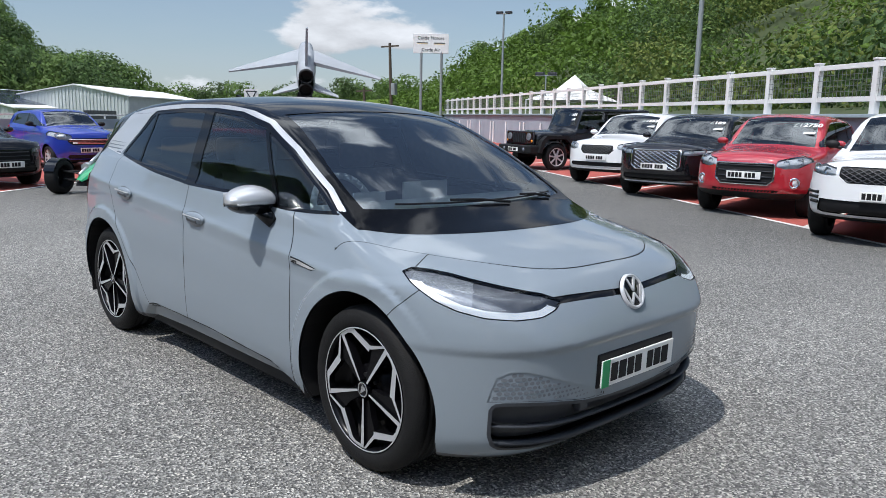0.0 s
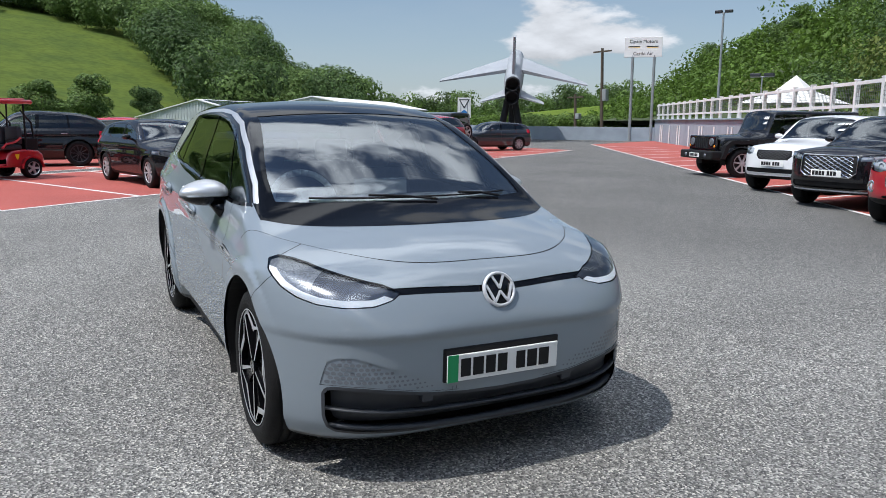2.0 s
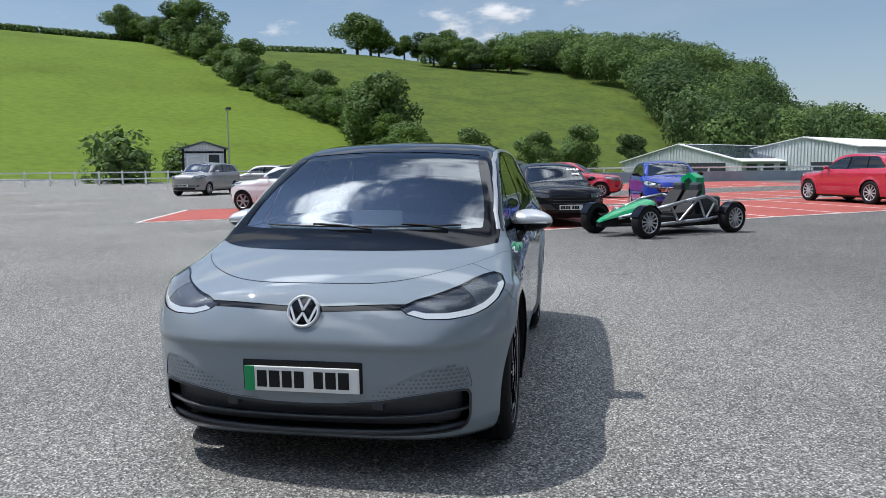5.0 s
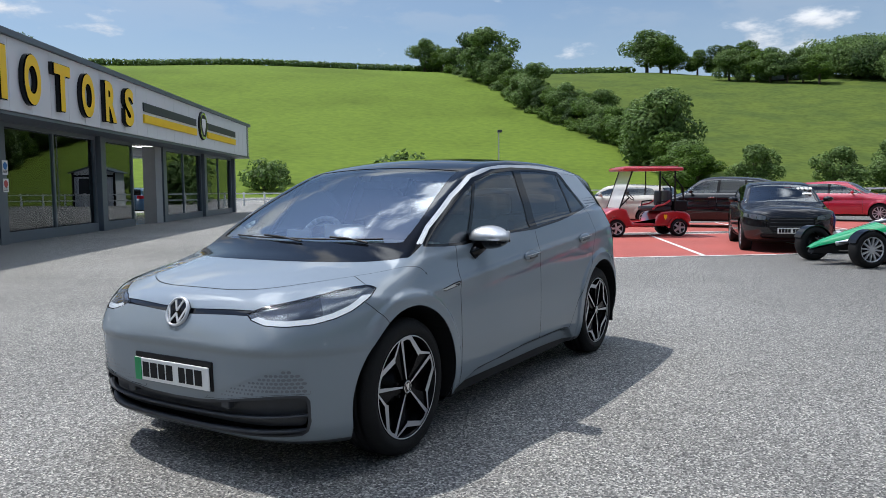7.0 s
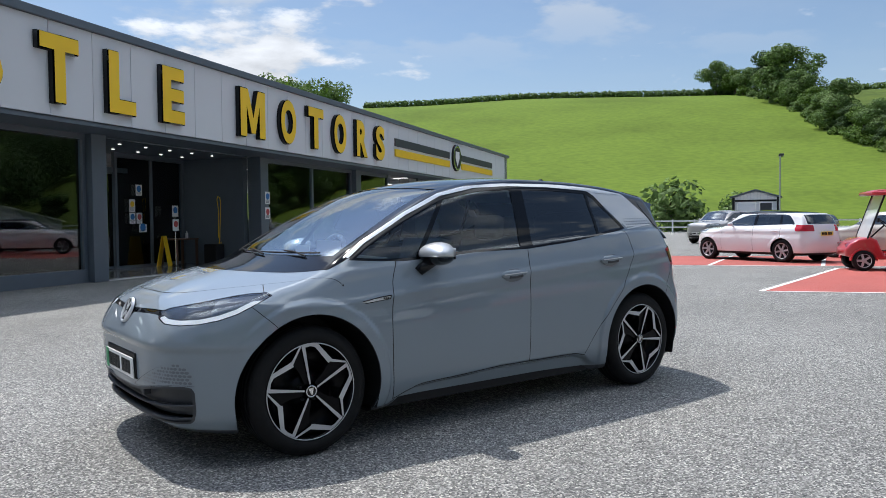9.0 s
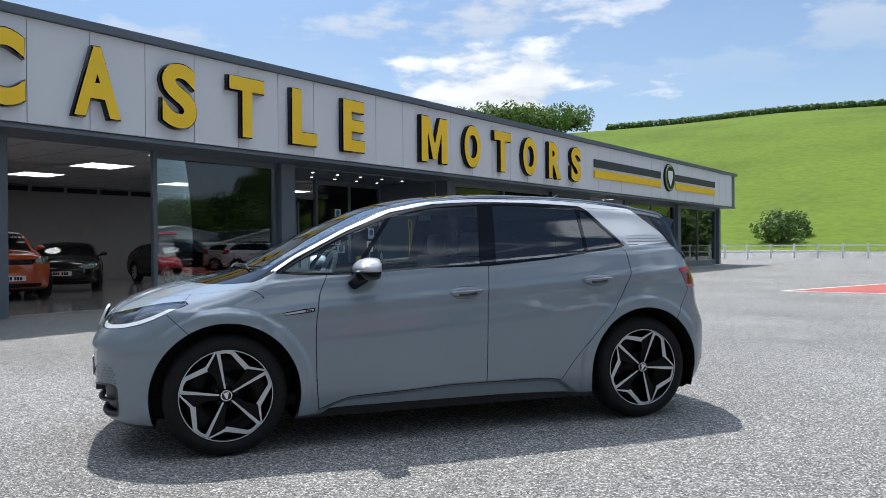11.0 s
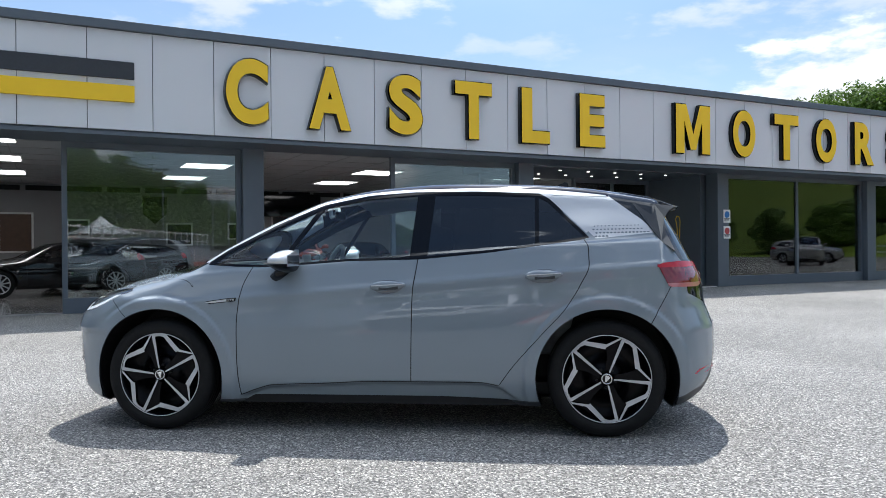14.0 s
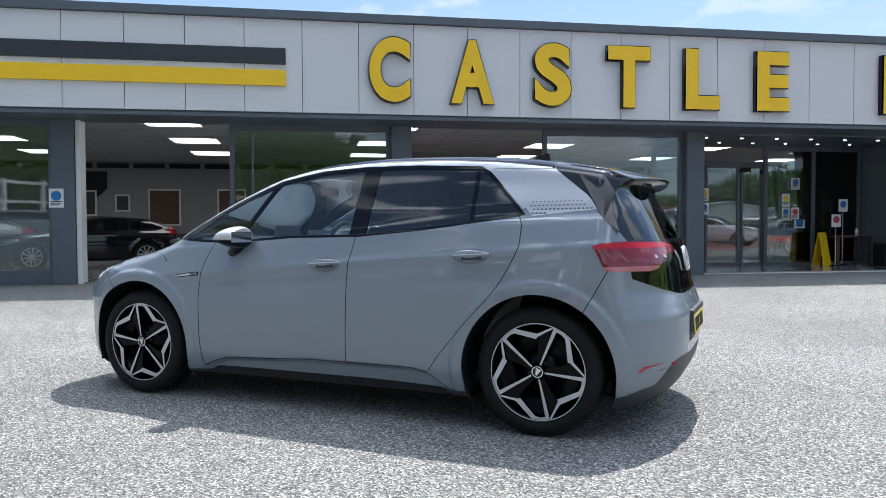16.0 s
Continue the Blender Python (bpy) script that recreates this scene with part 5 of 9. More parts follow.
    skin("grille_bar", V, N, T, take((f_bar(C, M) < 0)), GLOSS_BLACK, car, "thin black bar between the headlights", -0.004)
    trim = (in_trim(C, M) > 0) & (C[:, 2] > belt_z(C)) & (C[:, 0] < 1.41) & (C[:, 0] > -1.2) & (ay(C) > 0.45) & np.where(C[:, 0] < -0.3, in_trim(C, M) < trim_w(M), (C[:, 2] < strip_z(C)) & (np.abs(M[:, 1]) > 0.52))
    for k in (-1, 1):
        skin("arch_trim", V, N, T, take(trim & side_of(k)), SILVER, car, "silver trim arch over the side windows", 0.002)
    skin("scuttle_panel", V, N, T, take((f_scut(C, M) < 0) & (f_hood(C, M) < 0.5)), SCUTTLE, car, "gloss black panel below the windscreen", 0.001)
    over = (C[:, 0] > -1.28) & (C[:, 0] < 1.42) & (C[:, 2] > 1.035 + 0.36 * step01(C[:, 0], 0.95, 1.2)) & ((np.abs(M[:, 1]) < 0.85) | (C[:, 2] > 1.1)) & ((ay(C) < 0.66) | (C[:, 2] > belt_z(C) + 0.03 * (C[:, 0] > -0.75)))
    black_top = take((over | (f_roof(C, M) < 0)) & ~(f_rside(C, M) < 0))
    skin("roof", V, N, T, black_top, GLOSS_BLACK, car, "gloss black roof and windscreen pillars")
    skin("rear_flank", V, N, T, take((f_rside(C, M) < 0) & (C[:, 2] > 1.03)), FLANK, car, "gloss black tailgate side")
    skin("tailgate", V, N, T, take(f_hatch(C, M) < 0), GLOSS_BLACK, car, "gloss black tailgate")
    take(seam)
    skin("rear_valance", V, N, T, take(f_rump(C, M) < 0), SHADOW_GREY, car, "dark grey rear valance")
    skin("sill_trim", V, N, T, take(lower(C, M) < 0), SHADOW_GREY, car, "dark plastic lower trim")
    for k in (-1, 1):
        dz = door_zone(C) < 0
        skin("front_door", V, N, T, take(dz & (door_m(C) < 0) & side_of(k) & (ay(C) > 0.5)), HERO_GREY, car)
        skin("rear_door", V, N, T, take(dz & (door_m(C) >= 0) & side_of(k) & (ay(C) > 0.5)), HERO_GREY, car)
    skin("bonnet", V, N, T, take((f_hood(C, M) < 0) & (C[:, 0] < -1.15)), HERO_GREY, car)
    skin("front_bumper", V, N, T, take((C[:, 0] < np.where(C[:, 2] < 0.84, -1.705 + (0.822 - C[:, 2]) * 1.05, -1.63 + (0.80 - C[:, 2]) * 0.35 + 0.3 * (C[:, 2] > 0.89))) & (C[:, 0] < -1.5)), HERO_GREY, car)
    skin("rear_bumper", V, N, T, take((C[:, 0] > 1.76 + (C[:, 2] - 0.90) * 0.55) & (C[:, 2] < 0.93)), HERO_GREY, car)
    for k in (-1, 1):
        skin("front_wing", V, N, T, take((C[:, 0] < -0.5) & side_of(k)), HERO_GREY, car)
        skin("rear_wing", V, N, T, take((C[:, 0] >= -0.5) & side_of(k)), HERO_GREY, car)
    inner = nonglass & ~(f_arch(C, M) < 0)
    skin("headliner", V, N, T, inner & (C[:, 2] > 1.42) & (C[:, 0] > -0.33) & (C[:, 0] < 1.5), WHITE_TRIM, car, "pale fabric roof lining", -0.035)
    for k in (-1, 1):
        skin("door_card", V, N, T, inner & (door_zone(C) < 0) & (C[:, 2] < 1.06) & (C[:, 2] > 0.4) & side_of(k) & (ay(C) > 0.6), GREY_TRIM, car, "grey door lining", -0.06)
    skin("inner_shell", V, N, T, inner & (f_lamp(C, M) > 0) & (f_int(C, M) > 0), BLACK, car, "", -0.014)
    return car, V, N, T


hero, HV, HN, HT = build_hero()
for wx in (-AXLE, AXLE):
    for wy, turn in ((-0.757, 0), (0.757, 180)):
        star_wheel(hero, wx, wy, turn)


# ---- fittings of the grey hatchback ----
def skin_x(y, z, front=True):
    """The body's nose (or tail) at (y, z)."""
    xs = np.linspace(-2.2, -1.0, 600) if front else np.linspace(2.2, 1.0, 600)
    f = hero_F(xs, np.full(600, y), np.full(600, z))
    return float(xs[np.argmax(f < 0)])


def skin_y(x, z):
    ys = np.linspace(1.0, 0.3, 700)
    f = hero_F(np.full(700, x), ys, np.full(700, z))
    return float(ys[np.argmax(f < 0)])


def skin_z(x, y):
    zs = np.linspace(1.7, 0.5, 800)
    f = hero_F(np.full(800, x), np.full(800, y), zs)
    return float(zs[np.argmax(f < 0)])


def plate(parent, m, mat, flash=None, name="number_plate", label="white number plate with dark bars"):
    """A number plate facing -x, its characters as plain bars."""
    p = part(name, box((-0.008, -0.26, -0.056), (0.0, 0.26, 0.056), 0.004), mat, parent, label)
    p.matrix_local = m
    y = 0.20 if flash else 0.235
    widths = [0.052, 0.056, 0.052, 0.052, 0.0, 0.05, 0.054, 0.056]
    for w in widths:
        if w:
            part("character_bar", box((-0.0105, y - w + 0.008, -0.037), (-0.0078, y, 0.037)), BLACK, p)
        y -= w if w else 0.03
        y -= 0.003
    if flash:
        part("flash", box((-0.0105, 0.212, -0.056), (-0.0079, 0.258, 0.056)), flash, p, "green band at the plate's end")
    return p


fx = skin_x(0.26, 0.48)
part("plate_surround", box((-0.004, -0.270, -0.062), (0.03, 0.270, 0.078), 0.006), BLACK, hero, "black number plate holder").matrix_local = pose(fx - 0.004, 0, 0.480, 0, -2, 0)
plate(hero, pose(fx - 0.012, 0, 0.478, 0, -2, 0), PLATE_WHITE, EV_GREEN)
rx = skin_x(0.25, 0.56, False)
part("plate_recess", box((-0.03, -0.30, -0.085), (0.006, 0.30, 0.085), 0.006), SHADOW_GREY, hero).matrix_local = pose(rx + 0.004, 0, 0.565, 0, 4, 0)
plate(hero, pose(rx + 0.012, 0, 0.565, 0, 4, 180), PLATE_YELLOW, None, "number_plate", "yellow rear number plate with dark bars")


def badge(m):
    b = part("badge", spun([(0.0, -0.012), (0.06, -0.012), (0.069, -0.006), (0.072, 0.004)], 40), GLOSS_BLACK, hero, "round chrome ringed badge", True)
    b.matrix_local = m
    part("ring", spun([(0.061, -0.012), (0.066, -0.019), (0.072, -0.016), (0.0745, -0.004)], 40), EMBLEM, b, "", True)
    for sx in (-1, 1):
        for a, c in (((0.027, 0.056), (0.000, 0.003)), ((0.059, 0.020), (0.029, -0.052)), ((0.029, -0.052), (0.000, 0.000 - 0.008))):
            d = Vector((c[0] - a[0], c[1] - a[1])).normalized()
            n = Vector((-d.y, d.x)) * 0.0050
            quad = [(sx * (p[0] + s_ * n.x), p[1] + s_ * n.y) for p, s_ in ((a, 1), (c, 1), (c, -1), (a, -1))]
            part("emblem", prism(quad, -0.0165, -0.011, lambda a_, c_, d_: (a_, d_, c_)), EMBLEM, b)



def facing(p, n):
    """A pose at p whose -y looks along n."""
    n = Vector(n).normalized()
    x = (-n).cross(Vector((0, 0, 1))).normalized()
    return Matrix.Translation(p) @ Matrix((x, -n, x.cross(-n))).transposed().to_4x4()


badge(facing((skin_x(0, 0.765) - 0.004, 0, 0.765), (-1, 0, 0.42)))
badge(facing((skin_x(0, 0.93, False) + 0.006, 0, 0.93), (1, 0, 0.2)))


def mirror(k):
    """A door mirror on the side k (-1: -y)."""
    bm = bmesh.new()
    bmesh.ops.create_uvsphere(bm, u_segments=28, v_segments=16, radius=1.0)
    for v in bm.verts:
        x, y, z = v.co
        yy = y * 0.112
        v.co = (x * 0.092 * (1 - 0.25 * y) - 0.02 * (x > 0) * 0 - 0.035 * y * y, yy, z * 0.072 * (1 - 0.22 * y))
        if v.co.x > 0.045:
            v.co.x = 0.045
    cap = part("mirror", bm, SILVER, hero, "silver capped door mirror", True)
    cap.matrix_local = pose(-0.545, k * 0.912, 1.06, 0, 0, 8 * k) @ Matrix.Diagonal((1.12, 1.12 * k, 0.92, 1))
    low = bmesh.new()
    bmesh.ops.create_uvsphere(low, u_segments=28, v_segments=16, radius=1.0)
    for v in low.verts:
        x, y, z = v.co
        v.co = (min(x * 0.095 * (1 - 0.25 * y) - 0.035 * y * y, 0.047), y * 0.114, min(z * 0.076 * (1 - 0.22 * y), -0.018))
    part("lower_shell", low, GLOSS_BLACK, cap, "gloss black lower mirror shell", True)
    part("indicator", box((-0.086, -0.07, -0.017), (-0.05, 0.09, -0.009), 0.003), SILVER, cap)
    part("mirror_glass", box((0.0455, -0.075, -0.035), (0.048, 0.075, 0.038), 0.001), CHROME, cap, "reflecting mirror glass")
    arm = bmesh.new()
    add_tube(arm, (-0.02, -0.05, -0.045), (-0.10, -0.075, -0.115), 0.036, 0.034, 12)
    part("arm", arm, GLOSS_BLACK, cap, "black mirror arm", True)


mirror(-1)
mirror(1)


def door_handle(x, z, k):
    y = skin_y(x, z)
    bm = bmesh.new()
    bmesh.ops.create_uvsphere(bm, u_segments=20, v_segments=10, radius=1.0)
    for v in bm.verts:
        v.co = (v.co.x * 0.112, v.co.y * 0.02, v.co.z * 0.030 * (1 - 0.2 * v.co.x))
    h = part("door_handle", bm, HERO_GREY, hero, "", True)
    h.matrix_local = pose(x, k * (y + 0.006), z, 0, -3, 0)
    # flat dark ellipse on the door paints the shadow round the handle
    dark_oval = bmesh.new()
    bmesh.ops.create_uvsphere(dark_oval, u_segments=20, v_segments=8, radius=1.0)
    for v in dark_oval.verts:
        v.co = (v.co.x * 0.095, v.co.y * 0.004 - k * 0.0045, v.co.z * 0.043 - 0.006)
    part("handle_shade", dark_oval, DIMPLE_SHADE, h, "dark ellipse painted as shade behind the handle", True)
    part("grip_recess", box((-0.055, -k * 0.0 - 0.004 + k * 0.014, -0.024), (0.065, 0.004 + k * 0.014, -0.006), 0.003), SHADOW_GREY, h)
    part("chrome_edge", box((-0.1, k * 0.018 - 0.004, 0.002), (0.1, k * 0.018 + 0.004, 0.008), 0.002), SILVER, h)


for k in (-1, 1):
    door_handle(0.08, 0.905, k)
    door_handle(1.02, 0.966, k)
    # wing emblem: a slim pointed silver and black blade
    y = skin_y(-0.98, 0.815)
    e = part("wing_emblem", prism([(-1.10, 0.806), (-1.045, 0.796), (-0.882, 0.812), (-0.876, 0.835), (-0.95, 0.829)], 0, 0.006, lambda a, c, d: (a, k * (y - 0.004 + d), c)), GLOSS_BLACK, hero, "slim black and silver wing emblem")
    part("inlay", prism([(-1.075, 0.806), (-1.04, 0.801), (-0.89, 0.816), (-0.886, 0.829), (-0.95, 0.824)], 0, 0.003, lambda a, c, d: (a, k * (y + 0.0021 + d), c)), SILVER, e)
    for q in range(3):
        part("character_bar", box((-0.935 + q * 0.014, k * (y + 0.0065) - 0.001, 0.815), (-0.925 + q * 0.014, k * (y + 0.0065) + 0.001, 0.824)), BLACK, e)
    # dots at the foot of the pillar panel
    bm = bmesh.new()
    for row in range(4):
        for q in range(16 - row):
            x = 1.335 + 0.022 * q + row * -0.006 + 0.011 * (row % 2)
            z = 1.193 + row * 0.021 + 0.0165 * (x - 1.33)
            if x > 1.69 - row * 0.02 or poly_dist(np.array([x]), np.array([z]), C_PANEL)[0] > -0.006:
                continue
            yy = skin_y(x, z)
            r = 0.0085 - row * 0.0014
            ring = [bm.verts.new((x + r * 1.15 * math.cos(t), k * (yy + 0.0028), z + r * 0.7 * math.sin(t))) for t in np.linspace(0, 5.5, 8)]
            f = bm.faces.new(ring if k < 0 else ring[::-1])
    part("panel_dots", bm, HERO_GREY, hero, "grey dot pattern on the pillar panel")
    # wheel arch liners
    for ax_ in (-AXLE, AXLE):
        bm = bmesh.new()
        ring0, ring1 = [], []
        for t in np.linspace(-0.35, math.pi + 0.35, 28):
            c, s_ = 0.423 * math.cos(t), 0.423 * math.sin(t)
            ring0.append(bm.verts.new((ax_ + c, k * (skin_y(ax_ + c, max(0.32, 0.345 + s_)) - 0.012), 0.345 + s_)))
            ring1.append(bm.verts.new((ax_ + c, k * 0.50, 0.345 + s_)))
        for a in range(27):
            bm.faces.new((ring0[a], ring0[a + 1], ring1[a + 1], ring1[a]))
        bm.faces.new(ring1)
        part("arch_liner", bm, BLACK, hero, "black wheel arch liner")
        part("brake_disc", spun([(0.07, -0.012), (0.15, -0.012), (0.15, 0.012)], 32), ALLOY, hero, "", True).matrix_local = pose(ax_, k * 0.735, 0.349)
    # reflector in the rear bumper
    part("rear_reflector", prism([(0.56, 0.392), (0.68, 0.374), (0.81, 0.376), (0.78, 0.402), (0.70, 0.409), (0.56, 0.404)], 0, 0.01, lambda a, c, d: (skin_x(a, c, False) - 0.004 + d, k * a, c)), TAIL_RED, hero, "red reflector in the rear bumper")
    # front bumper honeycomb: flat discs, the shade of shallow dimples painted as darker grey
    bm = bmesh.new()
    for row in range(9):
        for q in range(28):
            a = 0.18 + 0.0205 * q + 0.01025 * (row % 2)
            z = 0.395 + row * 0.0175
            ang = math.atan2(a, -(skin_x(a, z) + 1.2)) * 0.85
            if poly_dist(np.array([ang]), np.array([z]), scaled(HONEYCOMB))[0] > -0.010:
                continue
            if a < 0.30 and abs(z - 0.483) < 0.076:
                continue
            size = 0.55 + 0.65 * step01(a, 0.25, 0.66)
            x = skin_x(a, z)
            dxa = (skin_x(a + 0.01, z) - x) / 0.01
            ring = []
            for t in np.linspace(0, 2 * math.pi, 10, endpoint=False):
                da, dz = 0.0076 * size * math.cos(t), 0.0058 * size * math.sin(t)
                ring.append(bm.verts.new((x + 0.0016 + dxa * da, k * (a + da), z + dz)))
            bm.faces.new(ring if k < 0 else ring[::-1])
    part("honeycomb", bm, DIMPLE_SHADE, hero, "flat darker discs painted as shaded honeycomb dimples")
# intake bars and lip
for z, d, half in ((0.245, 0.022, 0.70), (0.320, 0.012, 0.715)):
    bm = bmesh.new()
    ys = np.linspace(-half, half, 41)
    rings = []
    for y in ys:
        x = skin_x(abs(y), z) + 0.012
        rings.append([bm.verts.new((x + dx, y, z + dz - 0.03 * (1 - (y / half) ** 2) + 0.012)) for dx, dz in ((0, -d / 2), (-0.006, 0), (0, d / 2), (0.03, d / 2), (0.03, -d / 2))])
    for p, q in zip(rings, rings[1:]):
        for a in range(5):
            bm.faces.new((p[a], q[a], q[(a + 1) % 5], p[(a + 1) % 5]))
    part("intake_bar", bm, SHADOW_GREY, hero, "dark grey horizontal intake bar", True)
for y in (-0.33, 0.33):
    part("tow_cover", box((-0.01, -0.025, -0.02), (0.03, 0.025, 0.02), 0.006), SHADOW_GREY, hero).matrix_local = pose(skin_x(abs(y), 0.375) + 0.010, y, 0.366)
# wipers
on_glass = lambda x, y, up: Vector((x, y, skin_z(x, abs(y)) + up))
foot = lambda y, d: -1.262 + d + 0.14 * (y / 0.65) ** 2
for y0, y1, ya in ((0.52, -0.04, -0.10), (0.06, -0.56, -0.50)):
    blade = [on_glass(foot(q, -0.004), q, 0.008) for q in np.linspace(y0, y1, 9)]
    ym = 0.5 * (y0 + y1)
    w_ = part("wiper", sweep([on_glass(foot(ya, -0.045), ya, 0.012), on_glass(foot(0.5 * (ya + ym), -0.015), 0.5 * (ya + ym), 0.020), on_glass(foot(ym, 0.006), ym, 0.016)], 0.006, 6), BLACK, hero, "thin black windscreen wiper")
    part("wiper_blade", sweep(blade, 0.0050, 6), BLACK, w_)
# roof aerial
fin = prism([(1.02, 0.0), (1.10, 0.012), (1.19, 0.058), (1.21, 0.055), (1.22, 0.0)], -0.018, 0.018, lambda a, b, d: (a, d * (1 - b * 8), skin_z(a, 0) - 0.006 + b))
part("roof_aerial", fin, GLOSS_BLACK, hero, "black shark fin roof aerial")
# spoiler: a shelf over the rear screen with side fins
bm = bmesh.new()
rows = []
for y in np.linspace(-0.60, 0.60, 25):
    z0 = skin_z(1.55, abs(y))
    tipx, tipz = 1.940 - 0.11 * (y / 0.60) ** 2, 1.396 - 0.020 * (y / 0.60) ** 2
    rows.append([bm.verts.new(p) for p in ((1.50, y, skin_z(1.50, abs(y)) + 0.004), (1.68, y, (z0 + tipz) / 2 + 0.022), (tipx - 0.02, y, tipz + 0.006), (tipx, y, tipz - 0.006), (tipx - 0.02, y, tipz - 0.026), (1.72, y, tipz - 0.05))])
for p, q in zip(rows, rows[1:]):
    for a in range(5):
        bm.faces.new((p[a], q[a], q[a + 1], p[a + 1]))
bm.faces.new(rows[0])
bm.faces.new(rows[-1][::-1])
bmesh.ops.recalc_face_normals(bm, faces=bm.faces)
sp = part("spoiler", bm, GLOSS_BLACK, hero, "gloss black roof spoiler", True)
for k in (-1, 1):
    part("spoiler_fin", prism([(1.56, 1.405), (1.70, 1.392), (1.835, 1.376), (1.79, 1.352), (1.755, 1.31), (1.748, 1.26), (1.76, 1.20), (1.80, 1.10), (1.72, 1.16), (1.64, 1.27)], -0.03, 0.002, lambda a, c, d: (a, k * (skin_y(min(a, 1.70), c) - 0.03 * max(0, a - 1.70) / 0.1 + d), c)), FLANK, sp, "dark glossy side fin of the spoiler")
part("rear_wiper", chain([(1.93, 0.0, 1.07), (1.90, -0.15, 1.14), (1.88, -0.33, 1.16)], 0.01, 6), BLACK, hero, "black rear wiper")
for k in (-1, 1):
    part("lamp_inlay", prism([(0.50, 0.955), (0.62, 0.955), (0.62, 0.972), (0.50, 0.972)], 0, 0.003, lambda a, c, d: (skin_x(a, c, False) + 0.004 + d, k * a, c)), SILVER, hero, "pale reversing lamp")
# cabin
part("underbody", box((-0.95, -0.80, 0.175), (0.95, 0.80, 0.26)), BLACK, hero, "black underbody")
part("underbody", box((-1.95, -0.52, 0.19), (1.95, 0.52, 0.30)), BLACK, hero, "black underbody")
part("cabin_floor", box((-1.1, -0.70, 0.24), (1.75, 0.70, 0.30)), BLACK, hero)
dash = prism([(-1.20, 0.96), (-0.98, 1.045), (-0.78, 1.04), (-0.70, 0.98), (-0.72, 0.80), (-0.86, 0.60), (-0.93, 0.80), (-1.2, 0.86)], -0.68, 0.68, lambda a, b, d: (a, d, b))
part("dashboard", dash, WHITE_TRIM, hero, "pale grey dashboard")
part("dash_top", prism([(-1.21, 0.975), (-0.98, 1.052), (-0.86, 1.050), (-0.86, 1.044), (-1.2, 0.96)], -0.69, 0.69, lambda a, b, d: (a, d, b)), DASH_TOP, hero, "pale grey dashboard top")
for y, w in ((0.37, 0.10), (0.0, 0.155)):
    part("screen", box((-0.80, y - w, 1.0), (-0.785, y + w, 1.13 if w > 0.12 else 1.09), 0.006), WHITE_TRIM, hero, "pale backed display screen")
ring = bmesh.new()
for q in range(28):
    t0, t1 = 2 * math.pi * q / 28, 2 * math.pi * (q + 1) / 28
    add_tube(ring, (0, 0.18 * math.cos(t0), 0.18 * math.sin(t0)), (0, 0.18 * math.cos(t1), 0.18 * math.sin(t1)), 0.018, None, 8)
add_box(ring, (-0.03, -0.06, -0.05), (0.02, 0.06, 0.04), 0.01)
for t in (0, math.pi, 1.5 * math.pi):
    add_tube(ring, (0, 0, 0), (0, 0.18 * math.cos(t), 0.18 * math.sin(t)), 0.014, None, 6)
part("steering_wheel", ring, WHITE_TRIM, hero, "white rimmed steering wheel", True).matrix_local = pose(-0.58, 0.37, 0.985, 0, 22, 0)
for x0, ys in ((-0.35, (-0.37, 0.37)), (0.62, (-0.40, 0.0, 0.40))):
    for y in ys:
        w = 0.25 if x0 < 0 else 0.2
        s_ = part("seat", box((x0, y - w, 0.45), (x0 + 0.5, y + w, 0.62), 0.05), GREY_TRIM, hero, "grey fabric seat", True)
        part("backrest", prism([(x0 + 0.42, 0.55), (x0 + 0.54, 0.52), (x0 + 0.70, 1.10), (x0 + 0.60, 1.12)], y - w, y + w, lambda a, b, d: (a, d, b)), GREY_TRIM, s_)
        part("headrest", box((x0 + 0.61, y - 0.13, 1.12), (x0 + 0.70, y + 0.13, 1.29), 0.035), GREY_TRIM, s_, "", True)
part("rear_view_mirror", box((-0.44, -0.11, 1.34), (-0.41, 0.11, 1.40), 0.012), BLACK, hero)
part("parcel_shelf", box((1.25, -0.6, 0.98), (1.85, 0.6, 1.0)), BLACK, hero)


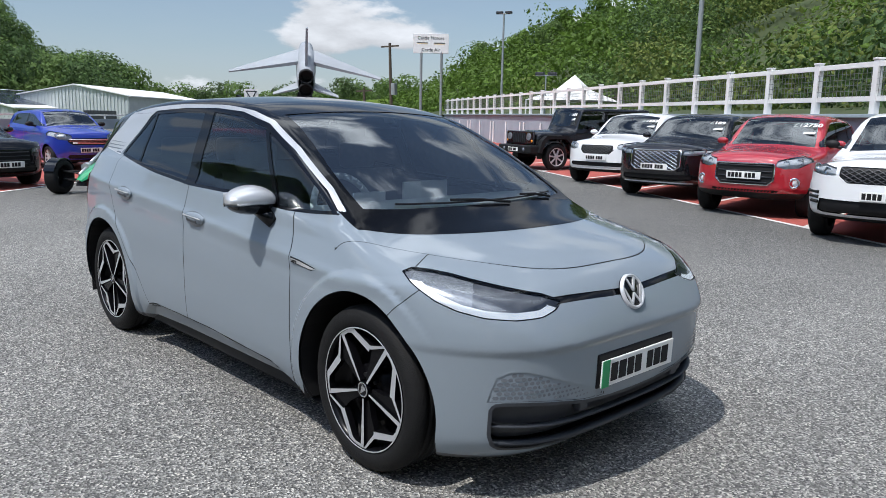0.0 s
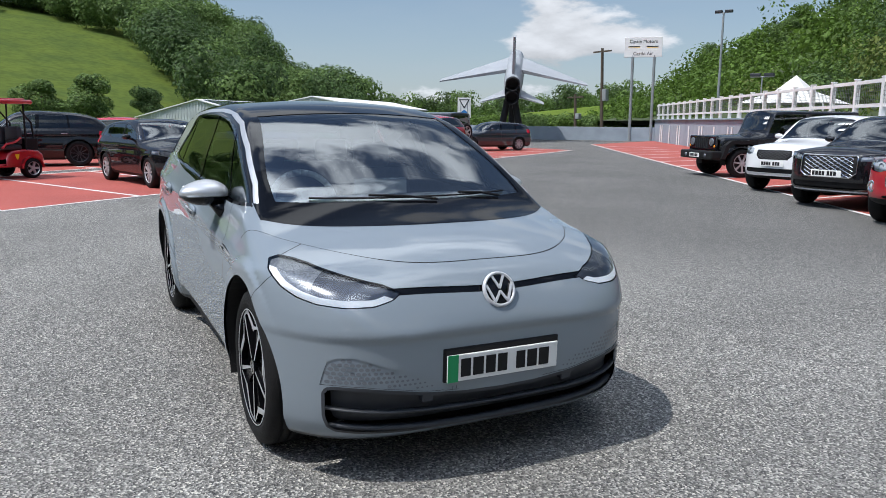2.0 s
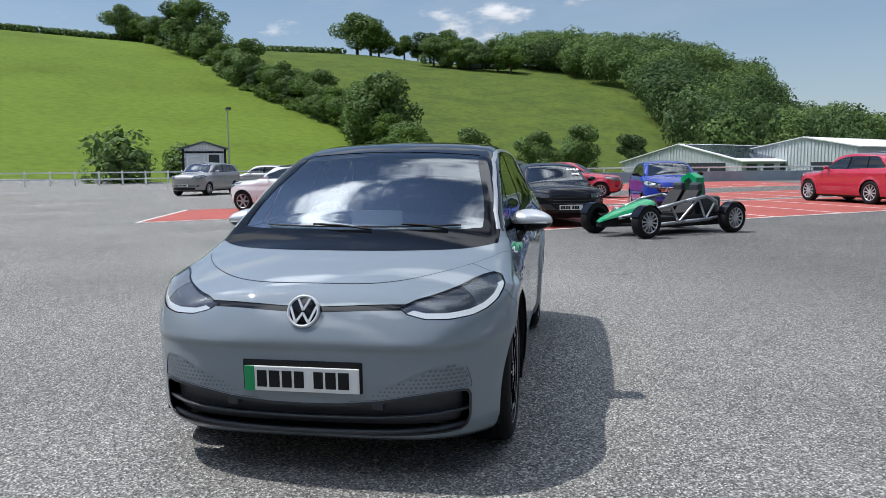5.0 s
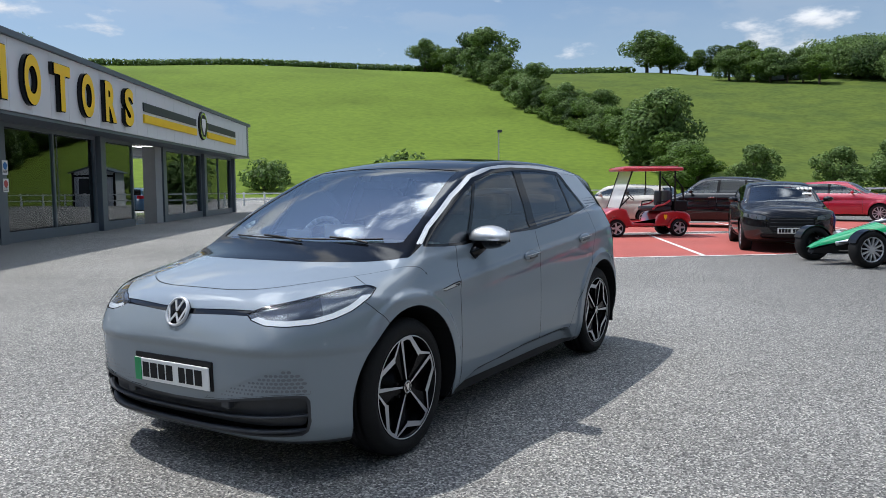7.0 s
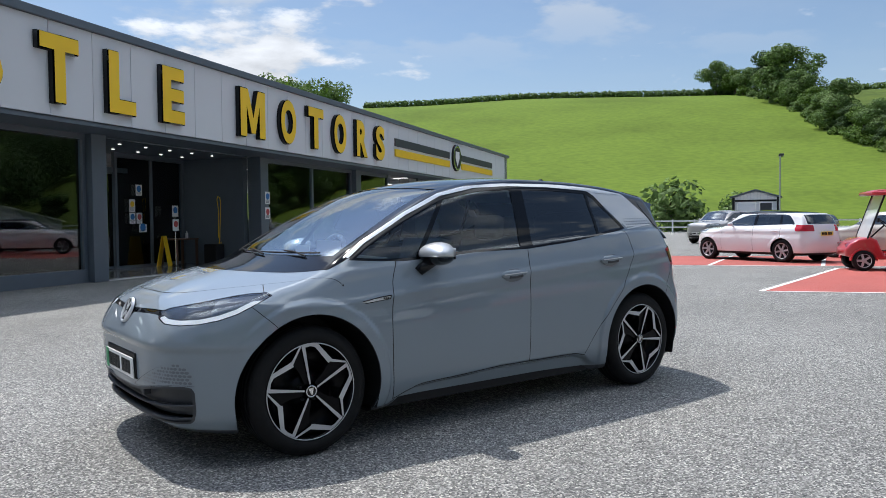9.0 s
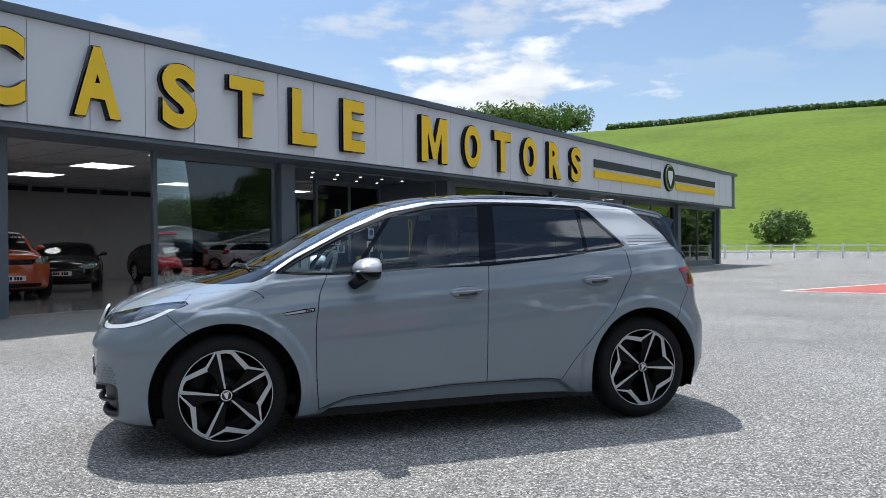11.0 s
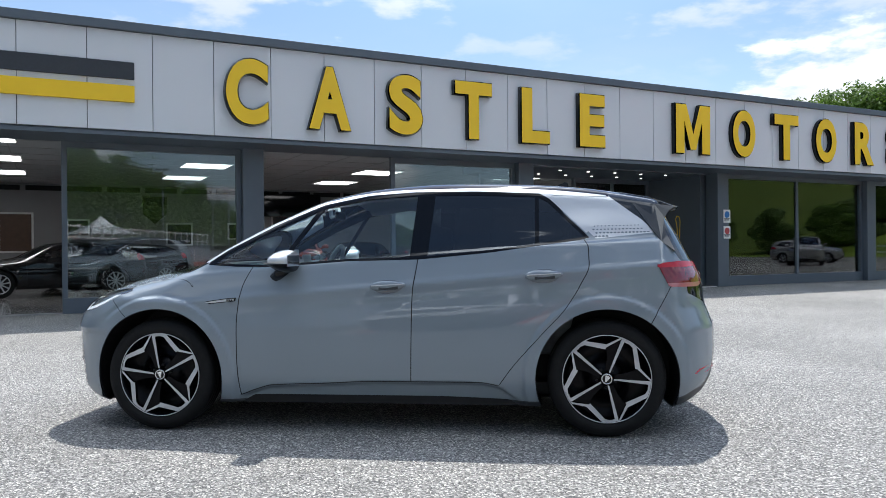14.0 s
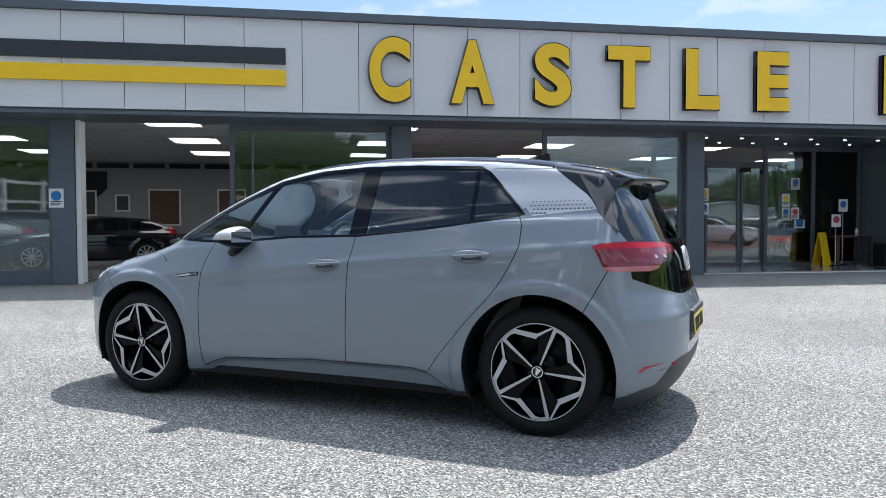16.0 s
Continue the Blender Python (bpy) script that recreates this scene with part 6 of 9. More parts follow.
# ---- the other cars ----
def car_F(c):
    L, W, H, b = c["L"], c["W"], c["H"], c.get("boxy", 0.0)
    hx, lo = -L / 2, c["clear"]
    hood, cowl, cz, belt = c["hood"], c["cowl"], c["cowl_z"], c["belt"]
    top = [(hx, hood - 0.16), (hx + 0.10, hood - 0.04), (hx + 0.3, hood + 0.01), (cowl - 0.25, cz - 0.035), (cowl, cz), (c["roof0"], H - 0.05), (c["roof0"] + 0.45, H), (c["roof1"], H - 0.02 - 0.03 * (1 - b)), (L / 2, H - c["drop"])]
    if c.get("boxy"):
        top = [(hx, hood - 0.05), (hx + 0.12, hood), (cowl - 0.1, cz), (cowl, cz + 0.03), (c["roof0"], H - 0.02), (c["roof0"] + 0.3, H), (L / 2, H)]
    wide = [(lo - 0.05, W * 0.42), (lo + 0.03, W * 0.455), (lo + 0.12, W * 0.48), (max(0.48, lo + 0.2), W * 0.496), (max(0.64, lo + 0.26), W * 0.5), (belt - 0.18, W * 0.488), (belt - 0.13, W * 0.489), (belt - 0.02, W * 0.468), (belt + 0.02, W * 0.452), (H - 0.12, W * (0.372 + 0.06 * b)), (H + 0.1, W * (0.31 + 0.1 * b))]
    front = [(lo - 0.05, hx + 0.50), (lo, hx + 0.30), (lo + 0.06, hx + 0.10), (lo + 0.13, hx + 0.02), (max(0.5, lo + 0.2), hx), (hood - 0.15, hx + 0.02), (hood, hx + 0.08), (H, hx + 0.3)]
    lean = c.get("lean", 0.35)
    rear = [(lo - 0.05, L / 2 - 0.3), (lo + 0.1, L / 2 - 0.04), (0.55, L / 2), (belt - 0.1, L / 2 - 0.05), (belt + 0.05, L / 2 - 0.09), (H, L / 2 - 0.09 - lean)]
    cf, cr = c.get("nose_curve", 0.55) * (1 - 0.6 * b), 0.26 * (1 - 0.6 * b)

    def F(x, y, z):
        ay = np.abs(y)
        roofy = step01(x, cowl - 0.2, c["roof0"])
        t = z - curve(x - 0.04 * (ay / 0.6) ** 2, top) + (1 - roofy) * 0.09 * (ay / 0.8) ** 2.4 + roofy * 0.04 * (ay / 0.62) ** 2
        w = curve(z, wide) * curve(x, [(-L / 2, 0.95), (-L * 0.3, 1.0), (L * 0.3, 1.0), (L / 2, 0.95)])
        for ax_ in (c["ax"] - c["wb"] / 2, c["ax"] + c["wb"] / 2):
            r = np.hypot(x - ax_, z - c["wr"])
            w = w + 0.012 * step01(r, c["wr"] - 0.02, c["wr"] + 0.03) * (1 - step01(r, c["wr"] + 0.08, c["wr"] + 0.12))
        f = smax(t, ay - w, 0.09 - 0.03 * b)
        f = smax(f, curve(z, front) + cf * (ay / 0.9) ** 4 - x, 0.06)
        f = smax(f, x - (curve(z, rear) - cr * (ay / 0.9) ** 4), 0.06)
        return smax(f, lo - z, 0.03)

    return F


def make_car(name, label, paint, m, group="", h=0.05, **kw):
    """A parked car: body skin cut into panels, panes, lamps and trim, on four wheels. It faces -x at its own origin."""
    c = dict(L=4.3, W=1.82, H=1.5, wb=2.62, wr=0.325, ax=-0.05, hood=0.92, cowl=-1.05, cowl_z=1.02, belt=0.98, roof0=-0.25, roof1=1.3, drop=0.2, lean=0.35, rim=ALLOY, spokes=10, trim=0.27, roof=None, wtop=None, clear=0.2, intake=(0.29, 0.39, 0.32), tail=0.95, grille=(0.46, 0.45, 0.72), rear_glass=GLASS_DARK)
    c.update(kw)
    L, W, H, belt = c["L"], c["W"], c["H"], c["belt"]
    F = car_F(c)
    car = empty(name)
    tagged(car, label, "car", group)
    V, N, T = surface(F, (-L / 2 - 0.1, -W / 2 - 0.1, 0.12), (L / 2 + 0.1, W / 2 + 0.1, H + 0.1), h)
    ay = lambda V: np.abs(V[:, 1])
    wt = c["wtop"] or H - 0.12
    a0, a1 = c["cowl"] + 0.12, c["roof0"] + 0.28
    t0, t1 = L / 2 - 0.42 - c["lean"] * 0.15, L / 2 - 0.36 - c["lean"] * 0.95
    if c.get("boxy"):
        a0, a1, t0, t1 = c["cowl"] + 0.16, c["roof0"] + 0.14, L / 2 - 0.2, L / 2 - 0.25
    dlo = [(a0, belt + 0.03), (0.2, belt + 0.035), (t0, belt + 0.08), (t0 - 0.02, belt + 0.14), (t1, wt - 0.05), (t1 - 0.15, wt - 0.01), (0.4, wt + 0.005), (a1, wt - 0.02), (a1 - 0.14, wt - 0.06)]
    side = lambda V, N: (0.32 - np.abs(N[:, 1])) * 0.5
    f_dlo = lambda V, N: np.maximum(poly_dist(V[:, 0], V[:, 2], dlo), side(V, N))
    wx = lambda V: c["cowl"] + 0.05 + 0.08 * (ay(V) / 0.6) ** 2
    f_wind = lambda V, N: np.maximum(np.maximum(wx(V) - V[:, 0], V[:, 0] - c["roof0"] + 0.02), np.maximum(ay(V) - W * (0.385 - 0.06 * step01(V[:, 0], c["cowl"], c["roof0"])), c["cowl_z"] - 0.08 - V[:, 2]))
    f_rg = lambda V, N: np.maximum(np.maximum(belt + 0.08 - V[:, 2], V[:, 2] - H + 0.14), np.maximum(ay(V) - W * 0.36 + 0.18 * (V[:, 2] - belt), np.maximum(L / 2 - 0.35 - c["lean"] - V[:, 0], 0.35 - N[:, 0])))
    ax0, ax1 = c["ax"] - c["wb"] / 2, c["ax"] + c["wb"] / 2
    f_arch = lambda V, N: np.maximum(np.minimum(np.hypot(V[:, 0] - ax0, V[:, 2] - c["wr"]), np.hypot(V[:, 0] - ax1, V[:, 2] - c["wr"])) - c["wr"] - 0.035, W * 0.3 - ay(V))
    f_low = lambda V, N: V[:, 2] - c["trim"]
    zl = c["hood"] - 0.12
    gz0, gz1, gy = c["grille"]
    iz0, iz1, iw = c["intake"]
    lamp_poly = c.get("lamp_poly") or [(W * 0.25, zl - 0.07), (W * 0.26, zl + 0.02), (W * 0.38, zl + 0.08), (W * 0.50, zl + 0.13), (W * 0.50, zl + 0.02), (W * 0.42, zl - 0.09), (W * 0.32, zl - 0.11)]
    f_lamp = lambda V, N: np.maximum(poly_dist(ay(V), V[:, 2], lamp_poly), V[:, 0] + L / 2 - 0.62)
    gp = [(gy * 0.8, gz0), (gy, gz0 + 0.08), (gy, gz1 - 0.03), (gy * 0.96, gz1), (-1, gz1), (-1, gz0)]
    f_gr = lambda V, N: np.maximum(poly_dist(ay(V), V[:, 2], gp), V[:, 0] + L / 2 - 0.5)
    f_int = lambda V, N: np.maximum(poly_dist(ay(V), V[:, 2], [(-1, iz0), (W * iw * 0.93, iz0 + 0.01), (W * iw, iz0 + 0.04), (W * iw * 0.97, iz1), (-1, iz1)]), V[:, 0] + L / 2 - 0.5)
    tz = c["tail"]
    f_tail = lambda V, N: np.maximum(np.maximum(np.abs(V[:, 2] - tz) - c.get("tail_h", 0.085), W * c.get("tail_in", 0.24) - ay(V)), L / 2 - 0.42 + 0.5 * np.abs(V[:, 2] - tz) - V[:, 0])
    f_roof = lambda V, N: np.maximum(wt + 0.015 - V[:, 2], c["roof0"] - 0.6 - V[:, 0])
    pil = [(c["cowl"] + 0.62 * (c["roof0"] - c["cowl"]) + 0.45, 0.012, 0.72), (0.30, 0.045, 0.05), (c.get("pil", 1.15), 0.03, -0.1)]
    for f in (f_dlo, f_wind, f_rg, f_arch, f_low, f_lamp, f_gr, f_int, f_tail):
        V, N, T = cut(V, N, T, f)
    if c["roof"]:
        V, N, T = cut(V, N, T, f_roof)
    for px, half, sl in pil[1:]:
        for lv in (-half, half):
            V, N, T = cut(V, N, T, lambda V, N: np.where(f_dlo(V, N) < 0.05, V[:, 0] - px - (V[:, 2] - belt) * sl, 9.0), lv)
    doors = ([-0.78 + c["ax"], 0.28, 1.18] if c.get("five", True) else [-0.75 + c["ax"], 0.55])
    for dx in doors:
        for lv in (-0.004, 0.004):
            V, N, T = cut(V, N, T, lambda V, N: np.where((V[:, 2] > 0.3) & (V[:, 2] < belt + 0.02) & (ay(V) > W * 0.38), V[:, 0] - dx, 9.0), lv)
    C, M = V[T].mean(1), N[T].mean(1)
    free = np.ones(len(T), bool)

    def take(mask):
        nonlocal free
        got = mask & free
        free = free & ~got
        return got

    gone = take(f_arch(C, M) < 0)
    inner = free.copy()
    dl = f_dlo(C, M) < 0
    pill = np.zeros(len(T), bool)
    for px, half, sl in pil[1:]:
        pill |= np.abs(C[:, 0] - px - (C[:, 2] - belt) * sl) < half
    for k in (-1, 1):
        s_ = C[:, 1] * k > 0
        pane = take(dl & ~pill & s_)
        skin("side_window", V, N, T, pane & (C[:, 0] < 0.32), GLASS_MID, car, "", -0.004)
        skin("rear_side_window", V, N, T, pane & (C[:, 0] >= 0.32), c["rear_glass"], car, "", -0.004)
        skin("window_pillar", V, N, T, take(dl & s_), GLOSS_BLACK, car)
        lm = take((f_lamp(C, M) < 0) & s_)
        hl = skin("headlight", V, N, T, lm, GLASS_LAMP, car, "clear headlight")
        if hl:
            skin("lamp_bowl", V, N, T, lm, c.get("bowl", LAMP_CLEAR), hl, "", -0.03)
        skin("tail_light", V, N, T, take((f_tail(C, M) < 0) & s_), TAIL_RED, car, "red tail light", 0.003)
    skin("windscreen", V, N, T, take(f_wind(C, M) < 0), GLASS_MID, car, "", -0.003)
    skin("rear_screen", V, N, T, take(f_rg(C, M) < 0), GLASS_DARK, car, "", -0.003)
    inner &= free
    skin("grille", V, N, T, take(f_gr(C, M) < 0), BLACK, car, "black front grille", -0.012)
    skin("lower_intake", V, N, T, take(f_int(C, M) < 0), BLACK, car, "", -0.02)
    skin("lower_trim", V, N, T, take(f_low(C, M) < 0), BLACK if c.get("clad", True) else paint, car, "dark plastic lower trim")
    gap = np.zeros(len(T), bool)
    for dx in doors:
        gap |= (np.abs(C[:, 0] - dx) < 0.004) & (C[:, 2] > 0.3) & (C[:, 2] < belt + 0.02) & (ay(C) > W * 0.38)
    take(gap)
    if c["roof"]:
        skin("roof", V, N, T, take(f_roof(C, M) < 0), c["roof"], car, "contrasting roof")
    skin("body", V, N, T, free, paint, car)
    known = {}

    def nose(y, z):
        key = (round(abs(float(y)), 4), round(float(z), 4))
        if key not in known:
            known[key] = nose_x(F, L, *key)
        return known[key]

    if not c.get("boxy"):
        bm = bmesh.new()
        if c.get("mesh"):
            # diamond lattice over the opening
            st = c["mesh"]
            ok = lambda y, z: poly_dist(np.array([abs(y)]), np.array([z]), gp)[0] < -0.008
            for i in range(-14, 15):
                for j_ in range(14):
                    y, z = st * i, gz0 + st * 0.55 * j_ + 0.01
                    if (i + j_) % 2 or not ok(y, z):
                        continue
                    for dy in (-st, st):
                        if ok(y + dy, z + st * 0.55):
                            add_tube(bm, (nose(y, z) - 0.004, y, z), (nose(y + dy, z + st * 0.55) - 0.004, y + dy, z + st * 0.55), 0.006, None, 4)
        else:
            for gz in np.linspace(gz0 + 0.04, gz1 - 0.03, 4):
                w_ = gy * (0.78 if gz < gz0 + 0.1 else 0.92)
                ys = np.linspace(-w_, w_, 9)
                for a, b in zip(ys[:-1], ys[1:]):
                    add_tube(bm, (nose(a, gz), a, gz), (nose(b, gz), b, gz), 0.009, None, 5)
        part("grille_mesh", bm, c.get("bars", SHADOW_GREY), car)
        if c.get("edge"):
            bm = bmesh.new()
            loop = [p for p in gp[:4]] + [(0.0, gz1)]
            loop = [(0.0, gz0)] + loop
            for k in (-1, 1):
                pts = []
                for (y0, z0), (y1, z1) in zip(loop[:-1], loop[1:]):
                    for q in np.linspace(0, 1, 6)[:-1]:
                        y, z = y0 + (y1 - y0) * q, z0 + (z1 - z0) * q
                        pts.append((nose(y, z) - 0.004, k * y, z))
                pts.append((nose(0, gz1) - 0.004, 0, gz1))
                for a, b in zip(pts[:-1], pts[1:]):
                    add_tube(bm, a, b, 0.013, None, 6)
            part("grille_edge", bm, CHROME, car, "chrome grille edge")
        # lamp units behind the clear cover
        lc = np.mean(lamp_poly, axis=0)
        for k in (-1, 1):
            for dy in (-0.09, 0.07):
                y, z = lc[0] + dy, lc[1] + 0.25 * dy
                u_ = part("lamp_unit", spun([(0.0, 0.03), (0.03, 0.02), (0.042, -0.004), (0.048, 0.0)], 16, "X"), CHROME, car, "round chrome lamp unit", True)
                u_.matrix_local = pose(nose(y, z) + 0.035, k * y, z, 0, 0, -k * 25)
        if c.get("lip"):
            bm = bmesh.new()
            ys = np.linspace(-W * 0.36, W * 0.36, 13)
            zl_ = c["lip"]
            for a, b in zip(ys[:-1], ys[1:]):
                add_box(bm, (0, 0, -0.018), (0.02, float(np.hypot(b - a, nose(b, zl_) - nose(a, zl_))) + 0.004, 0.018), 0.0, Matrix.Translation((nose(a, zl_) - 0.012, a, zl_)) @ Matrix.Rotation(math.atan2(-(nose(b, zl_) - nose(a, zl_)), b - a), 4, "Z"))
            part("bumper_lip", bm, SILVER, car, "silver lower bumper lip")
        if c.get("fog"):
            fy, fz = c["fog"]
            for k in (-1, 1):
                ring_ = part("fog_lamp", spun([(0.05, -0.004), (0.062, -0.016), (0.085, -0.012), (0.092, 0.01)], 20, "X"), CHROME, car, "chrome ringed round fog lamp", True)
                ring_.matrix_local = pose(nose(fy, fz), k * fy, fz, 0, 0, -k * 26)
                part("lens", spun([(0.0, -0.008), (0.04, -0.004), (0.05, 0.01)], 16, "X"), LAMP_CLEAR, ring_, "", True)
        if c.get("vents"):
            for k in (-1, 1):
                bm = bmesh.new()
                for q, z in enumerate((0.50, 0.56, 0.62)):
                    y0, y1 = W * 0.395, W * (0.455 + 0.015 * q)
                    add_tube(bm, (nose(y0, z) - 0.004, k * y0, z), (nose(y1, z) - 0.004, k * y1, z), 0.022, None, 5)
                part("bumper_vent", bm, BLACK, car, "black slatted bumper vent")
    lin = box((ax0 - 0.37, -W * 0.46, 0.3), (ax1 + 0.37, W * 0.46, 0.75))
    for ax_ in (ax0, ax1):
        for k in (-1, 1):
            bm = bmesh.new()
            rr = c["wr"] + 0.036
            arc = [(ax_ + rr * math.cos(t), c["wr"] + rr * math.sin(t)) for t in np.linspace(-0.15, math.pi + 0.15, 17)]
            r0 = [bm.verts.new((x, k * W * 0.455, z)) for x, z in arc]
            r1 = [bm.verts.new((x, k * W * 0.30, z)) for x, z in arc]
            for a in range(16):
                bm.faces.new((r0[a], r0[a + 1], r1[a + 1], r1[a]))
            bm.faces.new(r1)
            part("wheel_well", bm, BLACK, car)
    lin.free()
    wy = c.get("track", W / 2 - 0.125)
    w1 = plain_wheel(car, ax0, -wy, 0, c["wr"], c["spokes"], c["rim"])
    for x, y, t in ((ax1, -wy, 0), (ax0, wy, 180), (ax1, wy, 180)):
        copy_thing(w1, pose(x, y, c["wr"], 0, 17 * x, t))
    for k in (-1, 1):
        bm = bmesh.new()
        bmesh.ops.create_uvsphere(bm, u_segments=14, v_segments=8, radius=1.0, matrix=Matrix.Translation((c["cowl"] + 0.55, k * (W / 2 + 0.06), belt + 0.08)) @ Matrix.Diagonal((0.06, 0.10, 0.058, 1)))
        add_tube(bm, (c["cowl"] + 0.55, k * (W / 2 - 0.1), belt + 0.02), (c["cowl"] + 0.55, k * (W / 2 + 0.02), belt + 0.05), 0.025, None, 8)
        part("mirror", bm, c.get("mirror", paint), car, "", True)
        for hx_ in ([0.12, 1.0] if c.get("five", True) else [0.35]):
            hy = W * 0.488
            part("door_handle", box((hx_ - 0.09, k * hy - 0.012, belt - 0.125), (hx_ + 0.09, k * hy + 0.012, belt - 0.095), 0.008), c.get("handle", paint), car)
    pz = c.get("plate_z", 0.50)
    plate(car, pose(-L / 2 - 0.022 - c.get("plate_out", 0.0), 0, pz), PLATE_WHITE)
    plate(car, pose(L / 2 + 0.03 - c.get("plate_in", 0.03), 0, c.get("rear_plate", 0.80), 0, 0, 180), PLATE_YELLOW, None, "number_plate", "yellow rear number plate with dark bars")
    part("cabin", box((c["cowl"] + 0.1, -W * 0.38, 0.3), (L / 2 - 0.35, W * 0.38, 0.55)), BLACK, car)
    part("dashboard", box((c["cowl"] + 0.06, -W * 0.38, 0.6), (c["cowl"] + 0.4, W * 0.38, c["cowl_z"] - 0.06), 0.03), SHADOW_GREY, car)
    for x0 in (c["cowl"] + 0.95, c["cowl"] + 1.85):
        for y in (-0.36, 0.36):
            part("seat", prism([(x0 - 0.4, 0.5), (x0, 0.5), (x0 + 0.22, H - 0.42), (x0 + 0.22, H - 0.2), (x0 + 0.12, H - 0.2), (x0 + 0.08, H - 0.42), (x0 - 0.1, 0.66), (x0 - 0.4, 0.66)], y - 0.22, y + 0.22, lambda a, b, d: (a, d, b)), SHADOW_GREY, car)
    if c.get("card"):
        # prices in white figures on the windscreen, and a small card
        sl = math.atan2(H - 0.05 - c["cowl_z"], c["roof0"] - c["cowl"])
        for fr, txt in ((0.66, c["card"]), (0.46, "")):
            y = -W * 0.25 - (0.0 if txt else 0.06)
            x, z = c["cowl"] + fr * (c["roof0"] - c["cowl"]), c["cowl_z"] + fr * (H - 0.05 - c["cowl_z"])
            n_ = np.array([-math.sin(sl), 0, math.cos(sl)])
            p = np.array([x, y, z]) + 0.15 * n_
            while F(p[:1], p[1:2], p[2:])[0] > 0.012:
                p = p - 0.004 * n_
            mm = Matrix.Translation(p) @ Matrix(((0, math.cos(sl), -math.sin(sl), 0), (-1, 0, 0, 0), (0, math.sin(sl), math.cos(sl), 0), (0, 0, 0, 1)))
            if txt.startswith("-"):
                bm = bmesh.new()
                for q in range(5):
                    add_box(bm, (-0.2 + 0.08 * q, 0, 0), (-0.145 + 0.08 * q, 0.08, 0.004))
                part("price_figures", bm, PLATE_WHITE, car, "white price bars on the windscreen").matrix_local = mm
            elif txt:
                cu = bpy.data.curves.new("figures", "FONT")
                cu.body, cu.size, cu.align_x, cu.extrude, cu.offset = txt, 0.15, "CENTER", 0.001, 0.003
                tmp = new("figures", cu)
                me = bpy.data.meshes.new_from_object(tmp.evaluated_get(bpy.context.evaluated_depsgraph_get()))
                bpy.data.objects.remove(tmp)
                me.materials.append(PLATE_WHITE)
                fig = new("price_figures", me)
                fig.parent = car
                fig.matrix_local = mm
            else:
                part("price_card", box((-0.09, 0, 0), (0.09, 0.07, 0.004)), PLATE_WHITE, car, "small white card on the windscreen").matrix_local = mm
    if c.get("boxy"):
        off_road_parts(car, c, ax0, ax1)
    car.matrix_world = m
    return car


def off_road_parts(car, c, ax0, ax1):
    """Slotted grille, round lamps, steel bumper, squared wheel flares and a spare wheel."""
    x = -c["L"] / 2
    part("front_bumper", box((x - 0.22, -0.86, 0.48), (x + 0.10, 0.86, 0.70), 0.04), BLACK, car, "deep black plastic bumper")
    part("rear_bumper", box((-x - 0.1, -0.80, 0.48), (-x + 0.14, 0.80, 0.66), 0.03), BLACK, car)
    part("grille_panel", box((x - 0.03, -0.70, 0.72), (x + 0.06, 0.70, 1.10), 0.03), c["face"], car, "upright slotted grille panel")
    for q in range(7):
        y = -0.30 + 0.10 * q
        part("grille_slot", box((x - 0.036, y - 0.03, 0.76), (x - 0.02, y + 0.03, 1.05), 0.006), BLACK, car)
        part("slot_edge", box((x - 0.042, y + 0.034, 0.77), (x - 0.026, y + 0.046, 1.04), 0.003), SHADOW_GREY, car)
    for k in (-1, 1):
        l_ = part("headlight", spun([(0.0, -0.03), (0.06, -0.026), (0.088, -0.012), (0.092, -0.02), (0.104, -0.018), (0.108, 0.03)], 24, "X"), LAMP_GREY, car, "round clear headlight", True)
        l_.matrix_local = pose(x - 0.035, k * 0.50, 0.94)
        part("fog_lamp", spun([(0.0, -0.02), (0.05, -0.012), (0.062, 0.03)], 16, "X"), LAMP_GREY, car, "", True).matrix_local = pose(x - 0.225, k * 0.52, 0.58)
        part("indicator", spun([(0.0, -0.012), (0.035, -0.006), (0.04, 0.02)], 14, "X"), AMBER, car, "", True).matrix_local = pose(x - 0.035, k * 0.645, 0.82)
        for ax_ in (ax0, ax1):
            out = [(-0.64, 0.50), (-0.52, 0.86), (-0.36, 0.98), (0.34, 0.98), (0.52, 0.84), (0.62, 0.50)]
            inn = [(0.53, 0.50), (0.43, 0.78), (0.29, 0.89), (-0.30, 0.89), (-0.43, 0.79), (-0.53, 0.50)]
            ys = (0.68, 0.93) if k > 0 else (-0.93, -0.68)
            part("wheel_flare", prism([(ax_ + a, b) for a, b in out + inn], ys[0], ys[1], lambda a, b, d: (a, d, b)), BLACK, car, "squared black wheel flare")
    if c.get("spare"):
        sp = plain_wheel(car, 0, 0, 0, c["wr"], 6, ALLOY)
        sp.matrix_local = pose(-x + 0.13, 0, 0.95, 0, 0, 90)


def nose_x(F, L, y, z):
    """Where the front of the body lies at a given side distance and height."""
    a, b = -L / 2 - 0.1, -L / 2 + 1.2
    for _ in range(13):
        m_ = 0.5 * (a + b)
        if F(np.array([m_]), np.array([float(y)]), np.array([float(z)]))[0] > 0:
            a = m_
        else:
            b = m_
    return a


def at(x, y, heading):
    """The pose of a car whose front points to the bearing."""
    return pose(x, y, 0, 0, 0, heading - 180)


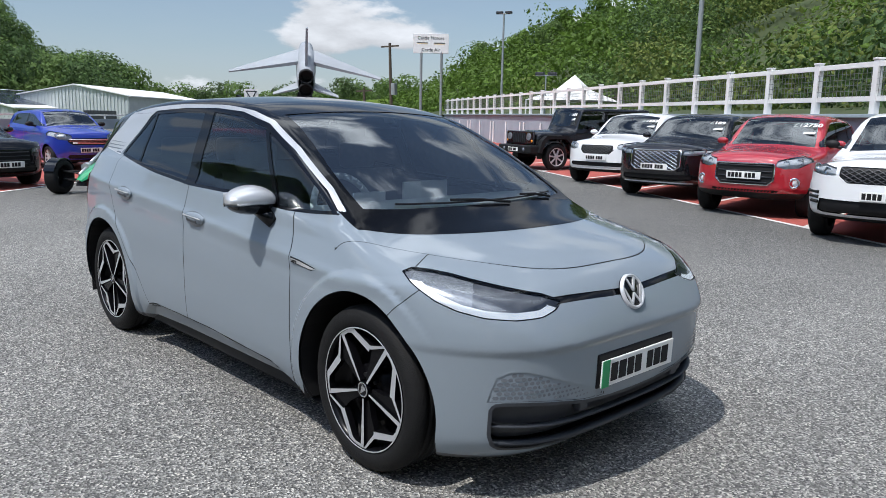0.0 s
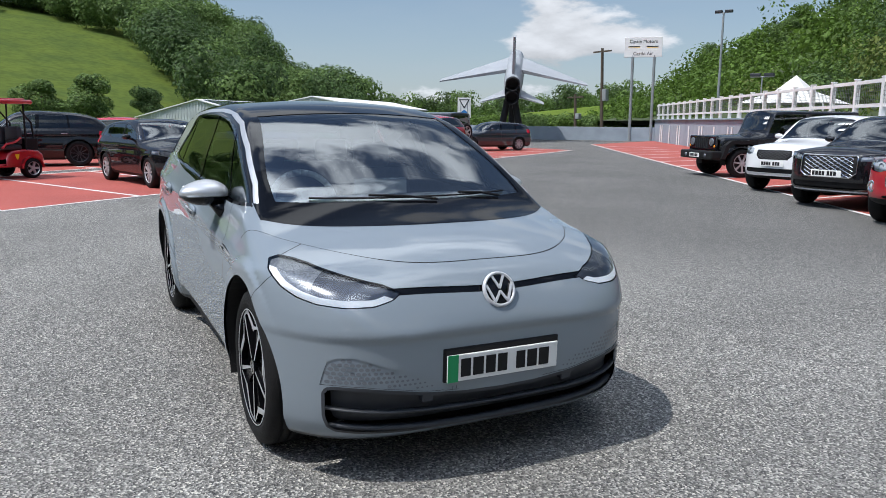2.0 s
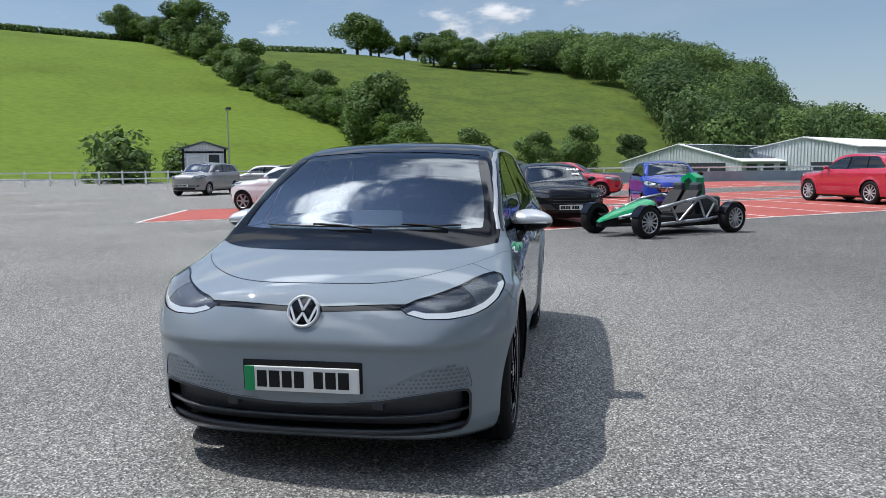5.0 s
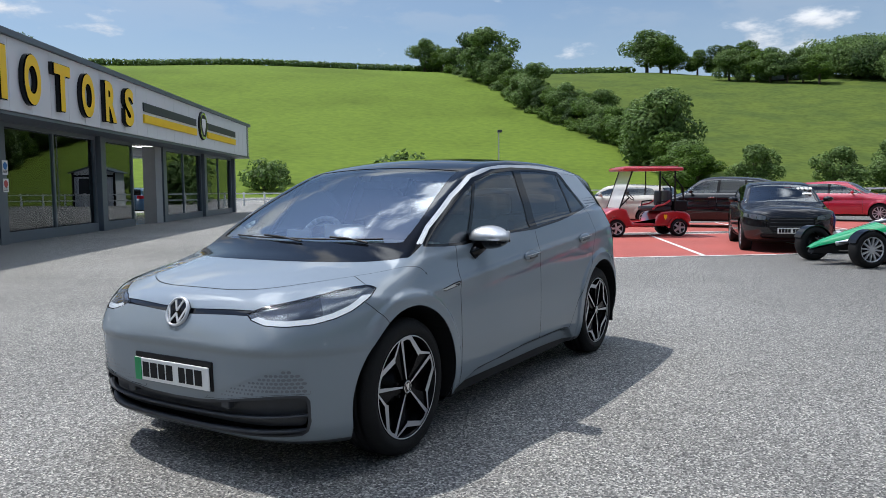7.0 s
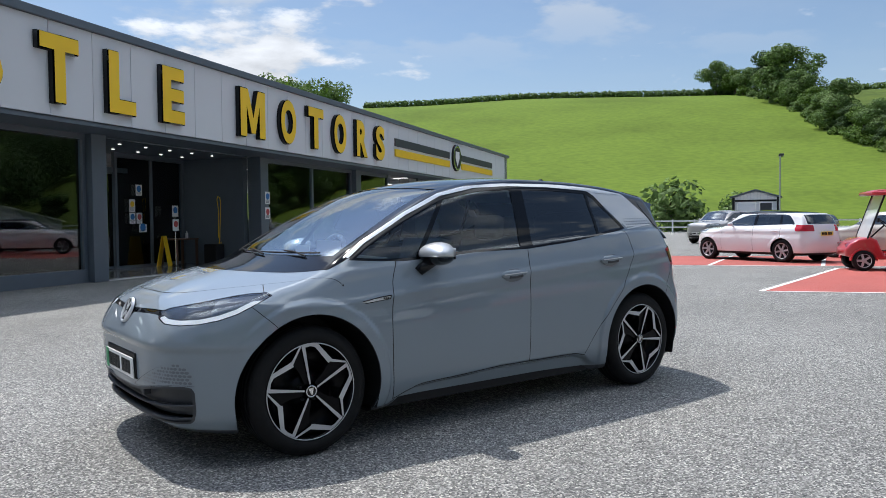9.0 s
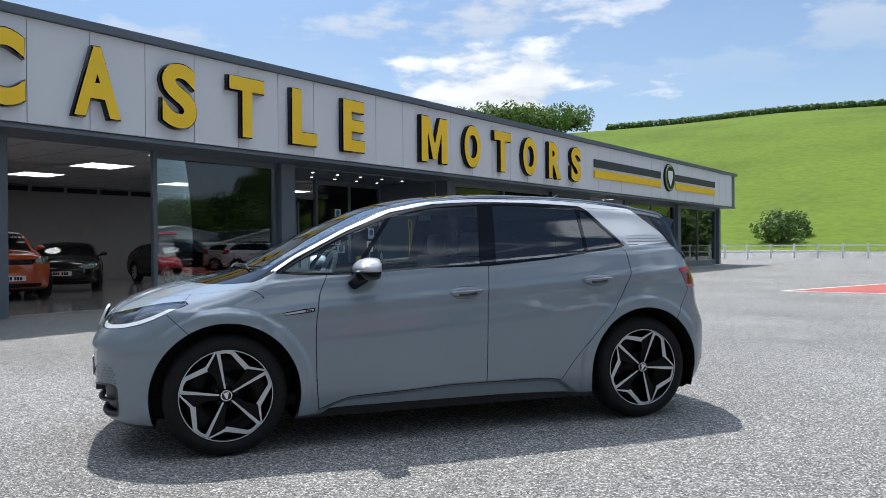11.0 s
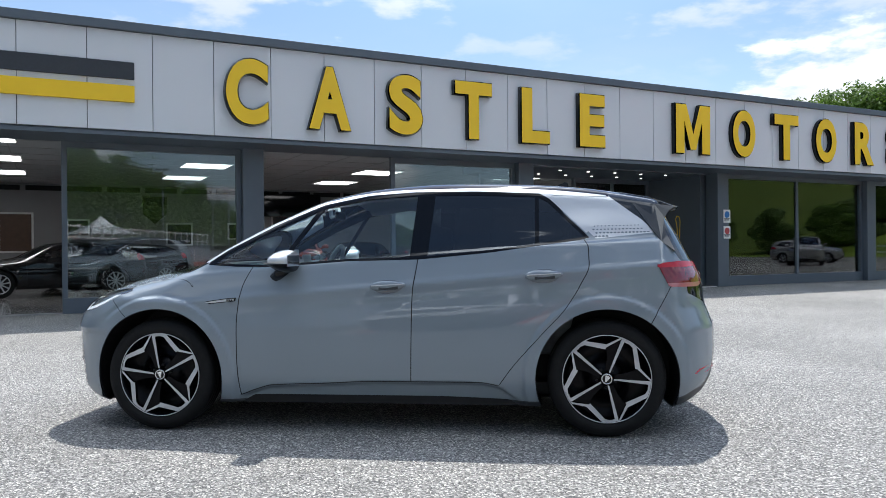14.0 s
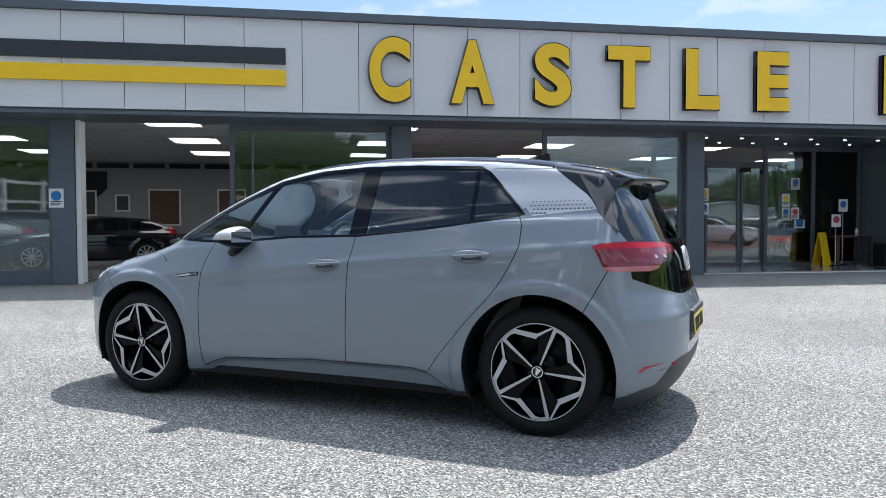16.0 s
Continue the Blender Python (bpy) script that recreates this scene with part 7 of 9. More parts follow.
P_RED = material("red_car_paint", (0.36, 0.012, 0.022), 0.5, coat=1.0, spec=0.2)
P_CHERRY = material("cherry_car_paint", (0.42, 0.014, 0.04), 0.5, coat=1.0, spec=0.2)
P_BLACK = material("black_car_paint", (0.004, 0.004, 0.0055), 0.5, coat=0.7, spec=0.1)
P_WHITE = material("white_car_paint", (0.78, 0.79, 0.80), 0.5, coat=1.0, spec=0.2)
P_BLUE = material("blue_car_paint", (0.012, 0.035, 0.30), 0.5, coat=1.0, spec=0.2)
P_SILVER = material("silver_car_paint", (0.34, 0.33, 0.32), 0.5, metal=0.4, coat=1.0, spec=0.2)
P_CREAM = material("cream_car_paint", (0.42, 0.40, 0.34), 0.5, coat=1.0, spec=0.2)
P_ORANGE = material("orange_car_paint", (0.50, 0.06, 0.012), 0.5, coat=1.0, spec=0.2)
P_NIGHT = material("dark_blue_car_paint", (0.012, 0.016, 0.025), 0.5, coat=1.0, spec=0.2)
DARK_RIM = material("dark_alloy", (0.05, 0.05, 0.055), 0.35, metal=0.6)
ROW = "cars parked along the wall"
# along the retaining wall
make_car("off_roader", "black boxy off-road car with silver wheels on red bay", P_BLACK, at(10.5, -16.4, 74), ROW, L=4.4, W=1.62, H=1.80, wb=2.95, wr=0.38, ax=-0.05, hood=1.10, cowl=-0.85, cowl_z=1.16, belt=1.14, roof0=-0.55, roof1=1.6, drop=0.0, lean=0.05, boxy=1.0, spokes=7, trim=0.5, clear=0.42, grille=(0.1, 0.12, 0.1), lamp_poly=[(3.0, 3.0), (3.1, 3.0), (3.0, 3.1)], intake=(0.1, 0.12, 0.1), track=0.79, face=P_BLACK, plate_z=0.58, plate_out=0.22, wtop=1.68, card="-")
make_car("suv", "white compact sport utility car parked on red bay", P_WHITE, at(6.85, -13.85, 98), ROW, L=4.4, W=1.9, H=1.64, wb=2.68, wr=0.36, hood=1.02, cowl=-0.98, cowl_z=1.12, belt=1.08, roof0=-0.2, drop=0.28, lean=0.5, clear=0.28, trim=0.36, nose_curve=0.42, grille=(0.70, 0.90, 0.40), mesh=0.05, intake=(0.42, 0.52, 0.36), lip=0.38, plate_z=0.62, card="-", spokes=10)
make_car("suv", "black sport utility car with wide mesh grille on red bay", P_BLACK, at(4.35, -12.3, 98), ROW, L=4.57, W=1.9, H=1.62, wb=2.74, wr=0.36, hood=1.04, cowl=-1.0, cowl_z=1.13, belt=1.08, roof0=-0.2, drop=0.2, clear=0.26, trim=0.33, nose_curve=0.45, grille=(0.56, 0.92, 0.48), mesh=0.06, bars=CHROME, intake=(0.36, 0.48, 0.36), lip=0.33, plate_z=0.62, card="£189", edge=True, lamp_poly=[(0.50, 0.84), (0.52, 0.93), (0.72, 0.95), (0.95, 0.97), (0.95, 0.90), (0.72, 0.84)])
make_car("suv", "red sport utility car with chrome edged grille on red bay", P_RED, at(2.02, -10.98, 98), ROW, L=4.3, W=1.78, H=1.62, wb=2.67, wr=0.35, hood=1.0, cowl=-1.0, cowl_z=1.10, belt=1.06, roof0=-0.22, drop=0.18, lean=0.3, clear=0.28, trim=0.40, nose_curve=0.45, grille=(0.52, 0.84, 0.44), edge=True, intake=(0.41, 0.44, 0.3), fog=(0.70, 0.56), plate_z=0.66, card="£12750", spokes=9)
make_car("suv", "white luxury sport utility car with black grille on red bay", P_WHITE, at(-0.45, -9.6, 98), ROW, L=4.8, W=1.93, H=1.66, wb=2.87, wr=0.38, hood=1.04, cowl=-1.05, cowl_z=1.12, belt=1.10, roof0=-0.2, drop=0.25, lean=0.5, clear=0.28, trim=0.34, nose_curve=0.42, grille=(0.76, 0.96, 0.52), mesh=0.05, intake=(0.37, 0.55, 0.40), vents=True, plate_z=0.62, mirror=BLACK, lamp_poly=[(0.56, 0.84), (0.56, 0.94), (0.75, 0.98), (1.0, 1.0), (1.0, 0.88), (0.75, 0.84)])
# beyond the grey hatchback
YARD = "cars parked in the yard"
FAR = dict(h=0.06)
make_car("hatchback", "shiny black hatchback with silver wheels on red bay", P_BLACK, at(13.85, -0.55, 195), YARD, L=4.25, W=1.78, H=1.43, wb=2.6, wr=0.325, hood=0.90, cowl=-0.98, cowl_z=0.99, belt=0.96, roof0=-0.2, drop=0.24, lean=0.45, five=False, grille=(0.42, 0.70, 0.42), card="-", spokes=10, plate_z=0.45, lamp_poly=[(0.46, 0.66), (0.47, 0.74), (0.66, 0.77), (0.92, 0.80), (0.92, 0.72), (0.66, 0.66)])
make_car("small_hatchback", "bright blue small hatchback with black mirrors", P_BLUE, at(17.5, -3.72, 184), YARD, **FAR, L=3.6, W=1.64, H=1.47, wb=2.35, wr=0.30, hood=0.96, cowl=-0.95, cowl_z=1.06, belt=1.02, roof0=-0.28, drop=0.12, lean=0.25, mirror=BLACK, bars=CHROME, grille=(0.62, 0.78, 0.52))
make_car("hatchback", "white hatchback with black roof and red tail lights", P_WHITE, at(18.02, 7.61, 81.5), YARD, **FAR, L=4.05, W=1.74, H=1.46, wb=2.57, wr=0.32, hood=0.93, cowl=-0.98, cowl_z=1.02, belt=0.98, roof0=-0.25, drop=0.14, lean=0.3, roof=GLOSS_BLACK, spokes=6, trim=0.27, tail_in=0.26)
make_car("small_hatchback", "cream small hatchback with dark windows", P_CREAM, at(21.2, 5.4, 86), YARD, **FAR, L=3.85, W=1.72, H=1.42, wb=2.5, wr=0.31, hood=0.93, cowl=-0.9, cowl_z=1.02, belt=0.98, roof0=-0.3, drop=0.10, lean=0.2, five=False)
make_car("suv", "glossy black sport utility car with chrome window line", P_BLACK, at(21.6, 2.4, 90), YARD, **FAR, L=4.7, W=1.9, H=1.64, wb=2.85, wr=0.38, hood=1.02, cowl=-1.05, cowl_z=1.10, belt=1.08, roof0=-0.2, drop=0.32, lean=0.65, rim=DARK_RIM, handle=CHROME)
make_car("hatchback", "cherry red hatchback parked in the yard", P_CHERRY, at(27.5, -1.0, 262), YARD, **FAR, L=4.3, W=1.8, H=1.48, drop=0.15)
make_car("suv", "red sport utility car with silver wheels on red bay", P_CHERRY, at(23.5, -11.0, 23), YARD, **FAR, L=4.8, W=1.92, H=1.70, wb=2.9, wr=0.39, hood=1.05, cowl=-1.1, cowl_z=1.14, belt=1.12, roof0=-0.25, drop=0.22, lean=0.5, spokes=10, tail=0.98, tail_in=0.30, rear_plate=0.92)
make_car("off_roader", "dark boxy off-road car with spare wheel behind", P_NIGHT, at(27.0, -13.4, 23), YARD, **FAR, L=4.2, W=1.62, H=1.80, wb=2.6, wr=0.38, hood=1.10, cowl=-0.85, cowl_z=1.16, belt=1.14, roof0=-0.55, roof1=1.6, drop=0.0, lean=0.05, boxy=1.0, spokes=6, trim=0.5, clear=0.42, wtop=1.68, grille=(0.1, 0.12, 0.1), lamp_poly=[(3.0, 3.0), (3.1, 3.0), (3.0, 3.1)], intake=(0.1, 0.12, 0.1), track=0.79, face=P_NIGHT, spare=True)
make_car("hatchback", "dark blue low hatchback with silver wheels", P_NIGHT, at(28.8, -17.6, 90), YARD, **FAR, L=4.35, W=1.77, H=1.42, wb=2.69, wr=0.33, hood=0.90, cowl=-0.85, cowl_z=0.99, belt=0.96, roof0=-0.1, drop=0.2, lean=0.35, spokes=8)
make_car("hatchback", "silver grey people carrier facing the yard", P_SILVER, at(31.2, 17.2, 178), YARD, **FAR, L=4.45, W=1.82, H=1.62, hood=1.02, cowl=-1.2, cowl_z=1.12, belt=1.08, roof0=-0.45, drop=0.15)
make_car("hatchback", "pale blue grey hatchback with dark windows", P_SILVER, at(37.5, 16.8, 95), YARD, **FAR, L=4.2, W=1.8, H=1.48)
# showroom cars
INDOOR = "cars on the showroom floor"


def indoors(u, v, turn):
    return BM @ pose(u, v, 0.03, 0, 0, turn)


make_car("suv", "orange sport utility car with black grille in the showroom", P_ORANGE, indoors(1.35, 7.0, 79), INDOOR, h=0.065, L=4.4, W=1.9, H=1.62, wb=2.68, wr=0.36, hood=1.04, cowl=-1.0, cowl_z=1.12, belt=1.10, roof0=-0.2, drop=0.3, lean=0.5, grille=(0.80, 0.92, 0.5), card="-", roof=GLOSS_BLACK)
dark_in = make_car("coupe", "low black coupe on the showroom floor", P_BLACK, indoors(4.2, 9.0, 60), INDOOR, h=0.065, L=4.5, W=1.87, H=1.34, wb=2.65, wr=0.34, hood=0.84, cowl=-0.9, cowl_z=0.95, belt=0.92, roof0=-0.1, drop=0.4, lean=0.7, five=False)
for u, v, t in ((-4.6, 7.6, 15), (-8.6, 6.6, 25), (-12.5, 8.0, 15), (-3.0, 10.8, 20), (8.2, 9.6, 80), (14.5, 8.0, 120), (20.5, 7.0, 150)):
    copy_thing(dark_in, indoors(u, v, t))
light_in = make_car("hatchback", "pale blue hatchback on the showroom floor", material("pale_blue_car_paint", (0.10, 0.22, 0.42), 0.3, coat=1.0), indoors(27.0, 6.0, 190), INDOOR, h=0.065)
for u, v, t in ((31.5, 6.5, 200), (35.5, 6.0, 190)):
    copy_thing(light_in, indoors(u, v, t))


# ---- showroom signs ----
def letter(ch, u0, u1, z0=3.46, z1=4.68):
    """One raised letter: yellow face on a black edge, filling the given width and height."""
    if ch == "M":
        outline = [(0, 0), (0, 1), (0.30, 1), (0.5, 0.40), (0.70, 1), (1, 1), (1, 0), (0.76, 0), (0.76, 0.66), (0.58, 0.08), (0.42, 0.08), (0.24, 0.66), (0.24, 0)]
        ob = part("sign_letter", prism([(u0 + (u1 - u0) * a, z0 + (z1 - z0) * b) for a, b in outline], -0.04, 0.092, lambda a, b, d: (a, d, b)), YELLOW)
        ob.data.materials.append(GLOSS_BLACK)
        for p in ob.data.polygons:
            p.material_index = 0 if p.center.y < -0.03 else 1
        ob.matrix_world = BM
        e_ = 0.026
        wide = [(u0 + (u1 - u0) * a + (-e_ if a < 0.3 and b in (0, 1) and a == 0 else e_ if a == 1 else 0), z0 + (z1 - z0) * b + (e_ if b == 1 else -e_ if b == 0 else 0)) for a, b in outline]
        part("letter_edge", prism(wide, -0.012, 0.0935, lambda a, b, d: (a, d, b)), GLOSS_BLACK, ob, "black edge of the letter")
        return tagged(ob, "large raised yellow sign letter with black edge", "sign letter", "sign letters on the fascia")
    cu = bpy.data.curves.new("glyph", "FONT")
    cu.body, cu.extrude, cu.resolution_u = ch, 0.5, 6
    cu.offset = 0.0 if ch == "M" else 0.042
    tmp = new("glyph", cu)
    me = bpy.data.meshes.new_from_object(tmp.evaluated_get(bpy.context.evaluated_depsgraph_get()))
    bpy.data.objects.remove(tmp)
    co = np.empty(len(me.vertices) * 3)
    me.vertices.foreach_get("co", co)
    co = co.reshape(-1, 3)
    lo, hi = co.min(0), co.max(0)
    out = np.empty_like(co)
    out[:, 0] = (co[:, 0] - lo[0]) / (hi[0] - lo[0]) * (u1 - u0) + u0
    out[:, 2] = (co[:, 1] - lo[1]) / (hi[1] - lo[1]) * (z1 - z0) + z0
    out[:, 1] = np.where(co[:, 2] > 0, -0.04, 0.092)
    me.vertices.foreach_set("co", out.ravel())
    me.materials.append(YELLOW)
    me.materials.append(GLOSS_BLACK)
    me.update()
    for p in me.polygons:
        ys = [out[i, 1] for i in p.vertices]
        p.material_index = 0 if max(ys) < 0.0 else 1
    ob = new("sign_letter", me)
    ob.matrix_world = BM
    # black edge standing out all round the face
    rim = me.copy()
    rim.materials.clear()
    rim.materials.append(GLOSS_BLACK)
    nv = np.zeros_like(out)
    for p in me.polygons:
        if p.normal.y > -0.5 and p.normal.y < 0.5:
            for i in p.vertices:
                nv[i] += np.array(p.normal)
    ln = np.linalg.norm(nv, axis=1, keepdims=True)
    edge_co = out + nv / np.maximum(ln, 1e-6) * 0.026
    edge_co[:, 1] = np.where(out[:, 1] < 0, -0.012, 0.094)
    rim.vertices.foreach_set("co", edge_co.ravel())
    rim.polygons.foreach_set("material_index", [0] * len(rim.polygons))
    rim.update()
    r_ = new("letter_edge", rim)
    r_.parent = ob
    tagged(r_, "black edge of the letter")
    return tagged(ob, "large raised yellow sign letter with black edge", "sign letter", "sign letters on the fascia")


for ch, a, b in (("C", -1.76, -0.98), ("A", -0.19, 0.66), ("S", 1.48, 2.23), ("T", 3.0, 3.9), ("L", 4.67, 5.42), ("E", 6.26, 7.0), ("M", 9.22, 10.38), ("O", 11.2, 12.03), ("T", 12.77, 13.72), ("O", 14.45, 15.32), ("R", 16.13, 17.0), ("S", 17.75, 18.53)):
    letter(ch, a, b)
for a, b in ((-22.0, -3.31), (19.8, 26.5), (28.35, 34.1)):
    place(part("fascia_stripe", box((a, 0.055, 4.12), (b, 0.098, 4.42), 0.004), SHADOW_GREY), "long dark grey stripe on the fascia", "stripe", "structure")
    place(part("fascia_stripe", box((a, 0.04, 3.72), (b, 0.098, 4.01), 0.004), YELLOW), "long yellow stripe on the fascia", "stripe", "structure")
disc = part("round_emblem", spun([(0.0, 0.0), (0.52, 0.0), (0.62, 0.01), (0.64, 0.09)], 40), BLACK, None, "", True)
disc.matrix_world = BM @ pose(27.5, 0.0, 4.22)
tagged(disc, "round black and silver emblem on the fascia", "emblem")
part("ring", spun([(0.50, -0.004), (0.56, -0.012), (0.60, -0.004)], 40), CHROME, disc, "", True)
part("crest", prism([(-0.28, 0.3), (0.28, 0.3), (0.3, 0.0), (0.0, -0.42), (-0.3, 0.0)], -0.012, 0.0, lambda a, b, d: (a, d, b)), WHITE_PAINT, disc)
# notices: blue, yellow and red plain panels with bars
N_BLUE = material("blue_notice", (0.02, 0.17, 0.45), 0.5)
N_RED = material("red_notice", (0.45, 0.06, 0.06), 0.5)


def notice(u, v, z, w, h, head, bars=3):
    n = part("notice", box((-w / 2, -0.006, -h / 2), (w / 2, 0, h / 2)), PLATE_WHITE)
    n.matrix_world = BM @ pose(u, v, z)
    tagged(n, "small printed notice with coloured panel and plain bars", "notice", "notices at the entrance")
    part("panel", tube((0, -0.009, h * 0.12), (0, -0.0062, h * 0.12), w * 0.36, seg=20), head, n)
    for k in range(bars):
        part("text_bar", box((-w * 0.4, -0.009, -h * 0.2 - k * h * 0.09), (w * 0.4 - 0.02 * k, -0.0062, -h * 0.2 - k * h * 0.09 + h * 0.045)), SHADOW_GREY, n)
    return n


notice(-7.62, 0.97, 1.65, 0.26, 0.36, N_BLUE)
notice(12.05, 0.97, 1.95, 0.26, 0.36, N_BLUE)
notice(12.05, 0.97, 1.50, 0.26, 0.34, N_RED)
E_V = 3.52
for u, z, w, h, c in ((6.72, 2.02, 0.24, 0.30, N_BLUE), (7.06, 1.86, 0.22, 0.34, YELLOW), (6.78, 1.6, 0.22, 0.3, N_RED), (7.06, 1.5, 0.22, 0.3, N_BLUE), (9.35, 1.72, 0.22, 0.34, YELLOW), (9.62, 2.15, 0.24, 0.30, N_BLUE), (9.35, 1.38, 0.22, 0.3, N_BLUE), (9.62, 1.38, 0.22, 0.3, N_RED), (9.75, 1.1, 0.30, 0.22, N_BLUE)):
    notice(u, E_V, z, w, h, c)
# entrance: sliding doors, spot lights, folding caution board, table, stand signs, step edge
ent = empty("entrance_doors")
ent.matrix_world = BM
tagged(ent, "glazed sliding entrance doors in dark frame", "door")
for a, b in ((7.15, 8.1), (8.15, 9.2)):
    g = part("door_leaf", box((a + 0.06, 3.66, 0.1), (b - 0.06, 3.67, 2.55)), GLASS_SHOP, ent)
    g.visible_shadow = False
    bm = bmesh.new()
    for lo, hi in (((a, 3.64, 0.04), (a + 0.06, 3.69, 2.6)), ((b - 0.06, 3.64, 0.04), (b, 3.69, 2.6)), ((a + 0.06, 3.64, 0.04), (b - 0.06, 3.69, 0.1)), ((a + 0.06, 3.64, 2.55), (b - 0.06, 3.69, 2.6))):
        add_box(bm, lo, hi)
    part("leaf_frame", bm, DARK_GREY, ent)
part("transom", box((7.05, 3.60, 2.6), (9.3, 3.72, 2.72)), DARK_GREY, ent)
part("sensor", tube((8.1, 3.56, 2.50), (8.35, 3.56, 2.50), 0.05), BLACK, ent)
for u in np.arange(6.2, 11.5, 0.9):
    for v in (1.9, 2.9):
        s_ = part("spot_light", spun([(0.0, 3.108), (0.028, 3.108), (0.035, 3.102), (0.04, 3.118)], 16, "Z"), glowing("spot_glow", (1, 0.97, 0.9), 1.5) if "spot_glow" not in bpy.data.materials else bpy.data.materials["spot_glow"])
        s_.matrix_world = BM @ pose(u, v, 0)
        tagged(s_, "small lit recessed spot light in soffit", "spot light", "spot lights at the entrance")
board = empty("caution_board")
board.matrix_world = BM @ pose(10.1, 3.1, 0.0, 0, 0, 20)
tagged(board, "yellow folding caution board on the floor", "caution board")
for k in (-1, 1):
    part("leaf", prism([(-0.16, 0.0), (0.16, 0.0), (0.13, 0.85), (-0.13, 0.85)], -0.012, 0.012, lambda a, b, d: (a, k * (0.16 - 0.17 * b) + d, b + 0.03)), YELLOW, board)
table = empty("table")
table.matrix_world = BM @ pose(10.9, 3.2, 0.03)
tagged(table, "small dark wooden table at the entrance", "table")
WOOD = material("dark_wood", (0.10, 0.05, 0.03), 0.45, vary=0.5, scale=6)
part("tabletop", box((-0.5, -0.3, 0.72), (0.5, 0.3, 0.76), 0.008), WOOD, table)
for a in (-0.45, 0.45):
    for b in (-0.25, 0.25):
        part("leg", box((a - 0.03, b - 0.03, 0), (a + 0.03, b + 0.03, 0.72), 0.004), WOOD, table)
bottle = part("bottle", spun([(0.0, 0.0), (0.04, 0.0), (0.04, 0.14), (0.015, 0.17), (0.015, 0.21), (0.0, 0.21)], 16, "Z"), PLATE_WHITE, None, "", True)
bottle.matrix_world = BM @ pose(11.1, 3.1, 0.79)
tagged(bottle, "white pump bottle standing on the table", "bottle")
for u, v, z, c in ((10.35, 2.9, 1.15, N_RED), (10.85, 3.3, 1.55, N_BLUE)):
    st = empty("stand_sign")
    st.matrix_world = BM @ pose(u, v, 0.03)
    tagged(st, "small printed sign on a thin stand", "sign")
    part("stem", tube((0, 0.01, 0.02), (0, 0.01, z), 0.012), CHROME, st)
    part("base", tube((0, 0.01, 0), (0, 0.01, 0.02), 0.14, seg=20), BLACK, st)
    b_ = part("board", box((-0.13, -0.01, z - 0.16), (0.13, 0.0, z + 0.16)), PLATE_WHITE, st)
    part("panel", tube((0, -0.014, z + 0.03), (0, -0.0101, z + 0.03), 0.09, seg=20), c, b_)
place(part("step_edge", box((5.7, 1.0, 0.0), (11.7, 1.12, 0.012)), LINE_PAINT), "white painted threshold line", "line")
hose = part("hose", chain([(11.46, 2.27, 0.80), (11.44, 2.24, 1.2), (11.47, 2.26, 1.6), (11.42, 2.27, 1.92), (11.47, 2.27, 2.0), (11.55, 2.27, 1.98), (11.58, 2.26, 1.85), (11.54, 2.24, 1.5), (11.50, 2.24, 1.1), (11.48, 2.24, 0.8), (11.44, 2.24, 0.58), (11.48, 2.24, 0.48), (11.53, 2.24, 0.52), (11.54, 2.24, 0.68)], 0.011), YELLOW)
hose.matrix_world = BM
tagged(hose, "yellow hose hanging on the entrance wall", "hose")
# added plain black box, in place of the dark car by the entrance
cm_ = part("washer", box((11.12, 2.1, 0.05), (11.52, 2.55, 0.62), 0.04), BLACK)
cm_.matrix_world = BM
tagged(cm_, "plain black box standing in for a dark car", "washer")
# pictures and shields on the back wall
for u, z, w, h in ((-10.6, 1.9, 0.9, 0.9), (-9.3, 1.9, 0.5, 0.6), (-7.9, 1.75, 1.1, 1.3), (-5.6, 1.75, 1.0, 1.3), (-3.8, 1.9, 0.7, 0.6), (3.0, 2.1, 0.7, 0.6), (-0.6, 1.7, 0.9, 0.8), (1.4, 1.8, 0.7, 0.6)):
    p = part("picture", box((u - w / 2, 13.74, z - h / 2), (u + w / 2, 13.795, z + h / 2), 0.01), WHITE_PAINT)
    p.matrix_world = BM
    tagged(p, "framed picture hanging on the back wall", "picture", "pictures on the back wall")
    part("print", box((u - w / 2 + 0.06, 13.73, z - h / 2 + 0.06), (u + w / 2 - 0.06, 13.739, z + h / 2 - 0.06)), WOOD if w > 0.95 else SHADOW_GREY, p)
for u in (-10.2, -1.4):
    p = part("wall_shield", prism([(u - 0.4, 3.0), (u + 0.4, 3.0), (u + 0.38, 2.4), (u, 2.05), (u - 0.38, 2.4)], 13.76, 13.795, lambda a, b, d: (a, d, b)), BLACK)
    p.matrix_world = BM
    tagged(p, "black shield shaped plaque on the wall", "plaque")
tv = part("screen", box((1.9, 13.6, 2.35), (4.5, 13.78, 3.2), 0.01), GLOSS_BLACK)
tv.matrix_world = BM
tagged(tv, "wide black display screen on the wall", "screen")
bm = bmesh.new()
for u in np.arange(U0, 24, 1.2):
    add_box(bm, (u + 0.08, 13.72, 3.12), (u + 1.12, 13.79, 3.28))
place(part("vent_strip", bm, BLACK), "black slotted vent strip below the ceiling", "vent")


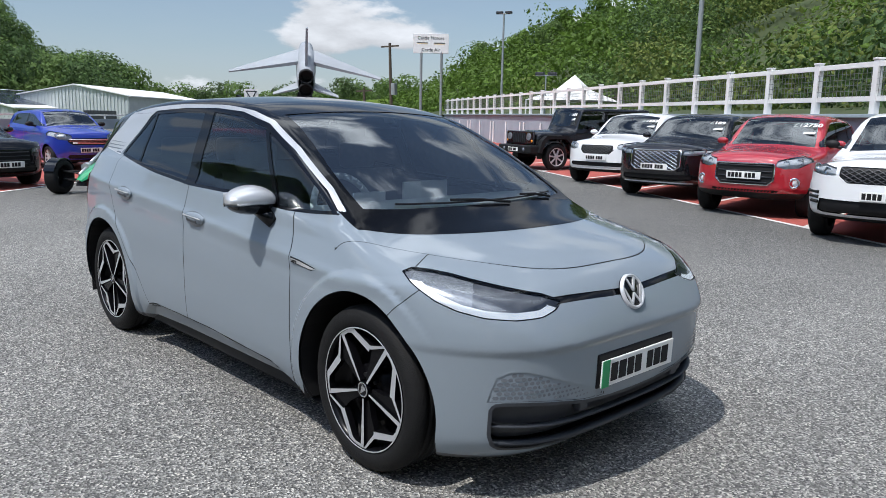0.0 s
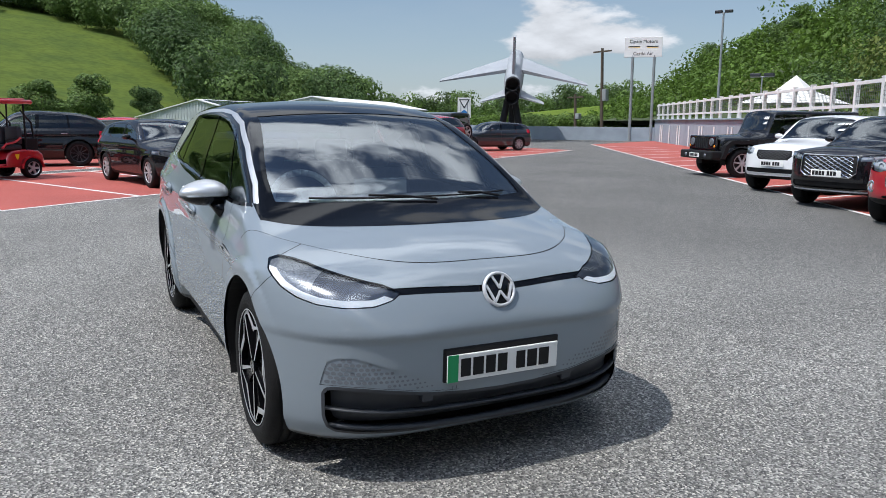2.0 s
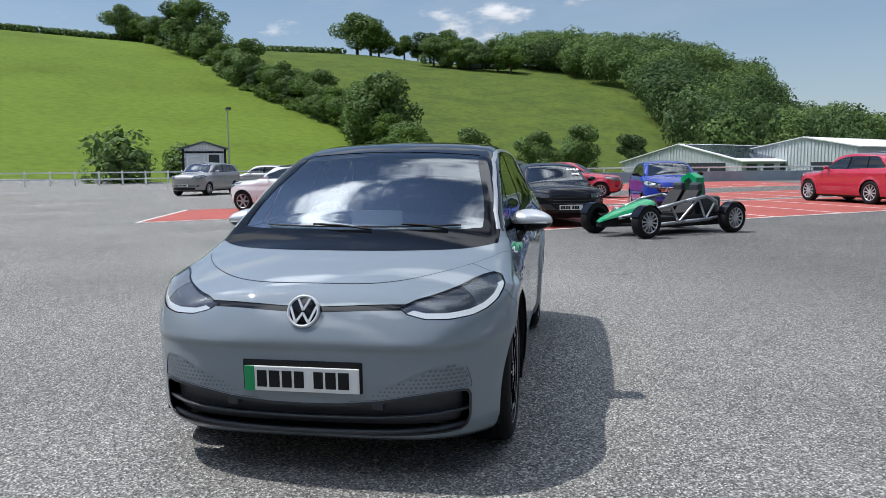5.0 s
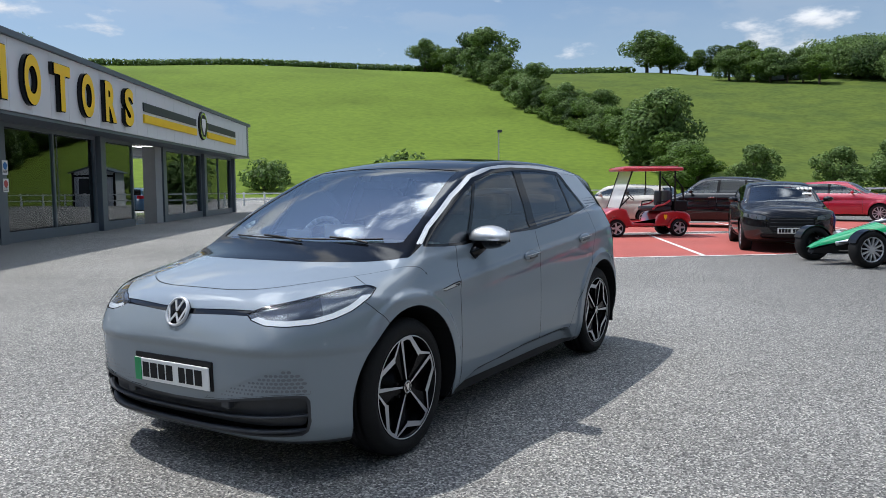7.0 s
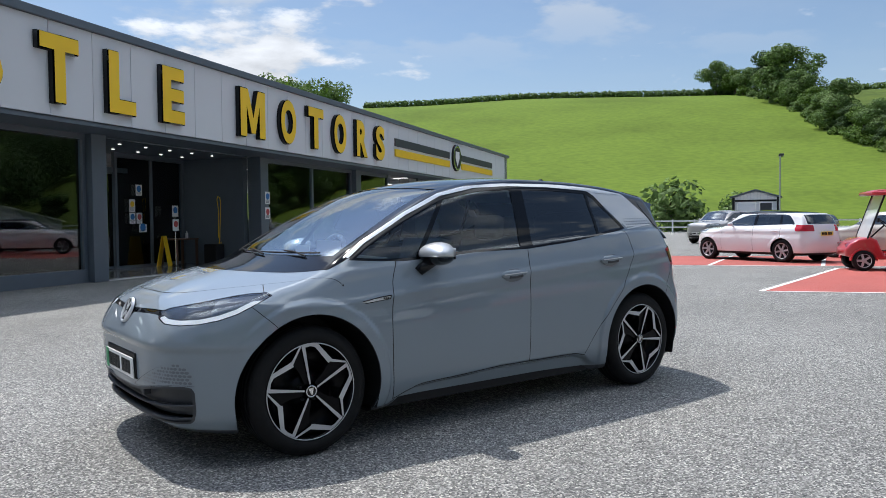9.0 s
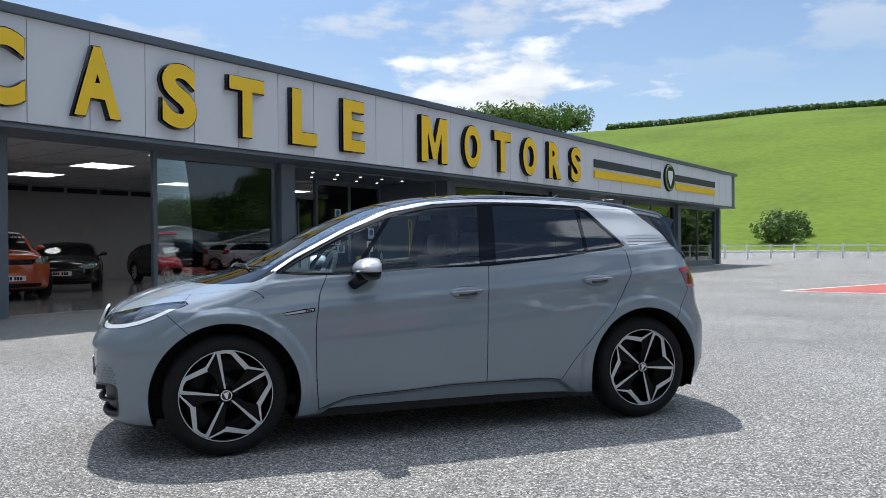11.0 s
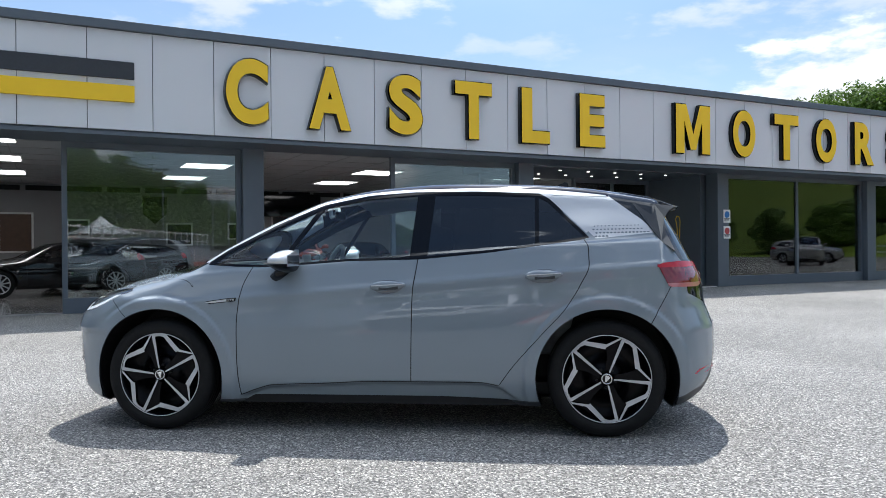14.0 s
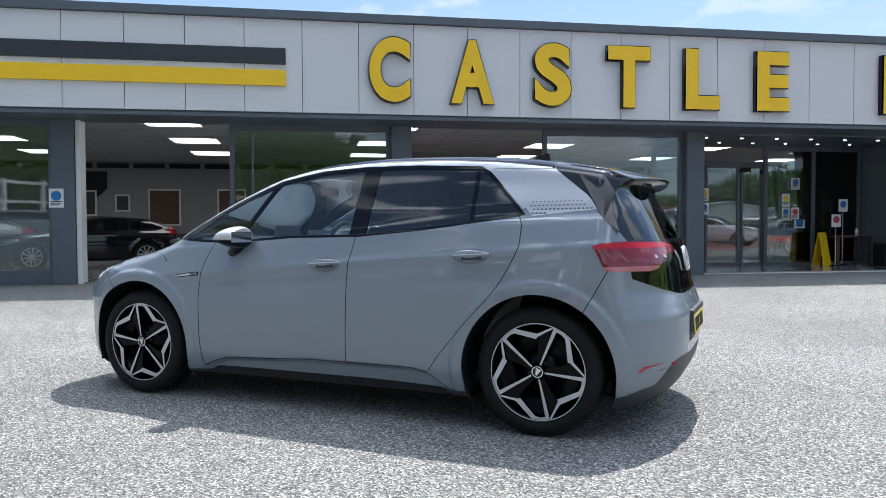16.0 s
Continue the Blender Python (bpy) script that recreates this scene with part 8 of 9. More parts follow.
def guard(r0, r1, half, a0, a1, n=14):
    """A curved strip over a wheel, from the bearing a0 to a1 in radians."""
    bm = bmesh.new()
    rows = []
    for a in np.linspace(a0, a1, n):
        rows.append([bm.verts.new((r * math.cos(a), y, r * math.sin(a))) for r, y in ((r0, -half), (r1, -half), (r1, half), (r0, half))])
    for p, q in zip(rows, rows[1:]):
        for k in range(4):
            bm.faces.new((p[k], q[k], q[(k + 1) % 4], p[(k + 1) % 4]))
    bm.faces.new(rows[0])
    bm.faces.new(rows[-1][::-1])
    bmesh.ops.recalc_face_normals(bm, faces=bm.faces)
    return bm


# ---- golf cart ----
cart = empty("golf_cart", at(16.1, 3.15, 127))
tagged(cart, "bright red golf cart with roof and clear screen", "golf cart")
CART_RED = material("red_cart_plastic", (0.48, 0.012, 0.02), 0.3, coat=0.8)
bm = prism([(-1.25, 0.34), (-1.24, 0.50), (-1.14, 0.64), (-0.98, 0.73), (-0.76, 0.78), (-0.60, 0.72), (-0.52, 0.52), (-0.44, 0.36), (0.15, 0.36), (0.22, 0.58), (0.34, 0.66), (0.70, 0.69), (1.02, 0.66), (1.16, 0.56), (1.2, 0.40), (0.95, 0.28), (-0.9, 0.26)], -0.56, 0.56, lambda a, b, d: (a, d * (1 - 0.10 * max(0, abs(a) - 0.9) / 0.3), b))
bmesh.ops.bevel(bm, geom=[e for e in bm.edges if abs(abs((e.verts[0].co.y + e.verts[1].co.y) / 2) - 0.53) < 0.05 and abs(e.verts[0].co.y - e.verts[1].co.y) < 0.1], offset=0.06, segments=4, profile=0.5, affect="EDGES", clamp_overlap=True)
part("body", bm, CART_RED, cart, "glossy red moulded body", True)
for k in (-1, 1):
    # swept side moulding over the front wheel and the step
    part("side_step", box((-0.5, k * 0.50 - 0.05, 0.29), (0.2, k * 0.50 + 0.05, 0.37), 0.02), CART_RED, cart)
    part("seat_hip", chain([(0.10, k * 0.55, 0.72), (0.20, k * 0.56, 0.82), (0.42, k * 0.56, 0.86), (0.58, k * 0.55, 0.96)], 0.026), CART_RED, cart, "red hip rail beside the seat")
for x in (-0.88, 0.82):
    for k in (-1, 1):
        part("wheel_arch", guard(0.255, 0.285, 0.09, 0.0, math.pi), CART_RED, cart).matrix_local = pose(x, k * 0.52, 0.24)
        plain_wheel(cart, x, k * 0.50, 0 if k < 0 else 180, 0.235, 5, ALLOY)
part("floor", box((-0.55, -0.52, 0.30), (0.2, 0.52, 0.345)), BLACK, cart)
part("seat", box((0.08, -0.53, 0.68), (0.62, 0.53, 0.80), 0.04), SHADOW_GREY, cart, "grey seat cushion")
for y in (-0.28, 0.28):
    part("seat_back", box((0.52, y - 0.24, 0.80), (0.66, y + 0.24, 1.22), 0.05, ), SHADOW_GREY, cart, "grey seat back", True)
for k in (-1, 1):
    part("rear_frame", chain([(0.72, k * 0.40, 1.60), (0.98, k * 0.40, 1.30), (1.02, k * 0.40, 0.80)], 0.02), BLACK, cart)
part("bag_well", box((0.75, -0.45, 0.66), (1.1, 0.45, 0.95), 0.03), BLACK, cart)
for k in (-1, 1):
    part("front_post", chain([(-0.80, k * 0.52, 0.74), (-0.45, k * 0.52, 1.76)], 0.022), BLACK, cart)
    part("rear_post", chain([(0.72, k * 0.52, 0.66), (0.72, k * 0.52, 1.76)], 0.022), BLACK, cart)
    part("mid_post", chain([(0.30, k * 0.5, 1.2), (0.30, k * 0.52, 1.76)], 0.018), BLACK, cart)
    part("arm_rest", chain([(0.18, k * 0.54, 0.72), (0.22, k * 0.55, 0.92), (0.50, k * 0.55, 0.95)], 0.018), BLACK, cart)
    part("mirror", box((-0.62, k * 0.58 - 0.06, 1.12), (-0.58, k * 0.58 + 0.06, 1.22), 0.015), BLACK, cart)
    part("shield_mark", prism([(-0.05, 0.06), (0.05, 0.06), (0.04, -0.02), (0.0, -0.07), (-0.04, -0.02)], 0, 0.004, lambda a, b, d: (a + 0.45, k * (0.562 + d), b + 0.52)), YELLOW, cart, "plain yellow shield mark")
part("windscreen", prism([(-0.80, 0.76), (-0.79, 0.76), (-0.45, 1.74), (-0.46, 1.74)], -0.50, 0.50, lambda a, b, d: (a, d, b)), hazy("cart_screen", (0.72, 0.74, 0.75), 0.30), cart, "clear plastic windscreen")
bm = box((-0.74, -0.62, 1.74), (0.92, 0.62, 1.84), 0.045)
add_box(bm, (-0.60, -0.50, 1.82), (0.80, 0.50, 1.87), 0.022)
part("roof", bm, CART_RED, cart, "red plastic roof", True)
part("steering_column", chain([(-0.6, 0.25, 0.7), (-0.25, 0.25, 1.05)], 0.02), BLACK, cart)
part("steering_wheel", spun([(0.14, -0.012), (0.16, 0.0), (0.14, 0.012), (0.125, 0.0), (0.14, -0.012)], 24), BLACK, cart, "", True).matrix_local = pose(-0.24, 0.25, 1.06, 0, 0, 90) @ pose(0, 0, 0, -45, 0, 0)
for k in (-1, 1):
    part("headlight", tube((-1.21, k * 0.36, 0.56), (-1.12, k * 0.36, 0.60), 0.075, seg=16), GLASS_LAMP, cart)

# ---- open tube-frame sports car ----
atom = empty("tube_frame_car", at(10.8, -2.93, 129.5))
tagged(atom, "open tube frame sports car with green nose cone", "car")
GREEN = material("green_plastic", (0.0, 0.30, 0.10), 0.3, coat=0.8)
TUBE = material("silver_tube_steel", (0.45, 0.46, 0.48), 0.35, metal=0.8)
nose = bmesh.new()
rows = []
for s_ in np.linspace(0, 1, 12):
    x = -1.72 + 1.25 * s_
    w_, zt, zb = 0.05 + 0.24 * s_ ** 0.8, 0.30 + 0.40 * s_ ** 0.75, 0.22 - 0.04 * s_
    rows.append([nose.verts.new((x, w_ * a, zb + (zt - zb) * b)) for a, b in ((-1, 0.62), (-0.8, 0.92), (0, 1.0), (0.8, 0.92), (1, 0.62))])
for p, q in zip(rows, rows[1:]):
    for a in range(4):
        nose.faces.new((p[a], p[a + 1], q[a + 1], q[a]))
part("nose_cone", nose, GREEN, atom, "bright green nose cone", True)
part("nose_under", prism([(-1.68, 0.2), (-0.45, 0.16), (-0.45, 0.52), (-1.0, 0.42), (-1.66, 0.26)], -0.22, 0.22, lambda a, b, d: (a, d * (0.3 + 0.7 * min(1, (a + 1.72) / 1.0)), b)), BLACK, atom)
part("tub", box((-0.7, -0.42, 0.14), (1.3, 0.42, 0.36), 0.04), BLACK, atom, "black floor tub")
part("engine", box((0.75, -0.32, 0.3), (1.35, 0.32, 0.72), 0.06), SHADOW_GREY, atom)
for k in (-1, 1):
    part("frame_tube", chain([(-1.35, k * 0.20, 0.36), (-0.6, k * 0.45, 0.52), (0.0, k * 0.62, 0.66), (0.6, k * 0.60, 0.74), (1.0, k * 0.48, 0.62), (1.15, k * 0.40, 0.36)], 0.036, 10), TUBE, atom, "curved silver frame tube", True)
    part("frame_tube", chain([(-0.7, k * 0.42, 0.20), (0.0, k * 0.60, 0.26), (0.7, k * 0.58, 0.28), (1.1, k * 0.42, 0.3)], 0.034, 10), TUBE, atom, "", True)
    for a, b in (((-0.35, 0.54, 0.60), (-0.15, 0.58, 0.26)), ((-0.15, 0.58, 0.26), (0.35, 0.61, 0.70)), ((0.35, 0.61, 0.70), (0.6, 0.58, 0.28)), ((0.6, 0.58, 0.28), (1.0, 0.47, 0.62))):
        part("brace", tube((a[0], k * a[1], a[2]), (b[0], k * b[1], b[2]), 0.022), TUBE, atom)
    for x, ty in ((-1.15, 0.72), (1.18, 0.74)):
        for z in (0.24, 0.38):
            part("wishbone", chain([(x - 0.18, k * 0.26, z), (x, k * (ty - 0.08), z + 0.02), (x + 0.2, k * 0.28, z)], 0.014, 6), BLACK, atom)
        plain_wheel(atom, x, k * ty, 0 if k < 0 else 180, 0.30, 12, ALLOY)
        part("mudguard", guard(0.315, 0.325, 0.10, 0.4, 2.8), GLOSS_BLACK, atom, "black cycle mudguard").matrix_local = pose(x, k * ty, 0.30)
    part("headlight", tube((-0.98, k * 0.34, 0.46), (-0.90, k * 0.34, 0.47), 0.075, seg=18), SILVER, atom, "round silver headlight")
    part("running_light", tube((-1.12, k * 0.30, 0.36), (-1.08, k * 0.30, 0.36), 0.035, seg=14), LED, atom)
    part("seat", prism([(-0.1, 0.3), (0.35, 0.28), (0.68, 0.82), (0.60, 0.85), (0.28, 0.42), (-0.1, 0.42)], k * 0.22 - 0.17, k * 0.22 + 0.17, lambda a, b, d: (a, d, b)), BLACK, atom)
    part("head_fairing", box((0.62, k * 0.22 - 0.13, 0.78), (0.78, k * 0.22 + 0.13, 1.0), 0.05), SHADOW_GREY, atom)
part("roll_hoop", prism([(-0.22, 0.75), (-0.2, 1.1), (0, 1.2), (0.2, 1.1), (0.22, 0.75), (0.13, 0.75), (0.12, 1.03), (0, 1.1), (-0.12, 1.03), (-0.13, 0.75)], 0.72, 0.95, lambda a, b, d: (d, a, b)), GREEN, atom, "dark green air box")

# ---- mounted jet aircraft ----
jet = empty("jet_aircraft", Matrix.Translation((41.6, -26.8, 0)) @ Matrix.Rotation(radians(-33), 4, "Z") @ pose(0, 0, 3.52, 0, -14, 0) @ pose(0, 0, 0, 1.5, 0, 0))
tagged(jet, "grey twin-jet fighter aircraft mounted on black struts", "aircraft")
JETG = material("pale_grey_aircraft_paint", (0.34, 0.36, 0.385), 0.5, vary=0.25, scale=0.8)
bm = bmesh.new()
rows = []
for x, w_, zt, zb in ((0.0, 0.52, 0.95, -0.95), (1.0, 0.62, 1.15, -1.05), (4.0, 0.70, 1.25, -1.1), (8.0, 0.72, 1.2, -1.05), (11.0, 0.62, 1.05, -0.9), (12.5, 0.45, 0.6, -0.6)):
    rows.append([bm.verts.new((x, w_ * math.copysign(abs(math.cos(t)) ** 0.7, math.cos(t)), (zt + zb) / 2 + (zt - zb) / 2 * math.sin(t))) for t in np.linspace(0, 2 * math.pi, 24, endpoint=False)])
for p, q in zip(rows, rows[1:]):
    for a in range(24):
        bm.faces.new((p[a], p[(a + 1) % 24], q[(a + 1) % 24], q[a]))
bmesh.ops.recalc_face_normals(bm, faces=bm.faces)
part("fuselage", bm, JETG, jet, "slab sided pale grey fuselage", True)
for z in (-0.47, 0.47):
    n = part("nozzle", spun([(0.36, 0.5), (0.40, -0.25), (0.46, -0.28), (0.50, 0.0), (0.50, 0.3)], 28), BLACK, jet, "black jet nozzle", True)
    n.matrix_local = pose(0, 0, z, 0, 0, -90)
    part("throat", tube((0, 0.35, 0), (0, 0.4, 0), 0.4, seg=24), BLACK, n)


def wing(root0, root1, tip0, tip1, y0, y1, z0, z1, t, name, label):
    for k in (-1, 1):
        bm = bmesh.new()
        pts = [(root0, y0, z0), (root1, y0, z0), (tip1, y1, z1), (tip0, y1, z1)]
        up = [bm.verts.new((x, k * y, z + t * (1 - 0.7 * (y == y1)))) for x, y, z in pts]
        dn = [bm.verts.new((x, k * y, z - t * (1 - 0.7 * (y == y1)))) for x, y, z in pts]
        bm.faces.new(up)
        bm.faces.new(dn[::-1])
        for a in range(4):
            bm.faces.new((up[a], dn[a], dn[(a + 1) % 4], up[(a + 1) % 4]))
        bmesh.ops.recalc_face_normals(bm, faces=bm.faces)
        part(name, bm, JETG, jet, label)


wing(3.2, 8.4, 1.2, 1.9, 0.5, 5.2, 0.75, 0.25, 0.13, "wing", "swept pale grey wing")
wing(0.6, 2.9, -0.6, 0.0, 0.5, 2.2, -0.55, -0.75, 0.07, "tailplane", "swept pale grey tailplane")
bm = prism([(0.5, 0.9), (4.2, 1.1), (1.2, 3.55), (0.2, 3.6)], -0.08, 0.08, lambda a, b, d: (a, d, b))
part("fin", bm, JETG, jet, "tall swept tail fin")
strut = empty("jet_struts", Matrix.Translation((42.4, -27.2, 0)) @ Matrix.Rotation(radians(-33), 4, "Z"))
tagged(strut, "black splayed steel struts under the aircraft", "struts")
for k in (-1, 1):
    part("strut", chain([(0, k * 0.85, -0.1), (0.3, k * 0.25, 2.9)], 0.24, 12), BLACK, strut)
part("strut", chain([(3.2, 0, -0.1), (2.6, 0, 3.6)], 0.24, 12), BLACK, strut)

# ---- pole sign, lamp masts, poles ----
psign = empty("pole_sign", Matrix.Translation((42.4, -38.9, 0)) @ Matrix.Rotation(radians(47), 4, "Z"))
tagged(psign, "white name board on two tall steel poles", "sign")
for k in (-0.85, 0.75):
    part("pole", tube((k, 0, 0), (k, 0, 6.5), 0.11), material("steel_pole", (0.35, 0.37, 0.38), 0.45, metal=0.5) if "steel_pole" not in bpy.data.materials else bpy.data.materials["steel_pole"], psign)
STEEL = bpy.data.materials["steel_pole"]
brd = part("board", box((-1.4, -0.1, 6.35), (1.4, 0.1, 7.85), 0.02), WHITE_PAINT, psign, "white board with dark lettering")
for tz, txt in ((7.4, "Castle Motors"), (6.5, "Castle Air")):
    cu = bpy.data.curves.new("lettering", "FONT")
    cu.body, cu.size, cu.align_x, cu.extrude, cu.offset = txt, 0.36, "CENTER", 0.004, 0.0
    tmp = new("lettering", cu)
    me = bpy.data.meshes.new_from_object(tmp.evaluated_get(bpy.context.evaluated_depsgraph_get()))
    bpy.data.objects.remove(tmp)
    me.materials.append(BLACK)
    lt = new("lettering", me)
    lt.parent = brd
    lt.matrix_local = pose(0, 0.108, tz, 90, 0, 180)
for a, b in ((-1.1, -0.25), (0.25, 1.1)):
    part("rule", box((a, 0.101, 7.10), (b, 0.106, 7.17)), BLACK, brd)
    part("rule", box((a, 0.101, 7.04), (b, 0.106, 7.07)), YELLOW, brd)


def mast(x, y, z0, top, heads=2, r=0.09):
    m_ = empty("lamp_mast", pose(x, y, z0, 0, 0, 30))
    tagged(m_, "tall grey steel mast with floodlights", "lamp mast", "lamp masts")
    part("pole", tube((0, 0, 0), (0, 0, top), r, r * 0.6), STEEL, m_)
    part("cross_arm", box((-0.6, -0.03, top - 0.06), (0.6, 0.03, top), 0.01), STEEL, m_)
    for k in range(heads):
        part("floodlight", box((-0.6 + 0.7 * k, -0.25, top), (-0.1 + 0.7 * k, 0.1, top + 0.16), 0.02), SHADOW_GREY, m_)


mast(37.0, -41.4, 1.5, 7.7, 2, 0.11)
mast(13.5, -28.3, 1.5, 11.0, 2, 0.13)
mast(24.9, -32.0, 1.5, 2.4, 2, 0.05)
mast(52.36, 25.87, 0.0, 5.85, 2, 0.07)
for x, y, top in ((50.5, -41.6, 7.8), (55.5, -42.4, 4.0)):
    tp = empty("telegraph_pole", pose(x, y, 0, 0, 2, 20))
    tagged(tp, "dark wooden telegraph pole with cross arm", "telegraph pole")
    part("pole", tube((0, 0, 0), (0, 0, top), 0.16, 0.12), BARK, tp)
    part("cross_arm", box((-0.9, -0.06, top - 0.35), (0.9, 0.06, top - 0.22)), BARK, tp)
    part("transformer", box((-0.5, -0.3, top * 0.42), (-0.12, 0.2, top * 0.55), 0.03), STEEL, tp)
tent = empty("marquee", pose(24.4, -34.0, 1.6, 0, 0, 20))
tagged(tent, "white peaked fabric marquee", "tent")
bm = bmesh.new()
CANVAS = material("white_canvas", (0.75, 0.75, 0.73), 0.9, vary=0.2, scale=2)
base = [bm.verts.new(p) for p in ((-2.2, -2.2, 0.9), (2.2, -2.2, 0.9), (2.2, 2.2, 0.9), (-2.2, 2.2, 0.9))]
mid = [bm.verts.new(p) for p in ((-0.8, -0.8, 1.55), (0.8, -0.8, 1.55), (0.8, 0.8, 1.55), (-0.8, 0.8, 1.55))]
tip = bm.verts.new((0, 0, 2.4))
for a in range(4):
    b = (a + 1) % 4
    bm.faces.new((base[a], base[b], mid[b], mid[a]))
    bm.faces.new((mid[a], mid[b], tip))
part("canopy", bm, CANVAS, tent)
for a in (-2.15, 2.15):
    for b in (-2.15, 2.15):
        part("pole", tube((a, b, -0.2), (a, b, 0.92), 0.04), WHITE_PAINT, tent)
gw = empty("road_sign", pose(57.5, -31.5, 0, 0, 0, -28))
tagged(gw, "white triangular road sign on a thin post", "road sign")
for y in (-0.3, 0.3):
    part("post", tube((0, y, 0), (0, y, 3.4), 0.045), STEEL, gw)
part("board", box((-0.03, -0.6, 1.7), (-0.01, 0.6, 3.5), 0.005), WHITE_PAINT, gw)
part("triangle", prism([(-0.5, 3.35), (0.5, 3.35), (0, 2.5)], -0.05, -0.032, lambda a, b, d: (d, a, b)), SHADOW_GREY, gw)
part("triangle_inner", prism([(-0.34, 3.26), (0.34, 3.26), (0, 2.68)], -0.06, -0.051, lambda a, b, d: (d, a, b)), WHITE_PAINT, gw)
part("roundel", tube((-0.05, 0, 2.1), (-0.032, 0, 2.1), 0.28, seg=24), N_BLUE, gw)

# ---- end walls, rails, sheds, hut ----
def low_wall(a, b, h, rail=False):
    a, b = Vector((*a, 0)), Vector((*b, 0))
    d = b - a
    m_ = Matrix.Translation(a) @ Matrix.Rotation(math.atan2(d.y, d.x), 4, "Z")
    w_ = part("parapet_wall", box((0, -0.12, -0.1), (d.length, 0.12, h), 0.01), RENDER_GREY)
    w_.matrix_world = m_
    tagged(w_, "low rendered grey parapet wall", "wall", kind="structure")
    if rail:
        part("rail", box((0, -0.05, h + 0.25), (d.length, 0.05, h + 0.36), 0.01), WHITE_PAINT, w_)
        for k in range(int(d.length // 2.4) + 1):
            part("post", box((k * 2.4, -0.05, h), (k * 2.4 + 0.1, 0.05, h + 0.25)), WHITE_PAINT, w_)


low_wall((41.7, -39.8), (51.5, -29.5), 1.05)
low_wall((51.5, -29.5), (61.0, -22.0), 1.1)
low_wall((61.0, -22.0), (54.0, -8.0), 0.75, True)
low_wall((54.0, -8.0), (50.0, 6.0), 0.75, True)
CORR = material("pale_corrugated_steel", (0.55, 0.58, 0.58), 0.5, vary=0.2, scale=1.0)
SOLAR = material("solar_panel", (0.03, 0.04, 0.07), 0.2, coat=0.5)


def shed(corner, gable_az, width, length, eave, ridge, solar=False):
    """A long shed; the corner is the right end of the gable that looks at the yard, and it runs away from there."""
    s_ = empty("shed", Matrix.Translation((*corner, 0)) @ Matrix.Rotation(radians(gable_az), 4, "Z"))
    tagged(s_, "pale grey corrugated steel shed with low roof", "building", "sheds beyond the yard")
    part("wall", prism([(0, -0.5), (0, eave), (width / 2, ridge), (width, eave), (width, -0.5)], 0, length, lambda a, b, d: (a, -d, b)), CORR, s_)
    bm = bmesh.new()
    for q in np.arange(0.2, width, 0.4):
        top = eave + (ridge - eave) * (1 - abs(q - width / 2) / (width / 2)) - 0.05
        add_box(bm, (q - 0.08, 0.0, -0.4), (q + 0.08, 0.07, top))
    part("ribs", bm, CORR, s_)
    for a, b in ((-0.3, width / 2), (width + 0.3, width / 2)):
        sl = (ridge - eave) / (width / 2)
        za = eave - 0.3 * sl
        rf = part("roof", prism([(a, za + 0.02), (b, ridge + 0.02), (b, ridge + 0.14), (a, za + 0.14)], -0.25, length, lambda p, q, d: (p, -d, q)), WHITE_PAINT, s_, "white edged sheet roof")
        if solar and a < 0:
            for r_ in range(3):
                for c_ in range(int(length // 2.2) - 1):
                    f0, f1 = 0.15 + 0.27 * r_, 0.15 + 0.27 * r_ + 0.25
                    pa, pb = a + (b - a) * f0, a + (b - a) * f1
                    qa, qb = za + (ridge - za) * f0 + 0.15, za + (ridge - za) * f1 + 0.15
                    part("solar_panel", prism([(pa, qa), (pb, qb), (pb, qb + 0.05), (pa, qa + 0.05)], 0.5 + 2.2 * c_, 2.6 + 2.2 * c_, lambda p, q, d: (p, -d, q)), SOLAR, rf)
    part("loading_door", box((width * 0.12, 0.071, -0.1), (width * 0.42, 0.1, 1.4)), SHADOW_GREY, s_)
    for q in range(int(length // 4)):
        part("window", box((-0.06, -3.4 - 4 * q, 0.5), (-0.01, -1 - 4 * q, 1.25)), SHADOW_GREY, s_)
    return s_


shed((89.1, -33.0), 50, 12.5, 34, 3.1, 4.3)
shed((86.8, -20.0), 50, 16.5, 24, 1.5, 3.6, True)
hut = empty("hut", pose(55.7, 29.7, 0, 0, 0, 118))
tagged(hut, "small grey timber hut with pitched roof", "hut")
part("wall", prism([(-1.65, -0.2), (-1.65, 2.85), (0, 3.38), (1.65, 2.85), (1.65, -0.2)], -1.6, 1.6, lambda a, b, d: (a, d, b)), PANEL_GREY, hut)
for k in (-1, 1):
    part("roof", prism([(0, 3.40), (k * 1.95, 2.80), (k * 1.95, 2.90), (0, 3.52)], -1.9, 1.9, lambda a, b, d: (a, d, b)), DARK_GREY, hut)
    part("corner_post", box((k * 1.66 - 0.09, 1.56, -0.1), (k * 1.66 + 0.09, 1.70, 2.86), 0.01), BLACK, hut, "dark corner post")
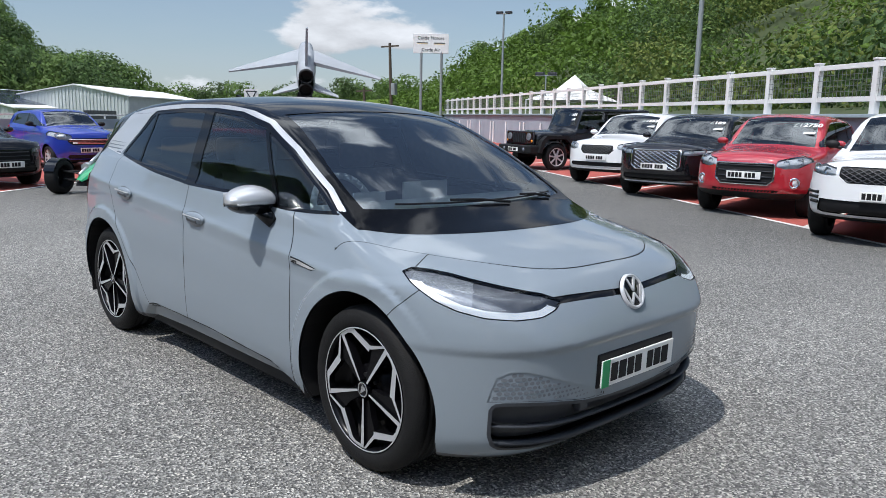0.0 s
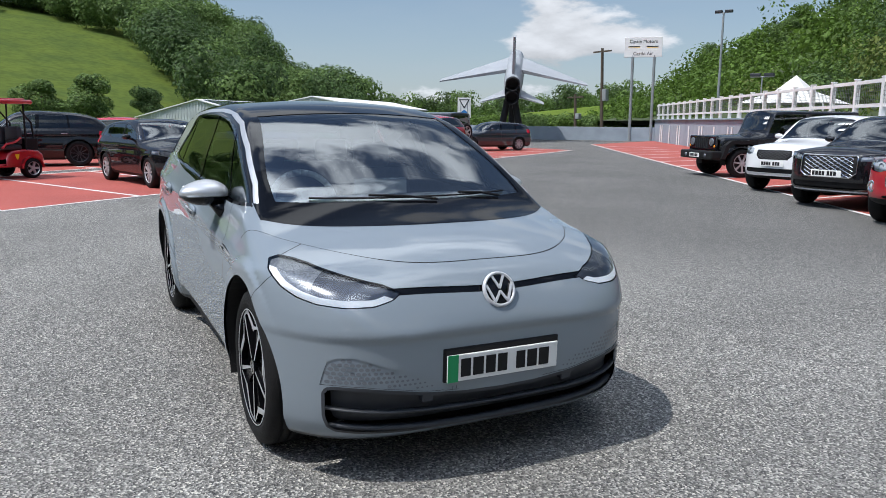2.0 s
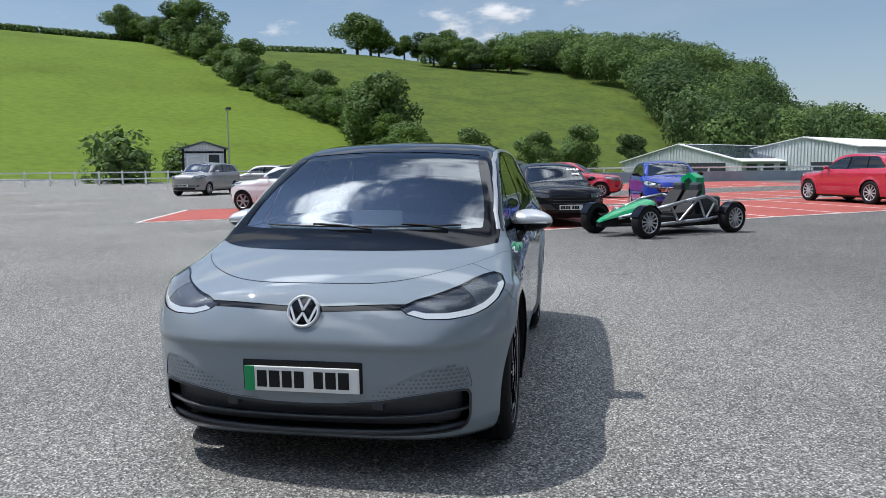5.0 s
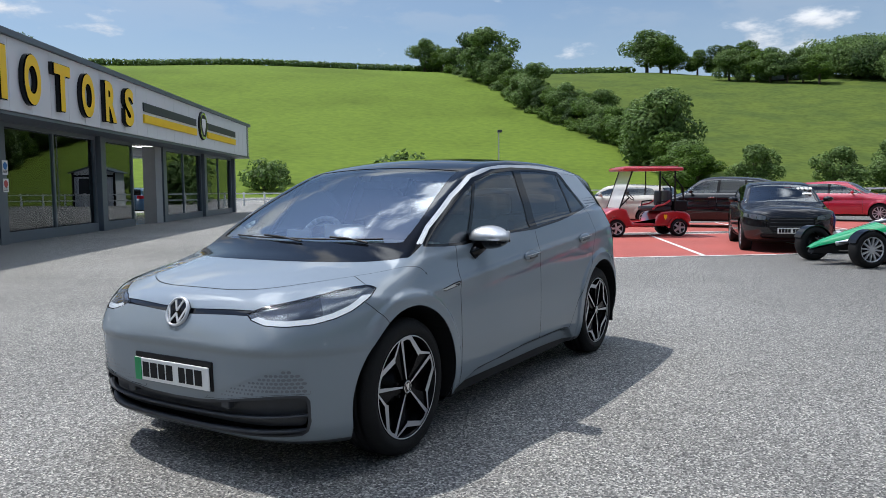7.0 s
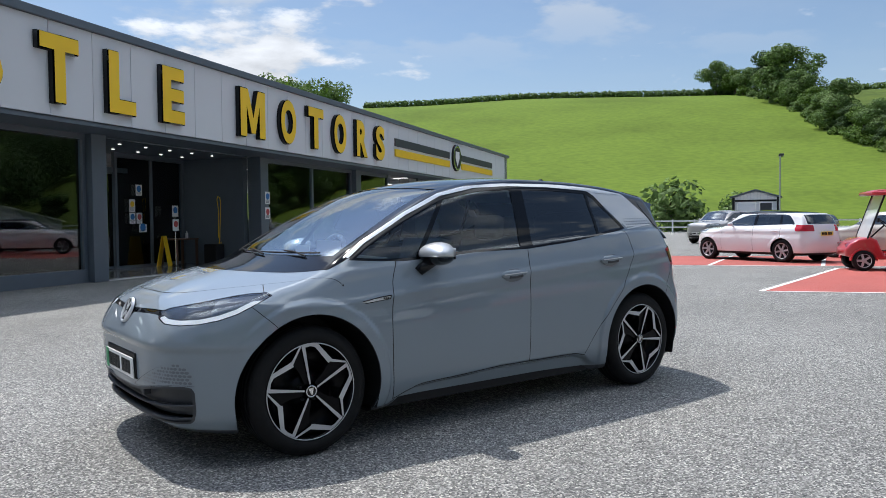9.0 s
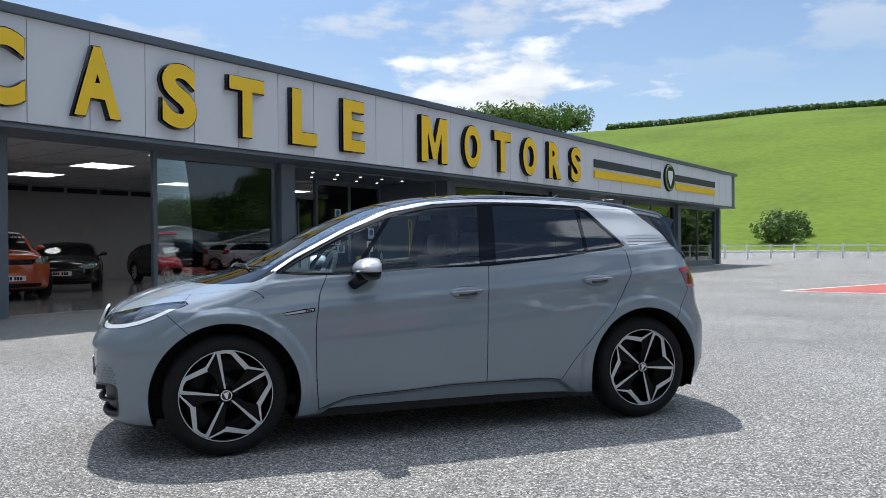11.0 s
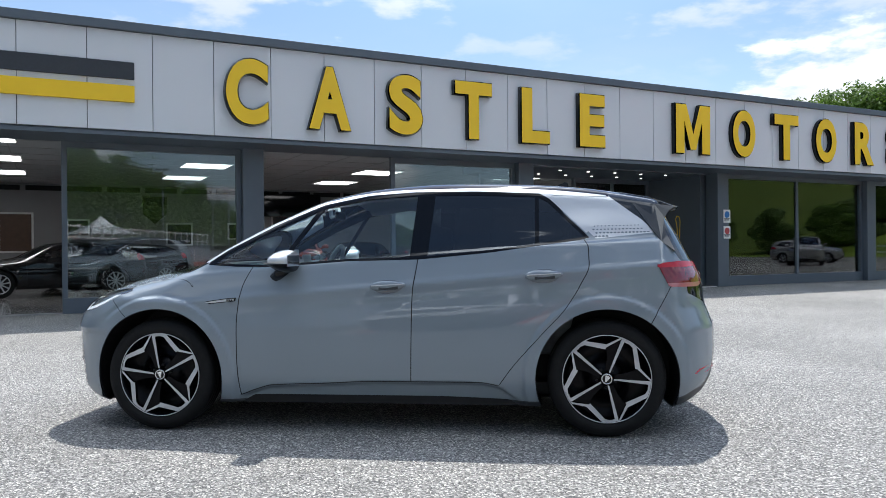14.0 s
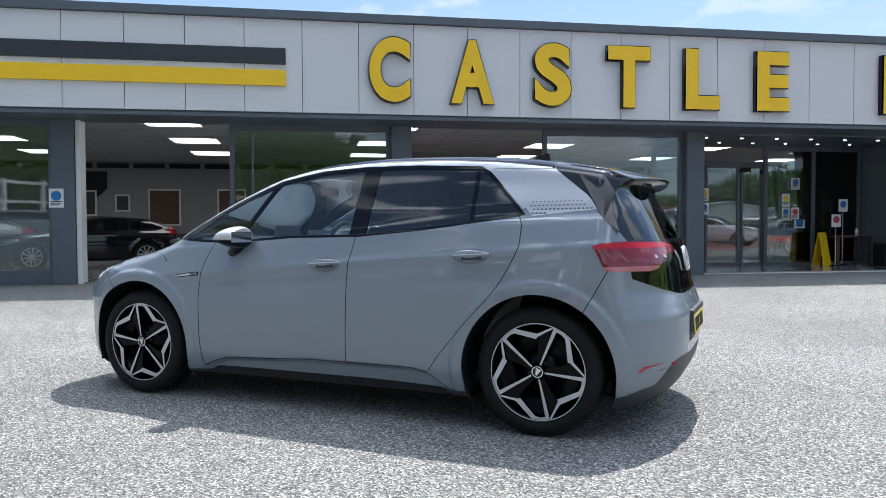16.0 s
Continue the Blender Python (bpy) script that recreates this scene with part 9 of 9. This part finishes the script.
part("head_beam", box((-1.55, 1.601, 2.52), (1.55, 1.66, 2.66)), BLACK, hut)
for q in np.arange(-1.5, 1.51, 0.25):
    part("gable_board", box((q - 0.11, 1.601, 2.665), (q + 0.11, 1.625, 3.30 - abs(q) * 0.32)), WHITE_PAINT, hut)
for a, b in ((-1.30, -0.25), (-0.05, 1.40)):
    part("window", box((a, 1.601, 0.9), (b, 1.65, 2.48), 0.01), WHITE_PAINT, hut)
    part("pane", box((a + 0.1, 1.651, 1.0), (b - 0.1, 1.66, 2.38)), SHADOW_GREY if a < -1 else PANEL_GREY, hut)
rf_ = empty("field_fence")
tagged(rf_, "white post and rail fence at the field edge", "fence")
fp = [Vector((r * math.cos(radians(a)), r * math.sin(radians(a)), 0)) for a, r in ((58, 57), (50, 58), (42, 60), (34, 60), (26, 61), (18, 62))]
for a, b in zip(fp, fp[1:]):
    d = b - a
    m_ = Matrix.Translation(a) @ Matrix.Rotation(math.atan2(d.y, d.x), 4, "Z")
    for z in (0.45, 0.95):
        part("rail", box((0, -0.03, z), (d.length, 0.03, z + 0.1)), WHITE_PAINT, rf_).matrix_local = m_
    for k in range(5):
        part("post", box((-0.06, -0.06, -0.1), (0.06, 0.06, 1.12)), WHITE_PAINT, rf_).matrix_local = m_ @ pose(d.length * k / 5, 0, 0)
cot = empty("cottage", Matrix.Translation((214 * math.cos(radians(6.9)), 214 * math.sin(radians(6.9)), float(land(np.array([214.0]), np.array([6.9]))[0]) - 0.3)))
tagged(cot, "stone cottage with slate roof on the hill", "house")
part("wall", box((-3, -5, 0), (3, 5, 2.2)), RENDER_GREY, cot)
part("roof", prism([(-3.4, 2.0), (0, 4.2), (3.4, 2.0)], -5.2, 5.2, lambda a, b, d: (a, d, b)), material("slate", (0.12, 0.12, 0.13), 0.7), cot)
drain = flat_sheet("manhole_cover", [(16.6, -10.9), (17.5, -10.4), (17.2, -9.8), (16.3, -10.3)], 0.012, BARK, "rusty iron drain cover in the asphalt", "thing", "drain cover")
